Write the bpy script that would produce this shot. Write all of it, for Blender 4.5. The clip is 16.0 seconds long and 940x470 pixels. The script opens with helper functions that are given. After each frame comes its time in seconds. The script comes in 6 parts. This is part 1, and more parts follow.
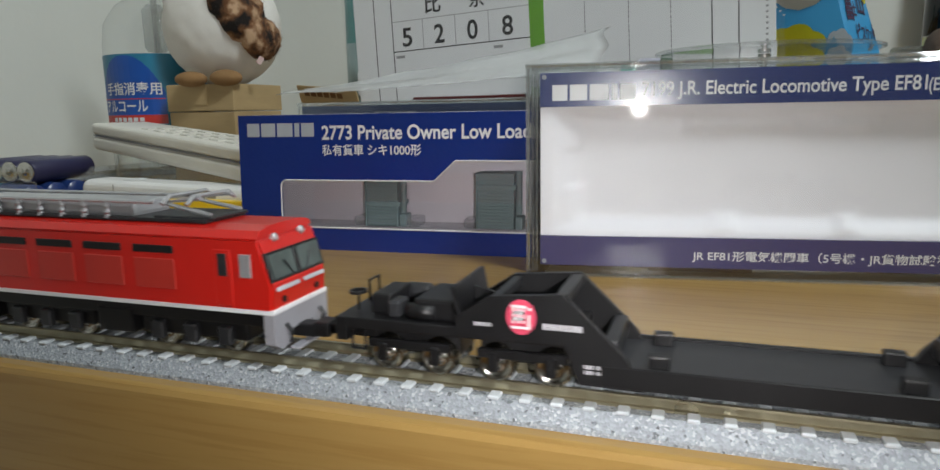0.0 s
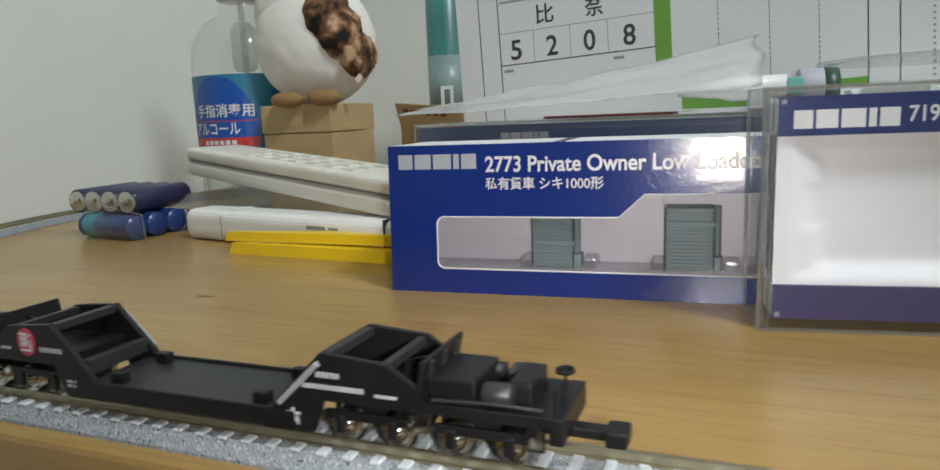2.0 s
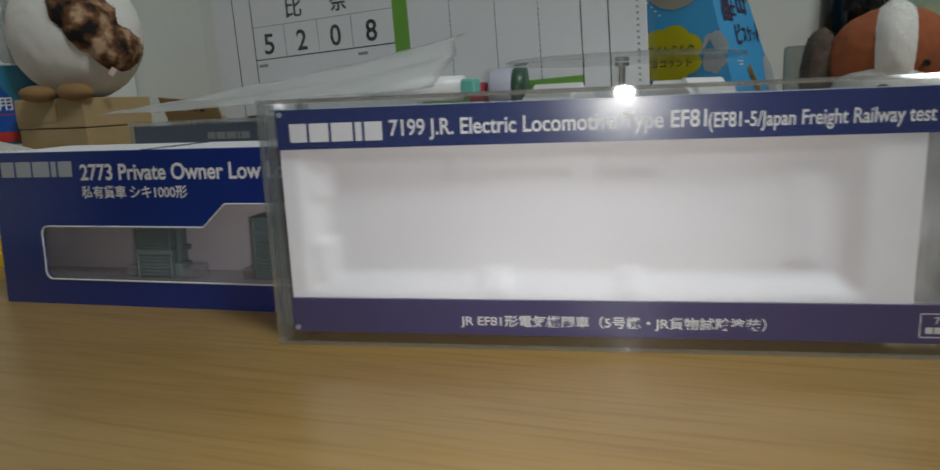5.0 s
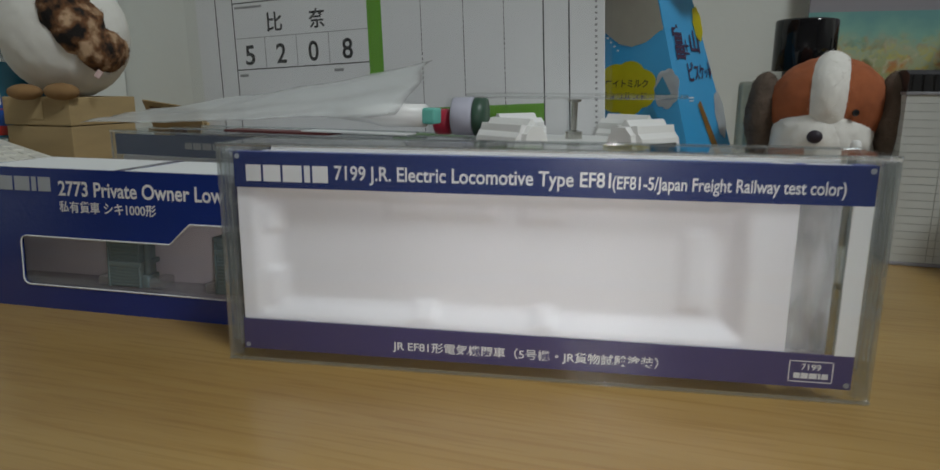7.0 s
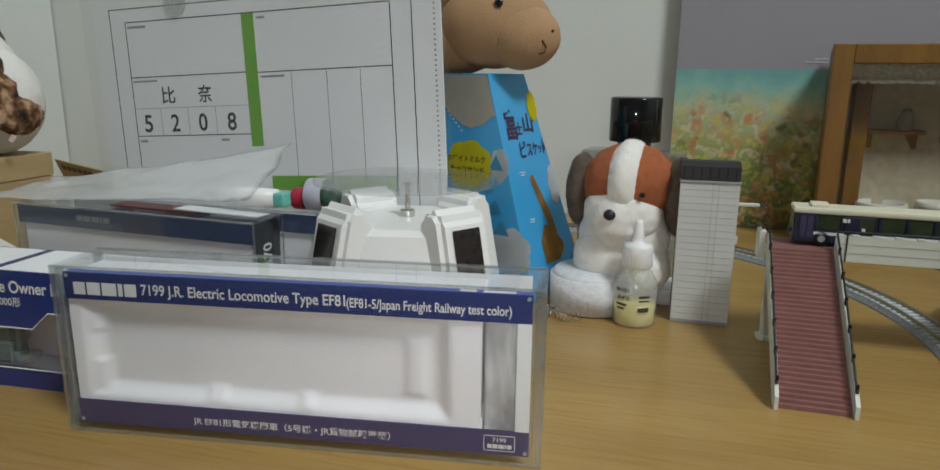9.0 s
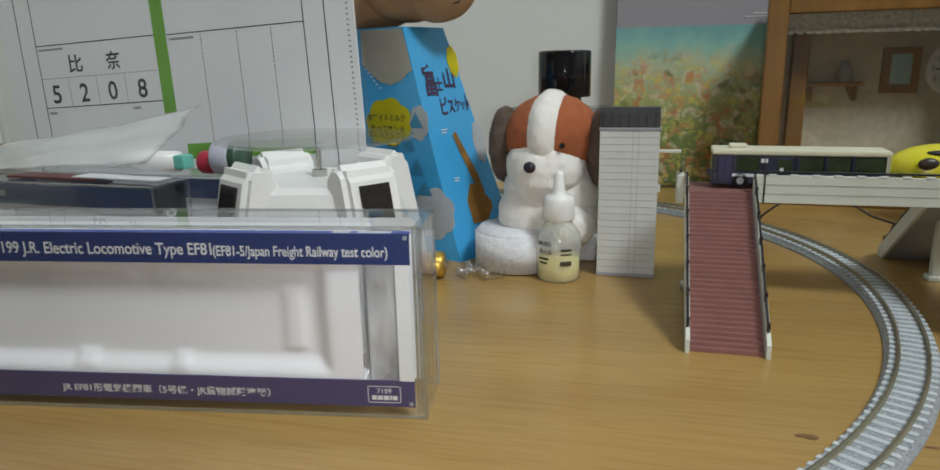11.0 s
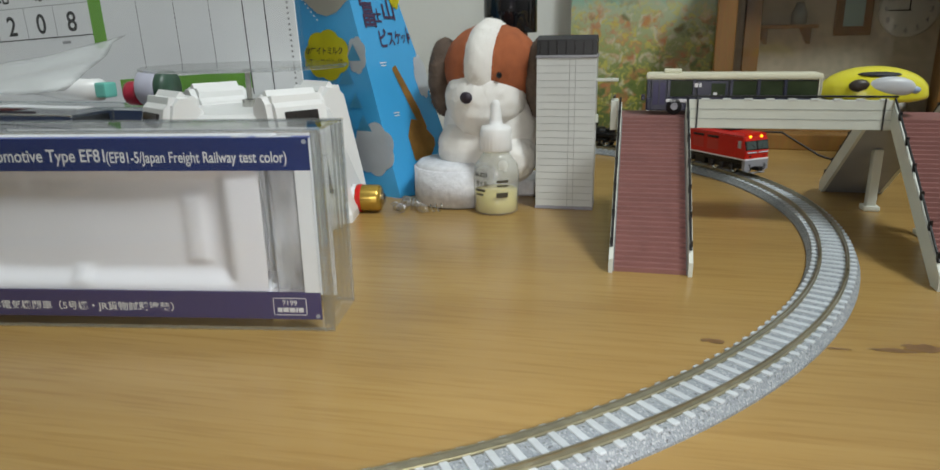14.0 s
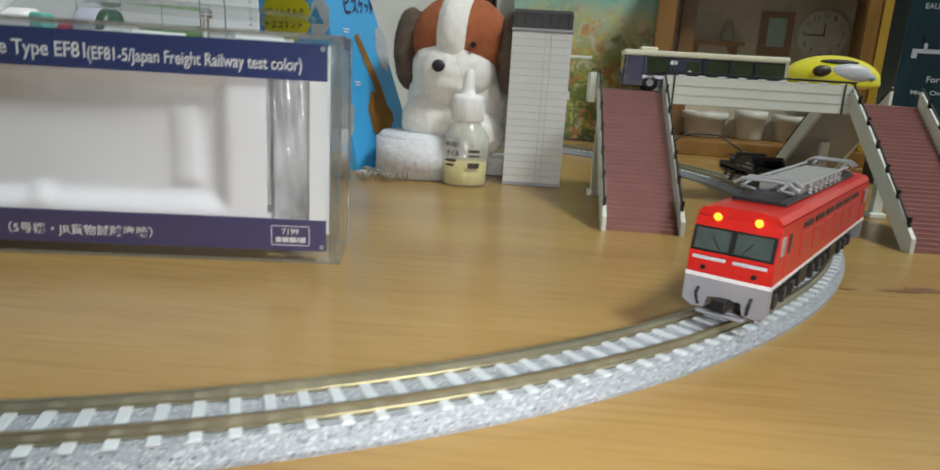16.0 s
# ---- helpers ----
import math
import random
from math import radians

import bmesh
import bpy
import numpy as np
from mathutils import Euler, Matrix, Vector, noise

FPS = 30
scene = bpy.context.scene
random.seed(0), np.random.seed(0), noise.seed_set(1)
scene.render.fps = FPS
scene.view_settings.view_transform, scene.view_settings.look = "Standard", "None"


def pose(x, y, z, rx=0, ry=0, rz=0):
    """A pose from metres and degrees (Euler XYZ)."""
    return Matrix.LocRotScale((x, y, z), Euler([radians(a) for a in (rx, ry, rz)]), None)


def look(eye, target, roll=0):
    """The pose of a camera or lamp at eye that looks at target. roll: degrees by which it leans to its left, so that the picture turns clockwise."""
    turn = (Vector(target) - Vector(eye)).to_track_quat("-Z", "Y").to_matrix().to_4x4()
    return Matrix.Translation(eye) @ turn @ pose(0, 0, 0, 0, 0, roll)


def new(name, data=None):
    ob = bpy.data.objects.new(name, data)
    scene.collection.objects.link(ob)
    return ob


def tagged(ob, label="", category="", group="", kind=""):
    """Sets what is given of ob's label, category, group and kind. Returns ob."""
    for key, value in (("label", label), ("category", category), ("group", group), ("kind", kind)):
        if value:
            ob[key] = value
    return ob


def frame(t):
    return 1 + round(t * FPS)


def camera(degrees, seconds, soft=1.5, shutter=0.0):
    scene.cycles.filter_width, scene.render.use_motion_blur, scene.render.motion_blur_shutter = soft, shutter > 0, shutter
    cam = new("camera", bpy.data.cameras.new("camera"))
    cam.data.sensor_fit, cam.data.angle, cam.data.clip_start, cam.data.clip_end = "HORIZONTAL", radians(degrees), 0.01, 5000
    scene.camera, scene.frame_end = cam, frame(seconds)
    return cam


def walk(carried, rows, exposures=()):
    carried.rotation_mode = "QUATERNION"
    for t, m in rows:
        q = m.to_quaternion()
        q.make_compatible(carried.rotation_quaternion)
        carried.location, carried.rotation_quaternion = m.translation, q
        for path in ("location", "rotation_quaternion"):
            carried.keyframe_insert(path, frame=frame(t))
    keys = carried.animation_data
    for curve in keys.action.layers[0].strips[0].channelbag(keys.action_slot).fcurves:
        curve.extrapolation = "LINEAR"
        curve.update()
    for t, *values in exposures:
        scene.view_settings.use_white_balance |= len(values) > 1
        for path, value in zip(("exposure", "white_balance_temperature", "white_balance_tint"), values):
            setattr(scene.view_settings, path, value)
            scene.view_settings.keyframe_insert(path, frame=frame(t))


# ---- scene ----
cam = camera(68.8, 16.0, 1.5, 0.4)
PATH = [
    (0, (0.029, 0.025, 0.051), (-0.613, 1.885, -0.307), -1.1),
    (0.5, (0.02, 0.026, 0.05), (-0.642, 1.882, -0.291), -1.7),
    (1, (-0.003, 0.02, 0.053), (-0.731, 1.855, -0.267), -2.4),
    (1.5, (-0.022, 0.027, 0.053), (-0.758, 1.856, -0.281), -2.3),
    (2, (-0.027, 0.036, 0.06), (-0.758, 1.866, -0.283), -2.4),
    (2.5, (-0.044, 0.045, 0.061), (-0.808, 1.858, -0.297), -2.0),
    (3, (-0.041, 0.048, 0.061), (-0.808, 1.859, -0.305), -2.0),
    (3.5, (-0.03, 0.053, 0.059), (-0.762, 1.878, -0.308), -1.4),
    (4, (0.019, 0.062, 0.064), (-0.667, 1.907, -0.287), -2.1),
    (4.5, (0.057, 0.071, 0.063), (-0.59, 1.926, -0.314), -2.6),
    (5, (0.08, 0.077, 0.063), (-0.515, 1.945, -0.334), -2.3),
    (5.2, (0.087, 0.078, 0.064), (-0.515, 1.942, -0.342), -2.9),
    (7.3, (0.107, 0.057, 0.088), (-0.458, 1.928, -0.334), 0.6),
    (7.5, (0.116, 0.05, 0.1), (-0.437, 1.93, -0.3), 0.1),
    (8, (0.126, 0.034, 0.129), (-0.471, 1.904, -0.254), 0.6),
    (8.5, (0.167, 0.031, 0.135), (-0.391, 1.906, -0.279), 0.8),
    (9, (0.183, 0.041, 0.13), (-0.331, 1.921, -0.317), 0.6),
    (9.5, (0.182, 0.045, 0.123), (-0.351, 1.914, -0.349), 0.5),
    (10, (0.185, 0.05, 0.118), (-0.358, 1.912, -0.371), -0.1),
    (10.2, (0.191, 0.052, 0.116), (-0.312, 1.927, -0.367), 0.0),
    (12.3, (0.226, 0.064, 0.104), (-0.215, 1.944, -0.416), -1.5),
    (12.5, (0.226, 0.063, 0.102), (-0.213, 1.941, -0.431), -0.9),
    (13, (0.227, 0.062, 0.098), (-0.209, 1.947, -0.409), -1.3),
    (13.5, (0.232, 0.067, 0.098), (-0.209, 1.942, -0.439), -1.3),
    (14, (0.236, 0.064, 0.09), (-0.17, 1.939, -0.475), -1.0),
    (14.5, (0.237, 0.068, 0.084), (-0.172, 1.941, -0.487), -1.1),
    (15, (0.224, 0.078, 0.081), (-0.052, 1.974, -0.492), 0.8),
    (15.5, (0.22, 0.065, 0.074), (0.042, 1.993, -0.429), 1.2),
    (16, (0.198, 0.062, 0.057), (0.1, 2.004, -0.411), 3.4),
]
# the phone's own exposure drifts as the bright case fills its view
STOPS = [(0, -0.3), (1.5, -0.06), (3.5, -0.08), (4.0, -0.36), (4.5, -0.75), (5.0, -0.98), (7.5, -0.85), (8.0, -0.55), (9.0, -0.34), (10.0, -0.32), (12.5, -0.14), (14.5, -0.12), (15.5, -0.09), (16.0, -0.08)]
walk(cam, [(t, look(eye, target, roll)) for t, eye, target, roll in PATH], STOPS)

# ---- light ----
world = bpy.data.worlds.new("world")
scene.world = world
world.use_nodes = True
world.node_tree.nodes["Background"].inputs[0].default_value = (0.5, 0.55, 0.6, 1)
world.node_tree.nodes["Background"].inputs[1].default_value = 0.03


def lamp(name, eye, target, energy, size, colour):
    data = bpy.data.lights.new(name, "AREA")
    data.shape, data.size, data.energy, data.color = "DISK", size, energy, colour
    ob = new(name, data)
    ob.matrix_basis = look(eye, target)
    return ob


lamp("ceiling_light", (1.05, -0.3, 1.62), (0.2, 0.3, 0), 33.5, 0.45, (0.93, 1.0, 1.01))

TORCH_R, TORCH_GLOW = 0.003, 3500.0

# ---- materials ----
MATS = {}


def mat(name, colour, rough=0.5, metal=0.0, dark=0.8, scale=40.0, bump=0.0, bump_scale=300.0, stretch=(1, 1, 1), emit=0.0, random_amount=0.0, fine=0.0, coat=0.0, spec=0.5):
    if name in MATS:
        return MATS[name]
    m = bpy.data.materials.new(name)
    m.use_nodes = True
    nt = m.node_tree
    p = nt.nodes["Principled BSDF"]
    p.inputs["Metallic"].default_value = metal
    p.inputs["Coat Weight"].default_value = coat
    p.inputs["Specular IOR Level"].default_value = spec
    tc = nt.nodes.new("ShaderNodeTexCoord")
    mp = nt.nodes.new("ShaderNodeMapping")
    mp.inputs["Scale"].default_value = stretch
    nt.links.new(tc.outputs["Object"], mp.inputs[0])
    n1 = nt.nodes.new("ShaderNodeTexNoise")
    n1.inputs["Scale"].default_value = scale
    n1.inputs["Detail"].default_value = 5.0
    nt.links.new(mp.outputs[0], n1.inputs["Vector"])
    ramp = nt.nodes.new("ShaderNodeValToRGB")
    c = tuple(colour)
    ramp.color_ramp.elements[0].position, ramp.color_ramp.elements[1].position = 0.3, 0.7
    ramp.color_ramp.elements[0].color = (c[0] * dark, c[1] * dark, c[2] * dark, 1)
    ramp.color_ramp.elements[1].color = (*c, 1)
    nt.links.new(n1.outputs["Fac"], ramp.inputs[0])
    out = ramp.outputs[0]
    if fine:
        n3 = nt.nodes.new("ShaderNodeTexNoise")
        n3.inputs["Scale"].default_value = scale * 9
        nt.links.new(mp.outputs[0], n3.inputs["Vector"])
        mx = nt.nodes.new("ShaderNodeMix")
        mx.data_type, mx.blend_type = "RGBA", "MULTIPLY"
        mx.inputs[0].default_value = fine
        nt.links.new(out, mx.inputs[6])
        nt.links.new(n3.outputs["Color"], mx.inputs[7])
        out = mx.outputs[2]
    if random_amount:
        oi = nt.nodes.new("ShaderNodeObjectInfo")
        hs = nt.nodes.new("ShaderNodeHueSaturation")
        mr = nt.nodes.new("ShaderNodeMapRange")
        mr.inputs[3].default_value, mr.inputs[4].default_value = 1 - random_amount, 1 + random_amount
        nt.links.new(oi.outputs["Random"], mr.inputs[0])
        nt.links.new(mr.outputs[0], hs.inputs["Value"])
        nt.links.new(out, hs.inputs["Color"])
        out = hs.outputs[0]
    nt.links.new(out, p.inputs["Base Color"])
    rr = nt.nodes.new("ShaderNodeMapRange")
    rr.inputs[3].default_value, rr.inputs[4].default_value = max(0.02, rough - 0.07), min(1, rough + 0.07)
    nt.links.new(n1.outputs["Fac"], rr.inputs[0])
    nt.links.new(rr.outputs[0], p.inputs["Roughness"])
    if bump:
        n2 = nt.nodes.new("ShaderNodeTexNoise")
        n2.inputs["Scale"].default_value = bump_scale
        n2.inputs["Detail"].default_value = 4.0
        nt.links.new(mp.outputs[0], n2.inputs["Vector"])
        b = nt.nodes.new("ShaderNodeBump")
        b.inputs["Strength"].default_value = bump
        b.inputs["Distance"].default_value = 0.0006
        nt.links.new(n2.outputs["Fac"], b.inputs["Height"])
        nt.links.new(b.outputs[0], p.inputs["Normal"])
        nt.links.new(b.outputs[0], p.inputs["Coat Normal"])
    if emit:
        p.inputs["Emission Color"].default_value = (*c, 1)
        p.inputs["Emission Strength"].default_value = emit
    MATS[name] = m
    return m


def clear(name, tint=(0.93, 0.95, 0.95), gloss=0.06, rough=0.05, haze=0.0):
    """Thin clear plastic or glass: see-through, with a Fresnel gloss and a little haze."""
    if name in MATS:
        return MATS[name]
    m = bpy.data.materials.new(name)
    m.use_nodes = True
    nt = m.node_tree
    nt.nodes.clear()
    o = nt.nodes.new("ShaderNodeOutputMaterial")
    tr = nt.nodes.new("ShaderNodeBsdfTransparent")
    tr.inputs[0].default_value = (*tint, 1)
    df = nt.nodes.new("ShaderNodeBsdfDiffuse")
    df.inputs[0].default_value = (0.75, 0.77, 0.77, 1)
    gl = nt.nodes.new("ShaderNodeBsdfGlossy")
    gl.inputs["Roughness"].default_value = rough
    fr = nt.nodes.new("ShaderNodeLayerWeight")
    fr.inputs[0].default_value = 0.5
    pw = nt.nodes.new("ShaderNodeMath")
    pw.operation = "POWER"
    pw.inputs[1].default_value = 5.0
    ad = nt.nodes.new("ShaderNodeMath")
    ad.operation = "MULTIPLY_ADD"
    ad.inputs[1].default_value, ad.inputs[2].default_value = 0.85, gloss
    ad.use_clamp = True
    nt.links.new(fr.outputs["Facing"], pw.inputs[0])
    nt.links.new(pw.outputs[0], ad.inputs[0])
    m1 = nt.nodes.new("ShaderNodeMixShader")
    m1.inputs[0].default_value = haze
    m2 = nt.nodes.new("ShaderNodeMixShader")
    nt.links.new(tr.outputs[0], m1.inputs[1])
    nt.links.new(df.outputs[0], m1.inputs[2])
    nt.links.new(ad.outputs[0], m2.inputs[0])
    nt.links.new(m1.outputs[0], m2.inputs[1])
    nt.links.new(gl.outputs[0], m2.inputs[2])
    nt.links.new(m2.outputs[0], o.inputs[0])
    MATS[name] = m
    return m


def wood_material():
    m = bpy.data.materials.new("desk_wood")
    m.use_nodes = True
    nt = m.node_tree
    p = nt.nodes["Principled BSDF"]
    tc = nt.nodes.new("ShaderNodeTexCoord")

    def tex(scale, stretch, detail, dist=0.0):
        mp = nt.nodes.new("ShaderNodeMapping")
        mp.inputs["Scale"].default_value = stretch
        nt.links.new(tc.outputs["Object"], mp.inputs[0])
        n = nt.nodes.new("ShaderNodeTexNoise")
        n.inputs["Scale"].default_value = scale
        n.inputs["Detail"].default_value = detail
        n.inputs["Distortion"].default_value = dist
        nt.links.new(mp.outputs[0], n.inputs["Vector"])
        return n
    broad = tex(3.0, (1.2, 9, 9), 4, 0.6)
    grain = tex(40.0, (0.35, 6, 6), 6, 0.3)
    pores = tex(260.0, (0.12, 2.2, 2.2), 3)
    r1 = nt.nodes.new("ShaderNodeValToRGB")
    r1.color_ramp.elements[0].position, r1.color_ramp.elements[1].position = 0.3, 0.72
    r1.color_ramp.elements[0].color, r1.color_ramp.elements[1].color = (0.322, 0.2, 0.064, 1), (0.4, 0.256, 0.084, 1)
    nt.links.new(broad.outputs["Fac"], r1.inputs[0])
    out = r1.outputs[0]
    for n, lo, hi, low in ((grain, 0.35, 0.62, 0.94), (pores, 0.36, 0.5, 0.9)):
        rp = nt.nodes.new("ShaderNodeValToRGB")
        rp.color_ramp.elements[0].position, rp.color_ramp.elements[1].position = lo, hi
        rp.color_ramp.elements[0].color, rp.color_ramp.elements[1].color = (low, low * 0.97, low * 0.93, 1), (1, 1, 1, 1)
        nt.links.new(n.outputs["Fac"], rp.inputs[0])
        mx = nt.nodes.new("ShaderNodeMix")
        mx.data_type, mx.blend_type = "RGBA", "MULTIPLY"
        mx.inputs[0].default_value = 1.0
        nt.links.new(out, mx.inputs[6])
        nt.links.new(rp.outputs[0], mx.inputs[7])
        out = mx.outputs[2]
    nt.links.new(out, p.inputs["Base Color"])
    p.inputs["Roughness"].default_value = 0.27
    bp = nt.nodes.new("ShaderNodeBump")
    bp.inputs["Strength"].default_value, bp.inputs["Distance"].default_value = 0.12, 0.0004
    nt.links.new(grain.outputs["Fac"], bp.inputs["Height"])
    nt.links.new(bp.outputs[0], p.inputs["Normal"])
    return m


def ballast_material():
    m = bpy.data.materials.new("ballast")
    m.use_nodes = True
    nt = m.node_tree
    p = nt.nodes["Principled BSDF"]
    tc = nt.nodes.new("ShaderNodeTexCoord")
    v = nt.nodes.new("ShaderNodeTexVoronoi")
    v.inputs["Scale"].default_value = 2200.0
    nt.links.new(tc.outputs["Object"], v.inputs["Vector"])
    sep = nt.nodes.new("ShaderNodeSeparateColor")
    nt.links.new(v.outputs["Color"], sep.inputs[0])
    r = nt.nodes.new("ShaderNodeValToRGB")
    r.color_ramp.elements[0].position, r.color_ramp.elements[0].color = 0.0, (0.08, 0.085, 0.09, 1)
    r.color_ramp.elements[1].position, r.color_ramp.elements[1].color = 1.0, (0.46, 0.48, 0.51, 1)
    e = r.color_ramp.elements.new(0.06)
    e.color = (0.22, 0.245, 0.27, 1)
    e = r.color_ramp.elements.new(0.8)
    e.color = (0.31, 0.34, 0.37, 1)
    nt.links.new(sep.outputs[0], r.inputs[0])
    nt.links.new(r.outputs[0], p.inputs["Base Color"])
    p.inputs["Roughness"].default_value = 0.6
    b = nt.nodes.new("ShaderNodeBump")
    b.inputs["Strength"].default_value, b.inputs["Distance"].default_value = 0.5, 0.0003
    nt.links.new(v.outputs["Distance"], b.inputs["Height"])
    nt.links.new(b.outputs[0], p.inputs["Normal"])
    return m


def painting_material():
    """Dabs of an impressionist meadow: sea above, flowers below."""
    m = bpy.data.materials.new("meadow_painting")
    m.use_nodes = True
    nt = m.node_tree
    p = nt.nodes["Principled BSDF"]
    tc = nt.nodes.new("ShaderNodeTexCoord")
    sx = nt.nodes.new("ShaderNodeSeparateXYZ")
    nt.links.new(tc.outputs["Object"], sx.inputs[0])
    grad = nt.nodes.new("ShaderNodeMapRange")
    grad.inputs[1].default_value, grad.inputs[2].default_value = 0.0, 0.137
    nt.links.new(sx.outputs[2], grad.inputs[0])
    big = nt.nodes.new("ShaderNodeTexNoise")
    big.inputs["Scale"].default_value, big.inputs["Detail"].default_value = 30.0, 4.0
    nt.links.new(tc.outputs["Object"], big.inputs["Vector"])
    ad = nt.nodes.new("ShaderNodeMath")
    ad.operation = "MULTIPLY_ADD"
    ad.inputs[1].default_value, ad.inputs[2].default_value = 0.35, -0.175
    nt.links.new(big.outputs["Fac"], ad.inputs[0])
    s2 = nt.nodes.new("ShaderNodeMath")
    nt.links.new(grad.outputs[0], s2.inputs[0])
    nt.links.new(ad.outputs[0], s2.inputs[1])
    r = nt.nodes.new("ShaderNodeValToRGB")
    r.color_ramp.elements[0].color = (0.07, 0.095, 0.035, 1)
    r.color_ramp.elements[1].color = (0.16, 0.36, 0.36, 1)
    for pos, col in ((0.3, (0.17, 0.23, 0.06, 1)), (0.6, (0.33, 0.37, 0.14, 1)), (0.78, (0.42, 0.48, 0.32, 1)), (0.9, (0.24, 0.48, 0.41, 1))):
        e = r.color_ramp.elements.new(pos)
        e.color = col
    nt.links.new(s2.outputs[0], r.inputs[0])
    out = r.outputs[0]
    for scale, seed, col, thr in ((95, 0.0, (0.55, 0.24, 0.1, 1), 0.2), (130, 3.1, (0.58, 0.52, 0.1, 1), 0.22), (90, 7.7, (0.6, 0.56, 0.4, 1), 0.16), (55, 5.0, (0.5, 0.14, 0.06, 1), 0.12), (60, 9.3, (0.07, 0.11, 0.03, 1), 0.14)):
        mp = nt.nodes.new("ShaderNodeMapping")
        mp.inputs["Location"].default_value = (seed, seed, seed)
        wob = nt.nodes.new("ShaderNodeTexNoise")
        wob.inputs["Scale"].default_value, wob.inputs["Detail"].default_value = 90.0, 3.0
        nt.links.new(tc.outputs["Object"], wob.inputs["Vector"])
        sh = nt.nodes.new("ShaderNodeVectorMath")
        sh.operation = "MULTIPLY_ADD"
        sh.inputs[1].default_value = (0.03, 0.03, 0.03)
        nt.links.new(wob.outputs["Color"], sh.inputs[0])
        nt.links.new(tc.outputs["Object"], sh.inputs[2])
        nt.links.new(sh.outputs[0], mp.inputs[0])
        v = nt.nodes.new("ShaderNodeTexVoronoi")
        v.inputs["Scale"].default_value = scale
        nt.links.new(mp.outputs[0], v.inputs["Vector"])
        rr = nt.nodes.new("ShaderNodeMapRange")
        rr.inputs[1].default_value, rr.inputs[2].default_value, rr.inputs[3].default_value, rr.inputs[4].default_value = thr, thr + 0.3, 0.7, 0.0
        nt.links.new(v.outputs["Distance"], rr.inputs[0])
        band = nt.nodes.new("ShaderNodeMapRange")
        band.inputs[1].default_value, band.inputs[2].default_value, band.inputs[3].default_value, band.inputs[4].default_value = 0.72, 0.92, 1.0, 0.0
        nt.links.new(grad.outputs[0], band.inputs[0])
        mu = nt.nodes.new("ShaderNodeMath")
        mu.operation = "MULTIPLY"
        nt.links.new(rr.outputs[0], mu.inputs[0])
        nt.links.new(band.outputs[0], mu.inputs[1])
        mx = nt.nodes.new("ShaderNodeMix")
        mx.data_type = "RGBA"
        nt.links.new(mu.outputs[0], mx.inputs[0])
        nt.links.new(out, mx.inputs[6])
        mx.inputs[7].default_value = col
        out = mx.outputs[2]
    nt.links.new(out, p.inputs["Base Color"])
    p.inputs["Roughness"].default_value = 0.45
    return m


WOOD = wood_material()
BALLAST = ballast_material()
WALL = mat("wall_paint", (0.72, 0.74, 0.71), 0.8, dark=0.94, scale=6, bump=0.5, bump_scale=90)
NAVY = mat("navy_card", (0.012, 0.03, 0.155), 0.25, dark=0.85, scale=30, coat=0.3)
BLUE = mat("blue_card", (0.006, 0.027, 0.2), 0.2, dark=0.85, scale=25, bump=0.16, bump_scale=700, coat=0.7)
PURPLE = mat("violet_card", (0.045, 0.04, 0.15), 0.3, dark=0.9, scale=30)
WHITE = mat("white_plastic", (0.8, 0.8, 0.79), 0.35, dark=0.95, scale=20)
PAPER = mat("white_paper", (0.74, 0.75, 0.76), 0.7, dark=0.96, scale=25)
INK = mat("black_ink", (0.02, 0.02, 0.022), 0.6)
GREYINK = mat("grey_ink", (0.3, 0.3, 0.31), 0.6)
WINK = mat("white_ink", (0.8, 0.8, 0.82), 0.4)
SINK = mat("silver_ink", (0.45, 0.48, 0.53), 0.35)
TRAY = mat("white_foam_tray", (0.85, 0.84, 0.88), 0.5, dark=0.93, scale=30, bump=0.15, bump_scale=120)
CLEAR = clear("clear_plastic", gloss=0.07, rough=0.03, haze=0.02)
CLEAREDGE = clear("clear_plastic_edge", (0.87, 0.89, 0.90), 0.22, 0.05, 0.06)
FILM = clear("crinkled_film", (0.94, 0.95, 0.95), 0.12, 0.1, 0.12)
BAG = clear("frosted_bag", (0.9, 0.9, 0.9), 0.0, 0.4, 0.45)
GLASS = clear("glass", (0.94, 0.96, 0.95), 0.09, 0.02, 0.0)
RED = mat("red_paint", (0.56, 0.013, 0.008), 0.32, dark=0.9, scale=60, coat=0.2, spec=0.4)
RED2 = mat("red_panel", (0.48, 0.03, 0.02), 0.35, dark=0.88, scale=60)
GREY = mat("grey_paint", (0.3, 0.3, 0.33), 0.45, dark=0.85, scale=80)
SILVER = mat("silver_plastic", (0.5, 0.51, 0.53), 0.3, metal=0.5, dark=0.8, scale=80)
BLACK = mat("black_plastic", (0.009, 0.009, 0.010), 0.4, dark=0.7, scale=120, spec=0.35)
DARK = mat("dark_grey_plastic", (0.024, 0.025, 0.028), 0.42, dark=0.75, scale=90, spec=0.4)
STEEL = mat("bright_steel", (0.65, 0.64, 0.6), 0.22, metal=1.0, dark=0.8, scale=150)
RAIL = mat("rail_metal", (0.42, 0.38, 0.26), 0.3, metal=0.85, dark=0.75, scale=60)
SLEEPER = mat("sleeper_plastic", (0.52, 0.56, 0.59), 0.5, dark=0.85, scale=200, random_amount=0.07)
CREAM = mat("cream_plastic", (0.63, 0.65, 0.58), 0.5, dark=0.9, scale=60)
STEP = mat("brick_red_step", (0.26, 0.115, 0.102), 0.6, dark=0.85, scale=120, random_amount=0.05)
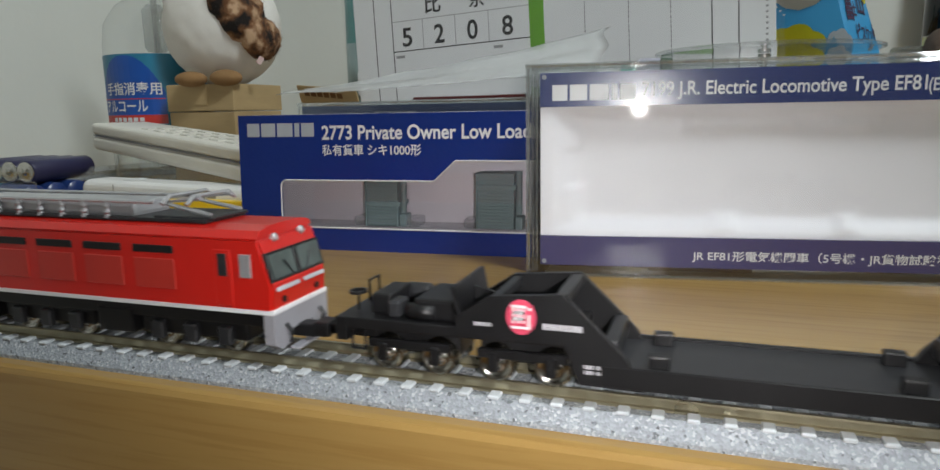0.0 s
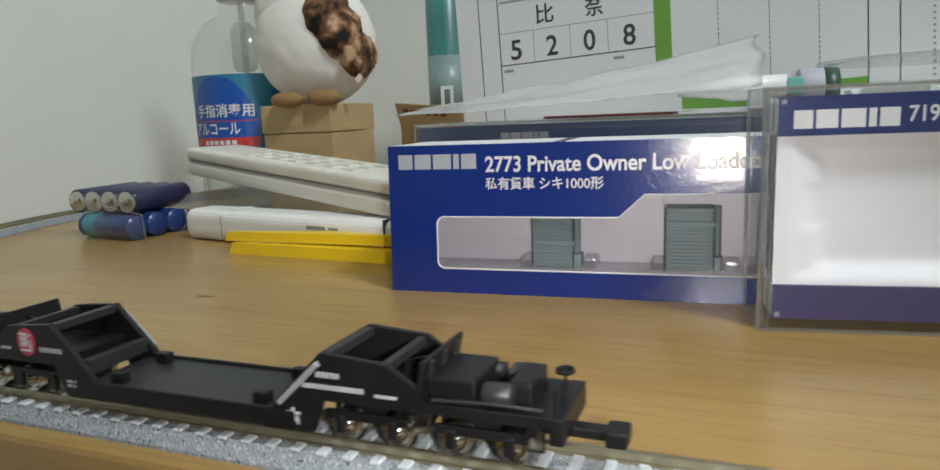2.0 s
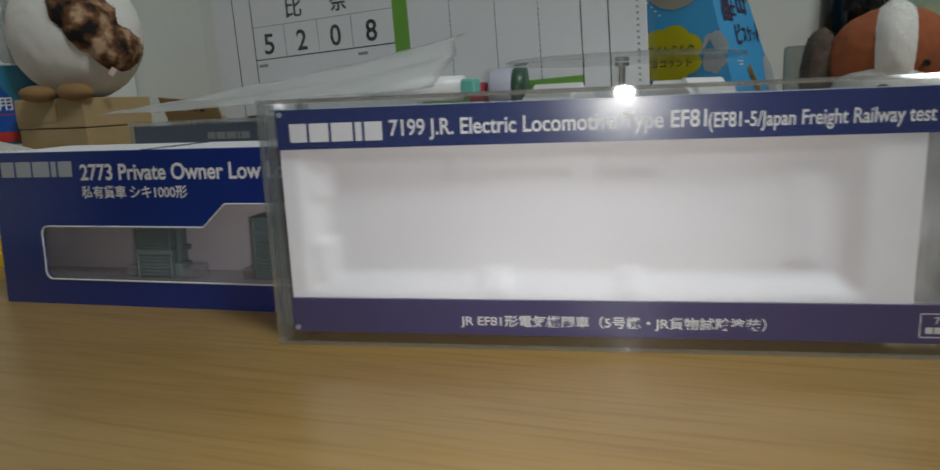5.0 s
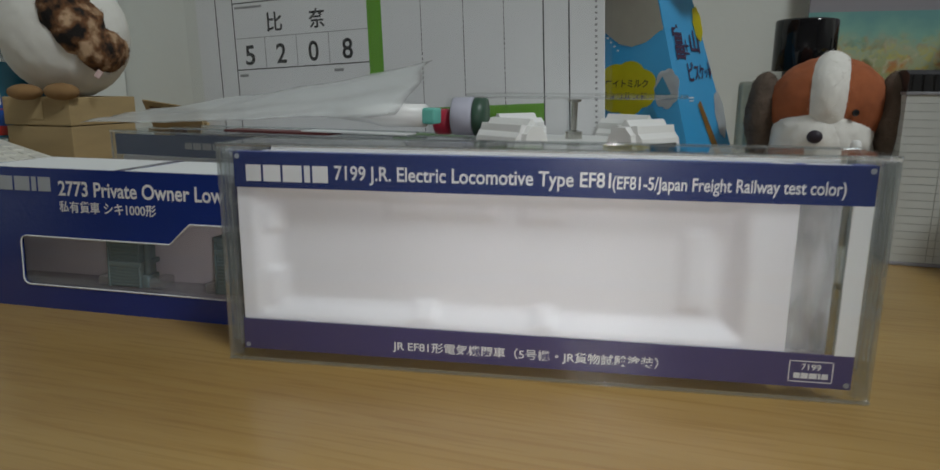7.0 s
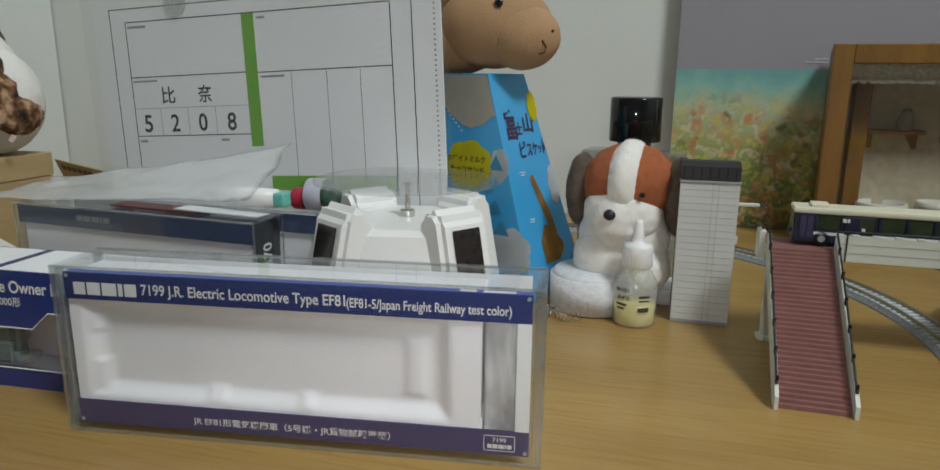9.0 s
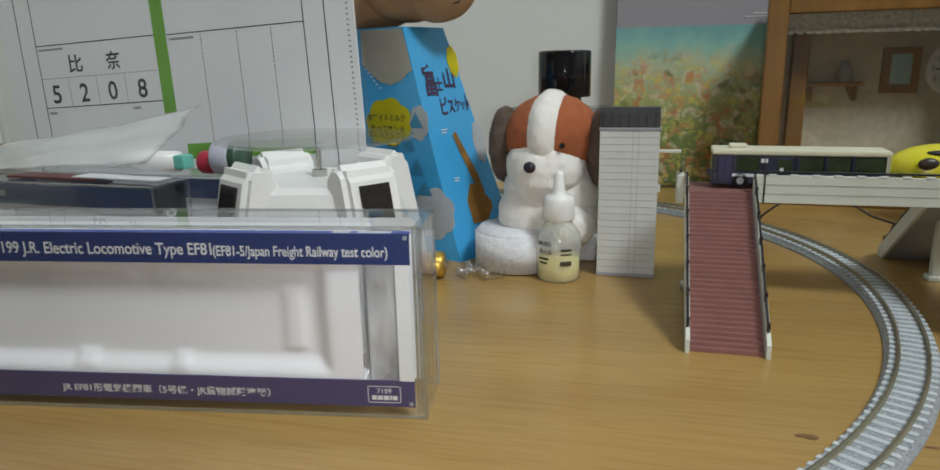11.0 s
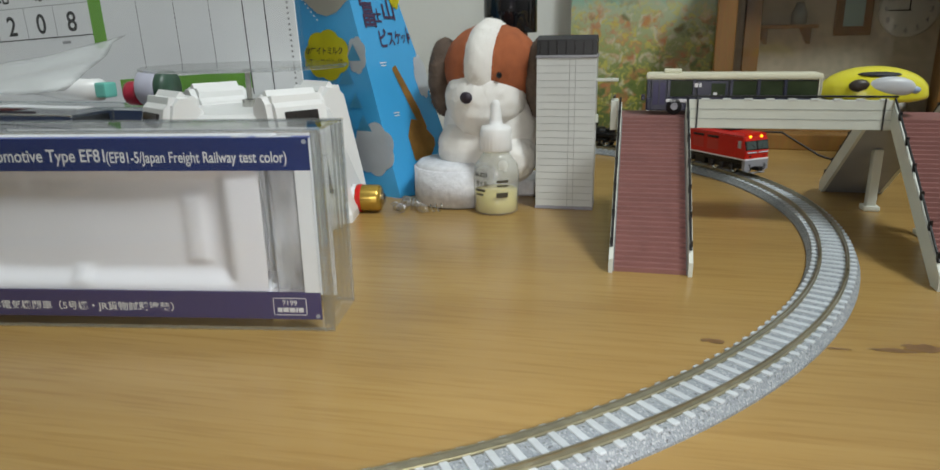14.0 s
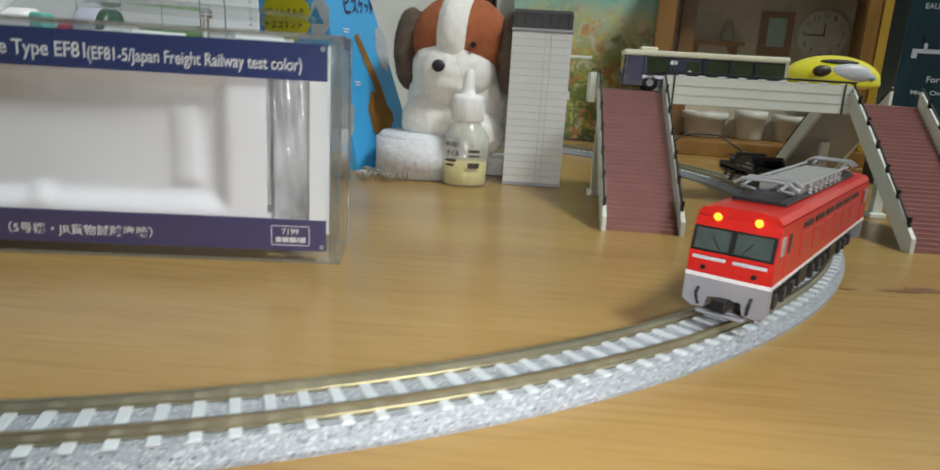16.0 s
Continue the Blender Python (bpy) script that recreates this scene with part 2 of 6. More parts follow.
PANEL = mat("pale_panel", (0.6, 0.62, 0.6), 0.5, dark=0.92, scale=60, random_amount=0.03)
CARD = mat("brown_cardboard", (0.47, 0.34, 0.17), 0.75, dark=0.82, scale=25, bump=0.2, bump_scale=150, stretch=(1, 1, 4))
YELLOW = mat("yellow_plastic", (0.84, 0.57, 0.01), 0.4, dark=0.9, scale=30)
FUR = mat("white_fur", (0.78, 0.76, 0.72), 0.95, dark=0.96, scale=120, bump=0.1, bump_scale=700)
FUR_RUST = mat("rust_fur", (0.38, 0.11, 0.04), 0.95, dark=0.75, scale=160, bump=0.2, bump_scale=700)
FUR_DARK = mat("dark_brown_fur", (0.14, 0.1, 0.075), 0.95, dark=0.55, scale=120, bump=1.0, bump_scale=500)
FUR_SPOT = mat("mottled_fur", (0.26, 0.15, 0.08), 0.95, bump=0.6, bump_scale=500)
nt = FUR_SPOT.node_tree
spots = nt.nodes.new("ShaderNodeTexNoise")
spots.inputs["Scale"].default_value, spots.inputs["Detail"].default_value = 95.0, 3.0
tc = nt.nodes.new("ShaderNodeTexCoord")
nt.links.new(tc.outputs["Object"], spots.inputs["Vector"])
ramp = nt.nodes.new("ShaderNodeValToRGB")
ramp.color_ramp.elements[0].position, ramp.color_ramp.elements[0].color = 0.40, (0.012, 0.009, 0.008, 1)
ramp.color_ramp.elements[1].position, ramp.color_ramp.elements[1].color = 0.66, (0.5, 0.33, 0.2, 1)
mid = ramp.color_ramp.elements.new(0.52)
mid.color = (0.17, 0.075, 0.03, 1)
nt.links.new(spots.outputs["Fac"], ramp.inputs[0])
nt.links.new(ramp.outputs[0], nt.nodes["Principled BSDF"].inputs["Base Color"])
FELT = mat("tan_felt", (0.43, 0.26, 0.135), 0.9, dark=0.85, scale=60, bump=0.6, bump_scale=900)
FELT2 = mat("brown_felt", (0.3, 0.17, 0.07), 0.9, dark=0.8, scale=80, bump=0.5, bump_scale=900)
EYE_BLACK = mat("glossy_black", (0.01, 0.01, 0.012), 0.08)
OAK = mat("stained_wood", (0.33, 0.16, 0.035), 0.4, dark=0.65, scale=20, stretch=(3, 3, 0.6), fine=0.3)

# ---- mesh helpers ----


def grid_verts(bm, lo, hi):
    return bmesh.ops.create_cube(bm, size=1.0, matrix=Matrix.Translation([(a + b) / 2 for a, b in zip(lo, hi)]) @ Matrix.Diagonal([b - a for a, b in zip(lo, hi)] + [1]))["verts"]


def box_bm(lo, hi, bevel=0.0, segments=2, m=None):
    bm = bmesh.new()
    grid_verts(bm, lo, hi)
    if bevel:
        bmesh.ops.bevel(bm, geom=bm.edges[:], offset=bevel, segments=segments, affect="EDGES", profile=0.6)
    if m is not None:
        bm.transform(m)
    return bm


def add_box(bm, lo, hi, m=None):
    v = grid_verts(bm, lo, hi)
    if m is not None:
        bmesh.ops.transform(bm, matrix=m, verts=v)
    return bm


def lathe_bm(profile, segments=32, m=None):
    """Turn a profile of (radius, height) round z."""
    bm = bmesh.new()
    rings = []
    for r, z in profile:
        if r < 1e-6:
            rings.append([bm.verts.new((0, 0, z))])
        else:
            rings.append([bm.verts.new((r * math.cos(2 * math.pi * i / segments), r * math.sin(2 * math.pi * i / segments), z)) for i in range(segments)])
    for a, b in zip(rings, rings[1:]):
        for i in range(segments):
            j = (i + 1) % segments
            f = [a[i % len(a)], a[j % len(a)], b[j % len(b)], b[i % len(b)]]
            f = list(dict.fromkeys(f))
            if len(f) > 2:
                bm.faces.new(f)
    for ring, flip in ((rings[0], True), (rings[-1], False)):
        if len(ring) > 2:
            bm.faces.new(ring[::-1] if flip else ring)
    if m is not None:
        bm.transform(m)
    return bm


def prism_bm(poly, depth, m=None, bevel=0.0):
    """A polygon in x, z, drawn out along +y by depth."""
    bm = bmesh.new()
    a = [bm.verts.new((x, 0, z)) for x, z in poly]
    b = [bm.verts.new((x, depth, z)) for x, z in poly]
    bm.faces.new(a)
    bm.faces.new(b[::-1])
    for i in range(len(poly)):
        j = (i + 1) % len(poly)
        bm.faces.new((a[i], b[i], b[j], a[j]))
    bmesh.ops.recalc_face_normals(bm, faces=bm.faces[:])
    if bevel:
        bmesh.ops.bevel(bm, geom=bm.edges[:], offset=bevel, segments=2, affect="EDGES")
    if m is not None:
        bm.transform(m)
    return bm


def pane_bm(a, b, c, d):
    """One clear sheet between four corners."""
    bm = bmesh.new()
    bm.faces.new([bm.verts.new(p) for p in (a, b, c, d)])
    return bm


def tube_bm(points, radius, sides=8):
    """A round bar along points."""
    bm = bmesh.new()
    pts = [Vector(p) for p in points]
    rings = []
    for i, p in enumerate(pts):
        d = (pts[min(i + 1, len(pts) - 1)] - pts[max(i - 1, 0)]).normalized()
        q = d.to_track_quat("Z", "Y")
        rings.append([bm.verts.new(p + q @ Vector((radius * math.cos(2 * math.pi * k / sides), radius * math.sin(2 * math.pi * k / sides), 0))) for k in range(sides)])
    for a, b in zip(rings, rings[1:]):
        for k in range(sides):
            bm.faces.new((a[k], a[(k + 1) % sides], b[(k + 1) % sides], b[k]))
    bm.faces.new(rings[0][::-1])
    bm.faces.new(rings[-1])
    return bm


def blob_bm(parts, detail=4, rough=0.0, freq=60.0):
    """Ellipsoids (centre, radii) grown into one soft body, with a fuzzy surface."""
    bm = bmesh.new()
    for centre, radii in parts:
        v = bmesh.ops.create_icosphere(bm, subdivisions=detail, radius=1.0, matrix=Matrix.Translation(centre) @ Matrix.Diagonal((*radii, 1)))["verts"]
        if rough:
            c = Vector(centre)
            for vert in v:
                d = (vert.co - c).normalized()
                vert.co += d * rough * (noise.noise(vert.co * freq) + 0.5 * noise.noise(vert.co * freq * 2.7))
    return bm


def part(name, bm, material, parent=None, label="", smooth=False):
    me = bpy.data.meshes.new(name)
    bm.to_mesh(me)
    bm.free()
    me.materials.append(material)
    if smooth:
        me.shade_smooth()
    ob = new(name, me)
    if parent is not None:
        ob.parent = parent
    if label:
        tagged(ob, label)
    return ob


def thing(name, m, label, category, group="", kind=""):
    ob = new(name)
    ob.empty_display_size = 0.01
    ob.matrix_basis = m
    return tagged(ob, label, category, group, kind)


def solid(name, bm, material, m, label, category, group="", kind="", smooth=False):
    ob = part(name, bm, material, None, "", smooth)
    ob.matrix_basis = m
    return tagged(ob, label, category, group, kind)


FRONT = pose(0, 0, 0, 90, 0, 0)


def lettering(body, width, height, x, z, y, material, parent, m=None, name="lettering", bold=0.016):
    """Words on a front face: x is the left end, z the base line, y how far forward; fitted to width and height."""
    cu = bpy.data.curves.new("words", "FONT")
    cu.body = body
    cu.offset = bold
    tmp = bpy.data.objects.new("words", cu)
    scene.collection.objects.link(tmp)
    bpy.context.view_layer.update()
    me = bpy.data.meshes.new_from_object(tmp.evaluated_get(bpy.context.evaluated_depsgraph_get()))
    bpy.data.objects.remove(tmp)
    bpy.data.curves.remove(cu)
    xs = [v.co.x for v in me.vertices]
    ys = [v.co.y for v in me.vertices]
    k = Matrix.Diagonal((width / (max(xs) - min(xs)), height / (max(ys) - min(ys)), 1, 1))
    me.transform(pose(x, y, z) @ FRONT @ k @ Matrix.Translation((-min(xs), -min(ys), 0)))
    if m is not None:
        me.transform(m)
    me.name = name
    me.materials.clear()
    me.materials.append(material)
    ob = new(name, me)
    ob.parent = parent
    return ob


def bars(name, rects, y, material, parent, m=None, thick=0.00006):
    """Flat printed bars, each x0, z0, x1, z1, on a front face."""
    bm = bmesh.new()
    for x0, z0, x1, z1 in rects:
        add_box(bm, (x0, y, z0), (x1, y + thick, z1))
    if m is not None:
        bm.transform(m)
    ob = part(name, bm, material, parent)
    if name in ("small_print", "perforation", "dotted_rule", "flap_print", "stencil"):
        tagged(ob, kind="stuff")
    return ob


def logo(x, z, w, h, y, material, parent, m=None):
    """A maker's mark as plain block shapes."""
    for a, b in ((0.0, 0.185), (0.215, 0.425), (0.455, 0.685), (0.715, 0.785), (0.815, 1.0)):
        bars("maker_mark", [(x + a * w, z, x + b * w, z + h)], y, material, parent, m)


# ---- room and desk ----
def structure(name, lo, hi, material, label, category, bevel=0.0):
    return tagged(part(name, box_bm(lo, hi, bevel), material), label, category, kind="structure")


DESK_FRONT, DESK_THICK = 0.1225, 0.028
WALL_LEFT, WALL_BACK = -0.505, 0.715
structure("wall_back", (-3.0, WALL_BACK, -0.72), (3.0, WALL_BACK + 0.12, 1.7), WALL, "white painted wall behind the desk", "wall")
structure("wall_left", (WALL_LEFT - 0.12, -0.2, -0.72), (WALL_LEFT, WALL_BACK - 0.002, 1.7), WALL, "white painted wall beside the desk", "wall")
ROOM = mat("room_paint", (0.5, 0.49, 0.46), 0.85, dark=0.93, scale=4)
structure("wall_right", (1.8, -2.2, -0.72), (1.9, WALL_BACK - 0.002, 1.7), ROOM, "plain wall of the room", "wall")
structure("wall_front", (-1.8, -2.3, -0.72), (1.9, -2.2, 1.7), ROOM, "plain wall of the room", "wall")
structure("wall_side", (-1.9, -2.2, -0.72), (-1.8, -0.2, 1.7), ROOM, "plain wall of the room", "wall")
structure("ceiling", (-1.9, -2.3, 1.7), (1.9, WALL_BACK + 0.12, 1.8), ROOM, "plain pale ceiling", "ceiling")
structure("floor", (-1.9, -2.3, -0.82), (1.9, WALL_BACK + 0.12, -0.72), OAK, "brown wooden floor", "floor")
desk = thing("desk", pose(0, 0, 0), "orange-brown wood veneer desk with a rounded front edge", "desk")
part("desk_top", box_bm((WALL_LEFT + 0.003, DESK_FRONT, -DESK_THICK), (1.1, WALL_BACK - 0.003, 0), 0.0015), WOOD, desk)
for x in (WALL_LEFT + 0.02, 1.02):
    part("desk_side", box_bm((x, DESK_FRONT + 0.06, -0.72), (x + 0.03, WALL_BACK - 0.02, -DESK_THICK), 0.001), WOOD, desk)
part("modesty_panel", box_bm((WALL_LEFT + 0.051, 0.4, -0.5), (1.019, 0.42, -DESK_THICK), 0.001), WOOD, desk)

# ---- the railway loop ----
Y0, XR, XL, R1, R2 = 0.1357, 0.0553, -0.19, 0.274, 0.222
RAIL_TOP = 0.0058
BACK_R, BACK_L = XR + R1 - R2, XL - R1 + R2
PIECES = [("line", XR - XL), ("arc", R1), ("arc", R2), ("line", BACK_R - BACK_L), ("arc", R2), ("arc", R1)]
LENGTHS = [v if k == "line" else v * math.pi / 2 for k, v in PIECES]
LOOP = sum(LENGTHS)


def on_loop(s):
    """Place and heading (radians) after s metres of the loop, which runs to -x along the desk's front."""
    s %= LOOP
    x, y, h = XR, Y0, math.pi
    for (kind, v), n in zip(PIECES, LENGTHS):
        d = min(s, n)
        if kind == "line":
            x, y = x + d * math.cos(h), y + d * math.sin(h)
        else:
            a = d / v
            cx, cy = x + v * math.sin(h), y - v * math.cos(h)
            h -= a
            x, y = cx - v * math.sin(h), cy + v * math.cos(h)
        s -= d
        if s <= 1e-9:
            break
    return x, y, h


def sweep_bm(profile, step=0.004):
    n = int(LOOP / step)
    bm = bmesh.new()
    rings = []
    for i in range(n):
        x, y, h = on_loop(i * LOOP / n)
        rings.append([bm.verts.new((x - o * math.sin(h), y + o * math.cos(h), z)) for o, z in profile])
    k = len(profile)
    for i in range(n):
        a, b = rings[i], rings[(i + 1) % n]
        for j in range(k):
            bm.faces.new((a[j], b[j], b[(j + 1) % k], a[(j + 1) % k]))
    bmesh.ops.recalc_face_normals(bm, faces=bm.faces[:])
    return bm


track = thing("model_track", pose(0, 0, 0), "oval of grey ballasted model railway track with pale sleepers", "model track")
part("ballast_bed", sweep_bm([(-0.0093, 0), (-0.0093, 0.0008), (-0.0074, 0.0036), (0.0074, 0.0036), (0.0093, 0.0008), (0.0093, 0)]), BALLAST, track)
for side in (-1, 1):
    c = side * 0.0048
    part("rail", sweep_bm([(c - 0.0007, 0.0037), (c - 0.0007, 0.0041), (c - 0.0003, 0.0043), (c - 0.0004, RAIL_TOP - 0.0004), (c - 0.00034, RAIL_TOP), (c + 0.00034, RAIL_TOP), (c + 0.0004, RAIL_TOP - 0.0004), (c + 0.0003, 0.0043), (c + 0.0007, 0.0041), (c + 0.0007, 0.0037)]), RAIL, track)


def sleepers():
    n = int(LOOP / 0.0053)
    first = None
    rest = bmesh.new()
    for i in range(n):
        s = i * LOOP / n
        x, y, h = on_loop(s)
        m = pose(x, y, 0, 0, 0, math.degrees(h))
        if y > 0.56:
            add_box(rest, (-0.0010, -0.0079, 0.0034), (0.0010, 0.0079, 0.0041), m)
            continue
        if first is None:
            first = part("sleeper", box_bm((-0.0010, -0.0079, 0.0034), (0.0010, 0.0079, 0.0041), 0.0002, 1), SLEEPER, track)
            ob = first
        else:
            ob = new("sleeper", first.data)
            ob.parent = track
        ob.matrix_basis = m
    tagged(part("far_sleepers", rest, SLEEPER, track), kind="stuff")


# ---- loco and wagon: x is the way they travel, z = 0 the rail top ----
def wheelset(x, r, parent):
    for y in (-0.0046, 0.0046):
        part("wheel", lathe_bm([(0.0006, -0.0009), (r + 0.0004, -0.0009), (r + 0.0004, -0.0004), (r, -0.0003), (r, 0.0008), (r - 0.0003, 0.0010), (r - 0.0007, 0.0005), (r - 0.0014, 0.0002), (0.0010, 0.0006), (0.0007, 0.0013), (0, 0.0014)], 24, pose(x, y, r, 90 if y < 0 else -90)), mat("wheel_steel", (0.62, 0.6, 0.55), 0.16, metal=1.0, dark=0.7, scale=200), parent, "shiny metal wheel", True)


def build_loco():
    lo = thing("electric_locomotive", pose(0, 0, 0), "red model electric locomotive with white stripe and grey skirts", "model train")
    L, W = 0.0575, 0.0092
    zb, zr = 0.0092, 0.0232
    prof = [(L, zb), (L + 0.0004, zb + 0.005), (L - 0.0022, zr), (-L + 0.0022, zr), (-L - 0.0004, zb + 0.005), (-L, zb)]
    body = part("body", prism_bm(prof, 2 * W, pose(0, -W, 0), 0.0005), RED, lo)
    part("roof", prism_bm([(-W, 0), (W, 0), (W - 0.0012, 0.0013), (W - 0.0045, 0.0019), (-W + 0.0045, 0.0019), (-W + 0.0012, 0.0013)], 2 * L - 0.0046, pose(L - 0.0023, 0, zr, 0, 0, 90)), RED, lo)
    part("roof_deck", box_bm((-0.042, -0.0062, zr + 0.0018), (0.042, 0.0062, zr + 0.0026), 0.0002), DARK, lo)
    part("roof_cover", box_bm((-0.024, -0.0052, zr + 0.0024), (0.024, 0.0052, zr + 0.0054), 0.0009), SILVER, lo, "silver grey equipment cover")
    for sy in (-1, 1):
        for i in range(7):
            part("insulator", lathe_bm([(0.0007, 0), (0.0005, 0.0008), (0.0008, 0.0012), (0.0005, 0.0018), (0.0007, 0.0024), (0.0004, 0.0034), (0, 0.0034)], 8, pose(-0.018 + i * 0.006, sy * 0.0058, zr + 0.0022)), SILVER, lo)
        part("busbar", tube_bm([(-0.03, sy * 0.0058, zr + 0.0056), (0.03, sy * 0.0058, zr + 0.0056)], 0.0004, 6), SILVER, lo)
        part("white_stripe", box_bm((-L - 0.0001, sy * W - 0.00012, zb), (L + 0.0001, sy * W + 0.00012, zb + 0.0008)), WINK, lo)
        for i in range(6):
            x = -0.0365 + i * 0.0125
            part("side_panel", box_bm((x, sy * W - 0.00015, 0.0128), (x + 0.0095, sy * W + 0.00018, 0.0186), 0.0001, 1), RED2, lo)
            part("louvre", box_bm((x, sy * W - 0.0002, 0.0197), (x + 0.0095, sy * W + 0.00022, 0.0212), 0.0001, 1), BLACK, lo)
        for sx in (-1, 1):
            part("cab_door", box_bm((sx * 0.0475 - 0.0019, sy * W - 0.0002, 0.0105), (sx * 0.0475 + 0.0019, sy * W + 0.00016, 0.021), 0.0001, 1), RED, lo)
            part("cab_window", box_bm((sx * 0.0475 - 0.001, sy * W - 0.0001, 0.016), (sx * 0.0475 + 0.001, sy * W + 0.0003, 0.0203), 0.0001, 1), DARK, lo)
            part("cab_window", box_bm((sx * 0.0525 - 0.0012, sy * W - 0.0001, 0.016), (sx * 0.0525 + 0.0012, sy * W + 0.0003, 0.0203), 0.0001, 1), SILVER, lo)
    amber = mat("lit_headlight", (1.0, 0.45, 0.02), 0.3, emit=2.2)
    pane = mat("cab_glass", (0.07, 0.095, 0.09), 0.12, dark=0.6, scale=150)
    for sx in (-1, 1):
        e = sx * (L + 0.0003)
        turn = pose(0, 0, 0, 0, 0, 0 if sx > 0 else 180)
        tilt = math.degrees(math.atan2(0.0024, 0.009))
        face = turn @ pose(L + 0.0003, 0, zb + 0.0052, 0, -tilt, 0)
        part("windscreen_band", box_bm((-0.0003, -W + 0.0003, 0.0007), (0.00025, W - 0.0003, 0.0063), 0.0001, 1, face), BLACK, lo)
        for y in (-0.0044, 0.0044):
            part("windscreen", box_bm((-0.0002, y - 0.0038, 0.0012), (0.00045, y + 0.0038, 0.0058), 0.0001, 1, face), pane, lo)
            part("headlight", lathe_bm([(0.0008, 0), (0.0008, 0.0008), (0.0005, 0.001), (0, 0.001)], 14, turn @ pose(L - 0.0022, y, zr - 0.0006, 0, 62)), amber if sx > 0 else SILVER, lo, "glowing amber headlight" if sx > 0 else "")
            part("front_stripe", box_bm((0, y - 0.0036, -0.0011), (0.0003, y + 0.0036, -0.0003), 0.0001, 1, face), SINK, lo)
            part("tail_light", lathe_bm([(0.0006, 0), (0.0006, 0.0005), (0, 0.0005)], 10, turn @ pose(L + 0.0001, y * 1.25, zb + 0.0023, 0, 90)), BLACK, lo)
        part("end_stripe", box_bm((L - 0.0002, -W, zb), (L + 0.0004, W, zb + 0.0009), 0.0001, 1, turn), WINK, lo)
        part("skirt", prism_bm([(-W, 0.0092), (W, 0.0092), (W, 0.0035), (W - 0.0022, 0.0022), (0.0042, 0.0026), (0.0036, 0.0052), (-0.0036, 0.0052), (-0.0042, 0.0026), (-W + 0.0022, 0.0022), (-W, 0.0035)], 0.0022, turn @ pose(L + 0.0003, 0, 0, 0, 0, 90)), GREY, lo, "grey front skirt with coupler opening")
        part("coupler", box_bm((L - 0.003, -0.0017, 0.003), (L + 0.004, 0.0017, 0.0055), 0.0004, 2, turn), BLACK, lo)
        part("step_plate", box_bm((L + 0.0004, -0.0052, 0.0016), (L + 0.0026, 0.0052, 0.0022), 0.0002, 1, turn), GREY, lo)
        for y in (-0.0058, 0.0058):
            part("end_hose", tube_bm([tuple(turn @ Vector(p)) for p in ((L + 0.0006, y, 0.0068), (L + 0.0016, y, 0.0056), (L + 0.0012, y * 0.92, 0.0032))], 0.0004, 6), DARK, lo)
            part("wiper", tube_bm([tuple(face @ Vector(p)) for p in ((0.0006, y * 0.4, 0.0013), (0.0007, y * 0.75, 0.0042))], 0.00016, 5), BLACK, lo)
        part("window_post", box_bm((-0.0002, -0.0005, 0.0008), (0.0006, 0.0005, 0.0062), 0.0001, 1, face), BLACK, lo)
        panto = part("pantograph", box_bm((-0.007, -0.0055, 0.0024), (0.007, 0.0055, 0.003), 0.0002, 1, pose(sx * 0.036, 0, zr)), DARK, lo)
        for y in (-0.0045, 0.0045):
            part("panto_arm", tube_bm([(sx * 0.036 - 0.006, y, zr + 0.0032), (sx * 0.036 + 0.006, y * 0.9, zr + 0.0054), (sx * 0.036 - 0.004, y, zr + 0.0064)], 0.0005, 6), SILVER, panto)
        for x in (-0.0028, 0.0028):
            part("panto_shoe", tube_bm([(sx * 0.036 + x, -0.0068, zr + 0.0054), (sx * 0.036 + x, -0.0052, zr + 0.0068), (sx * 0.036 + x, 0.0052, zr + 0.0068), (sx * 0.036 + x, 0.0072, zr + 0.0054)], 0.00045, 6), SILVER, panto)
    part("underframe", box_bm((-0.056, -0.0075, 0.0062), (0.056, 0.0075, 0.0094), 0.0003), BLACK, lo)
    for bx in (-0.0375, 0, 0.0375):
        bogie = part("bogie", box_bm((bx - 0.0125, -0.0068, 0.0028), (bx + 0.0125, 0.0068, 0.0062), 0.0005), BLACK, lo, "black bogie frame")
        for y in (-0.0073, 0.0073):
            for dx in (-0.008, 0, 0.008):
                part("axle_box", box_bm((bx + dx - 0.0015, y - 0.0008, 0.002), (bx + dx + 0.0015, y + 0.0008, 0.0056), 0.0003, 1), DARK, bogie)
        wheelset(bx - 0.008, 0.003, bogie)
        wheelset(bx + 0.008, 0.003, bogie)
    for x in (-0.019, 0.019):
        part("underfloor_box", box_bm((x - 0.0045, -0.0078, 0.0025), (x + 0.0045, 0.0078, 0.0075), 0.0004), BLACK, lo)
    return lo


JOINT, SHORT = 0.0246, 0.84
STENCIL = mat("grey_white_stencil", (0.5, 0.5, 0.53), 0.5)


def squeeze(u):
    """Shorten an end unit along its length."""
    for o in (u, *u.children):
        o.data.transform(Matrix.Diagonal((SHORT if o.name.split(".")[0] != "wheel" else 1, 1, 1, 1)))
        if o.name.startswith("wheel"):
            c = sum((v.co.x for v in o.data.vertices)) / len(o.data.vertices)
            o.data.transform(Matrix.Translation((c * (SHORT - 1), 0, 0)))


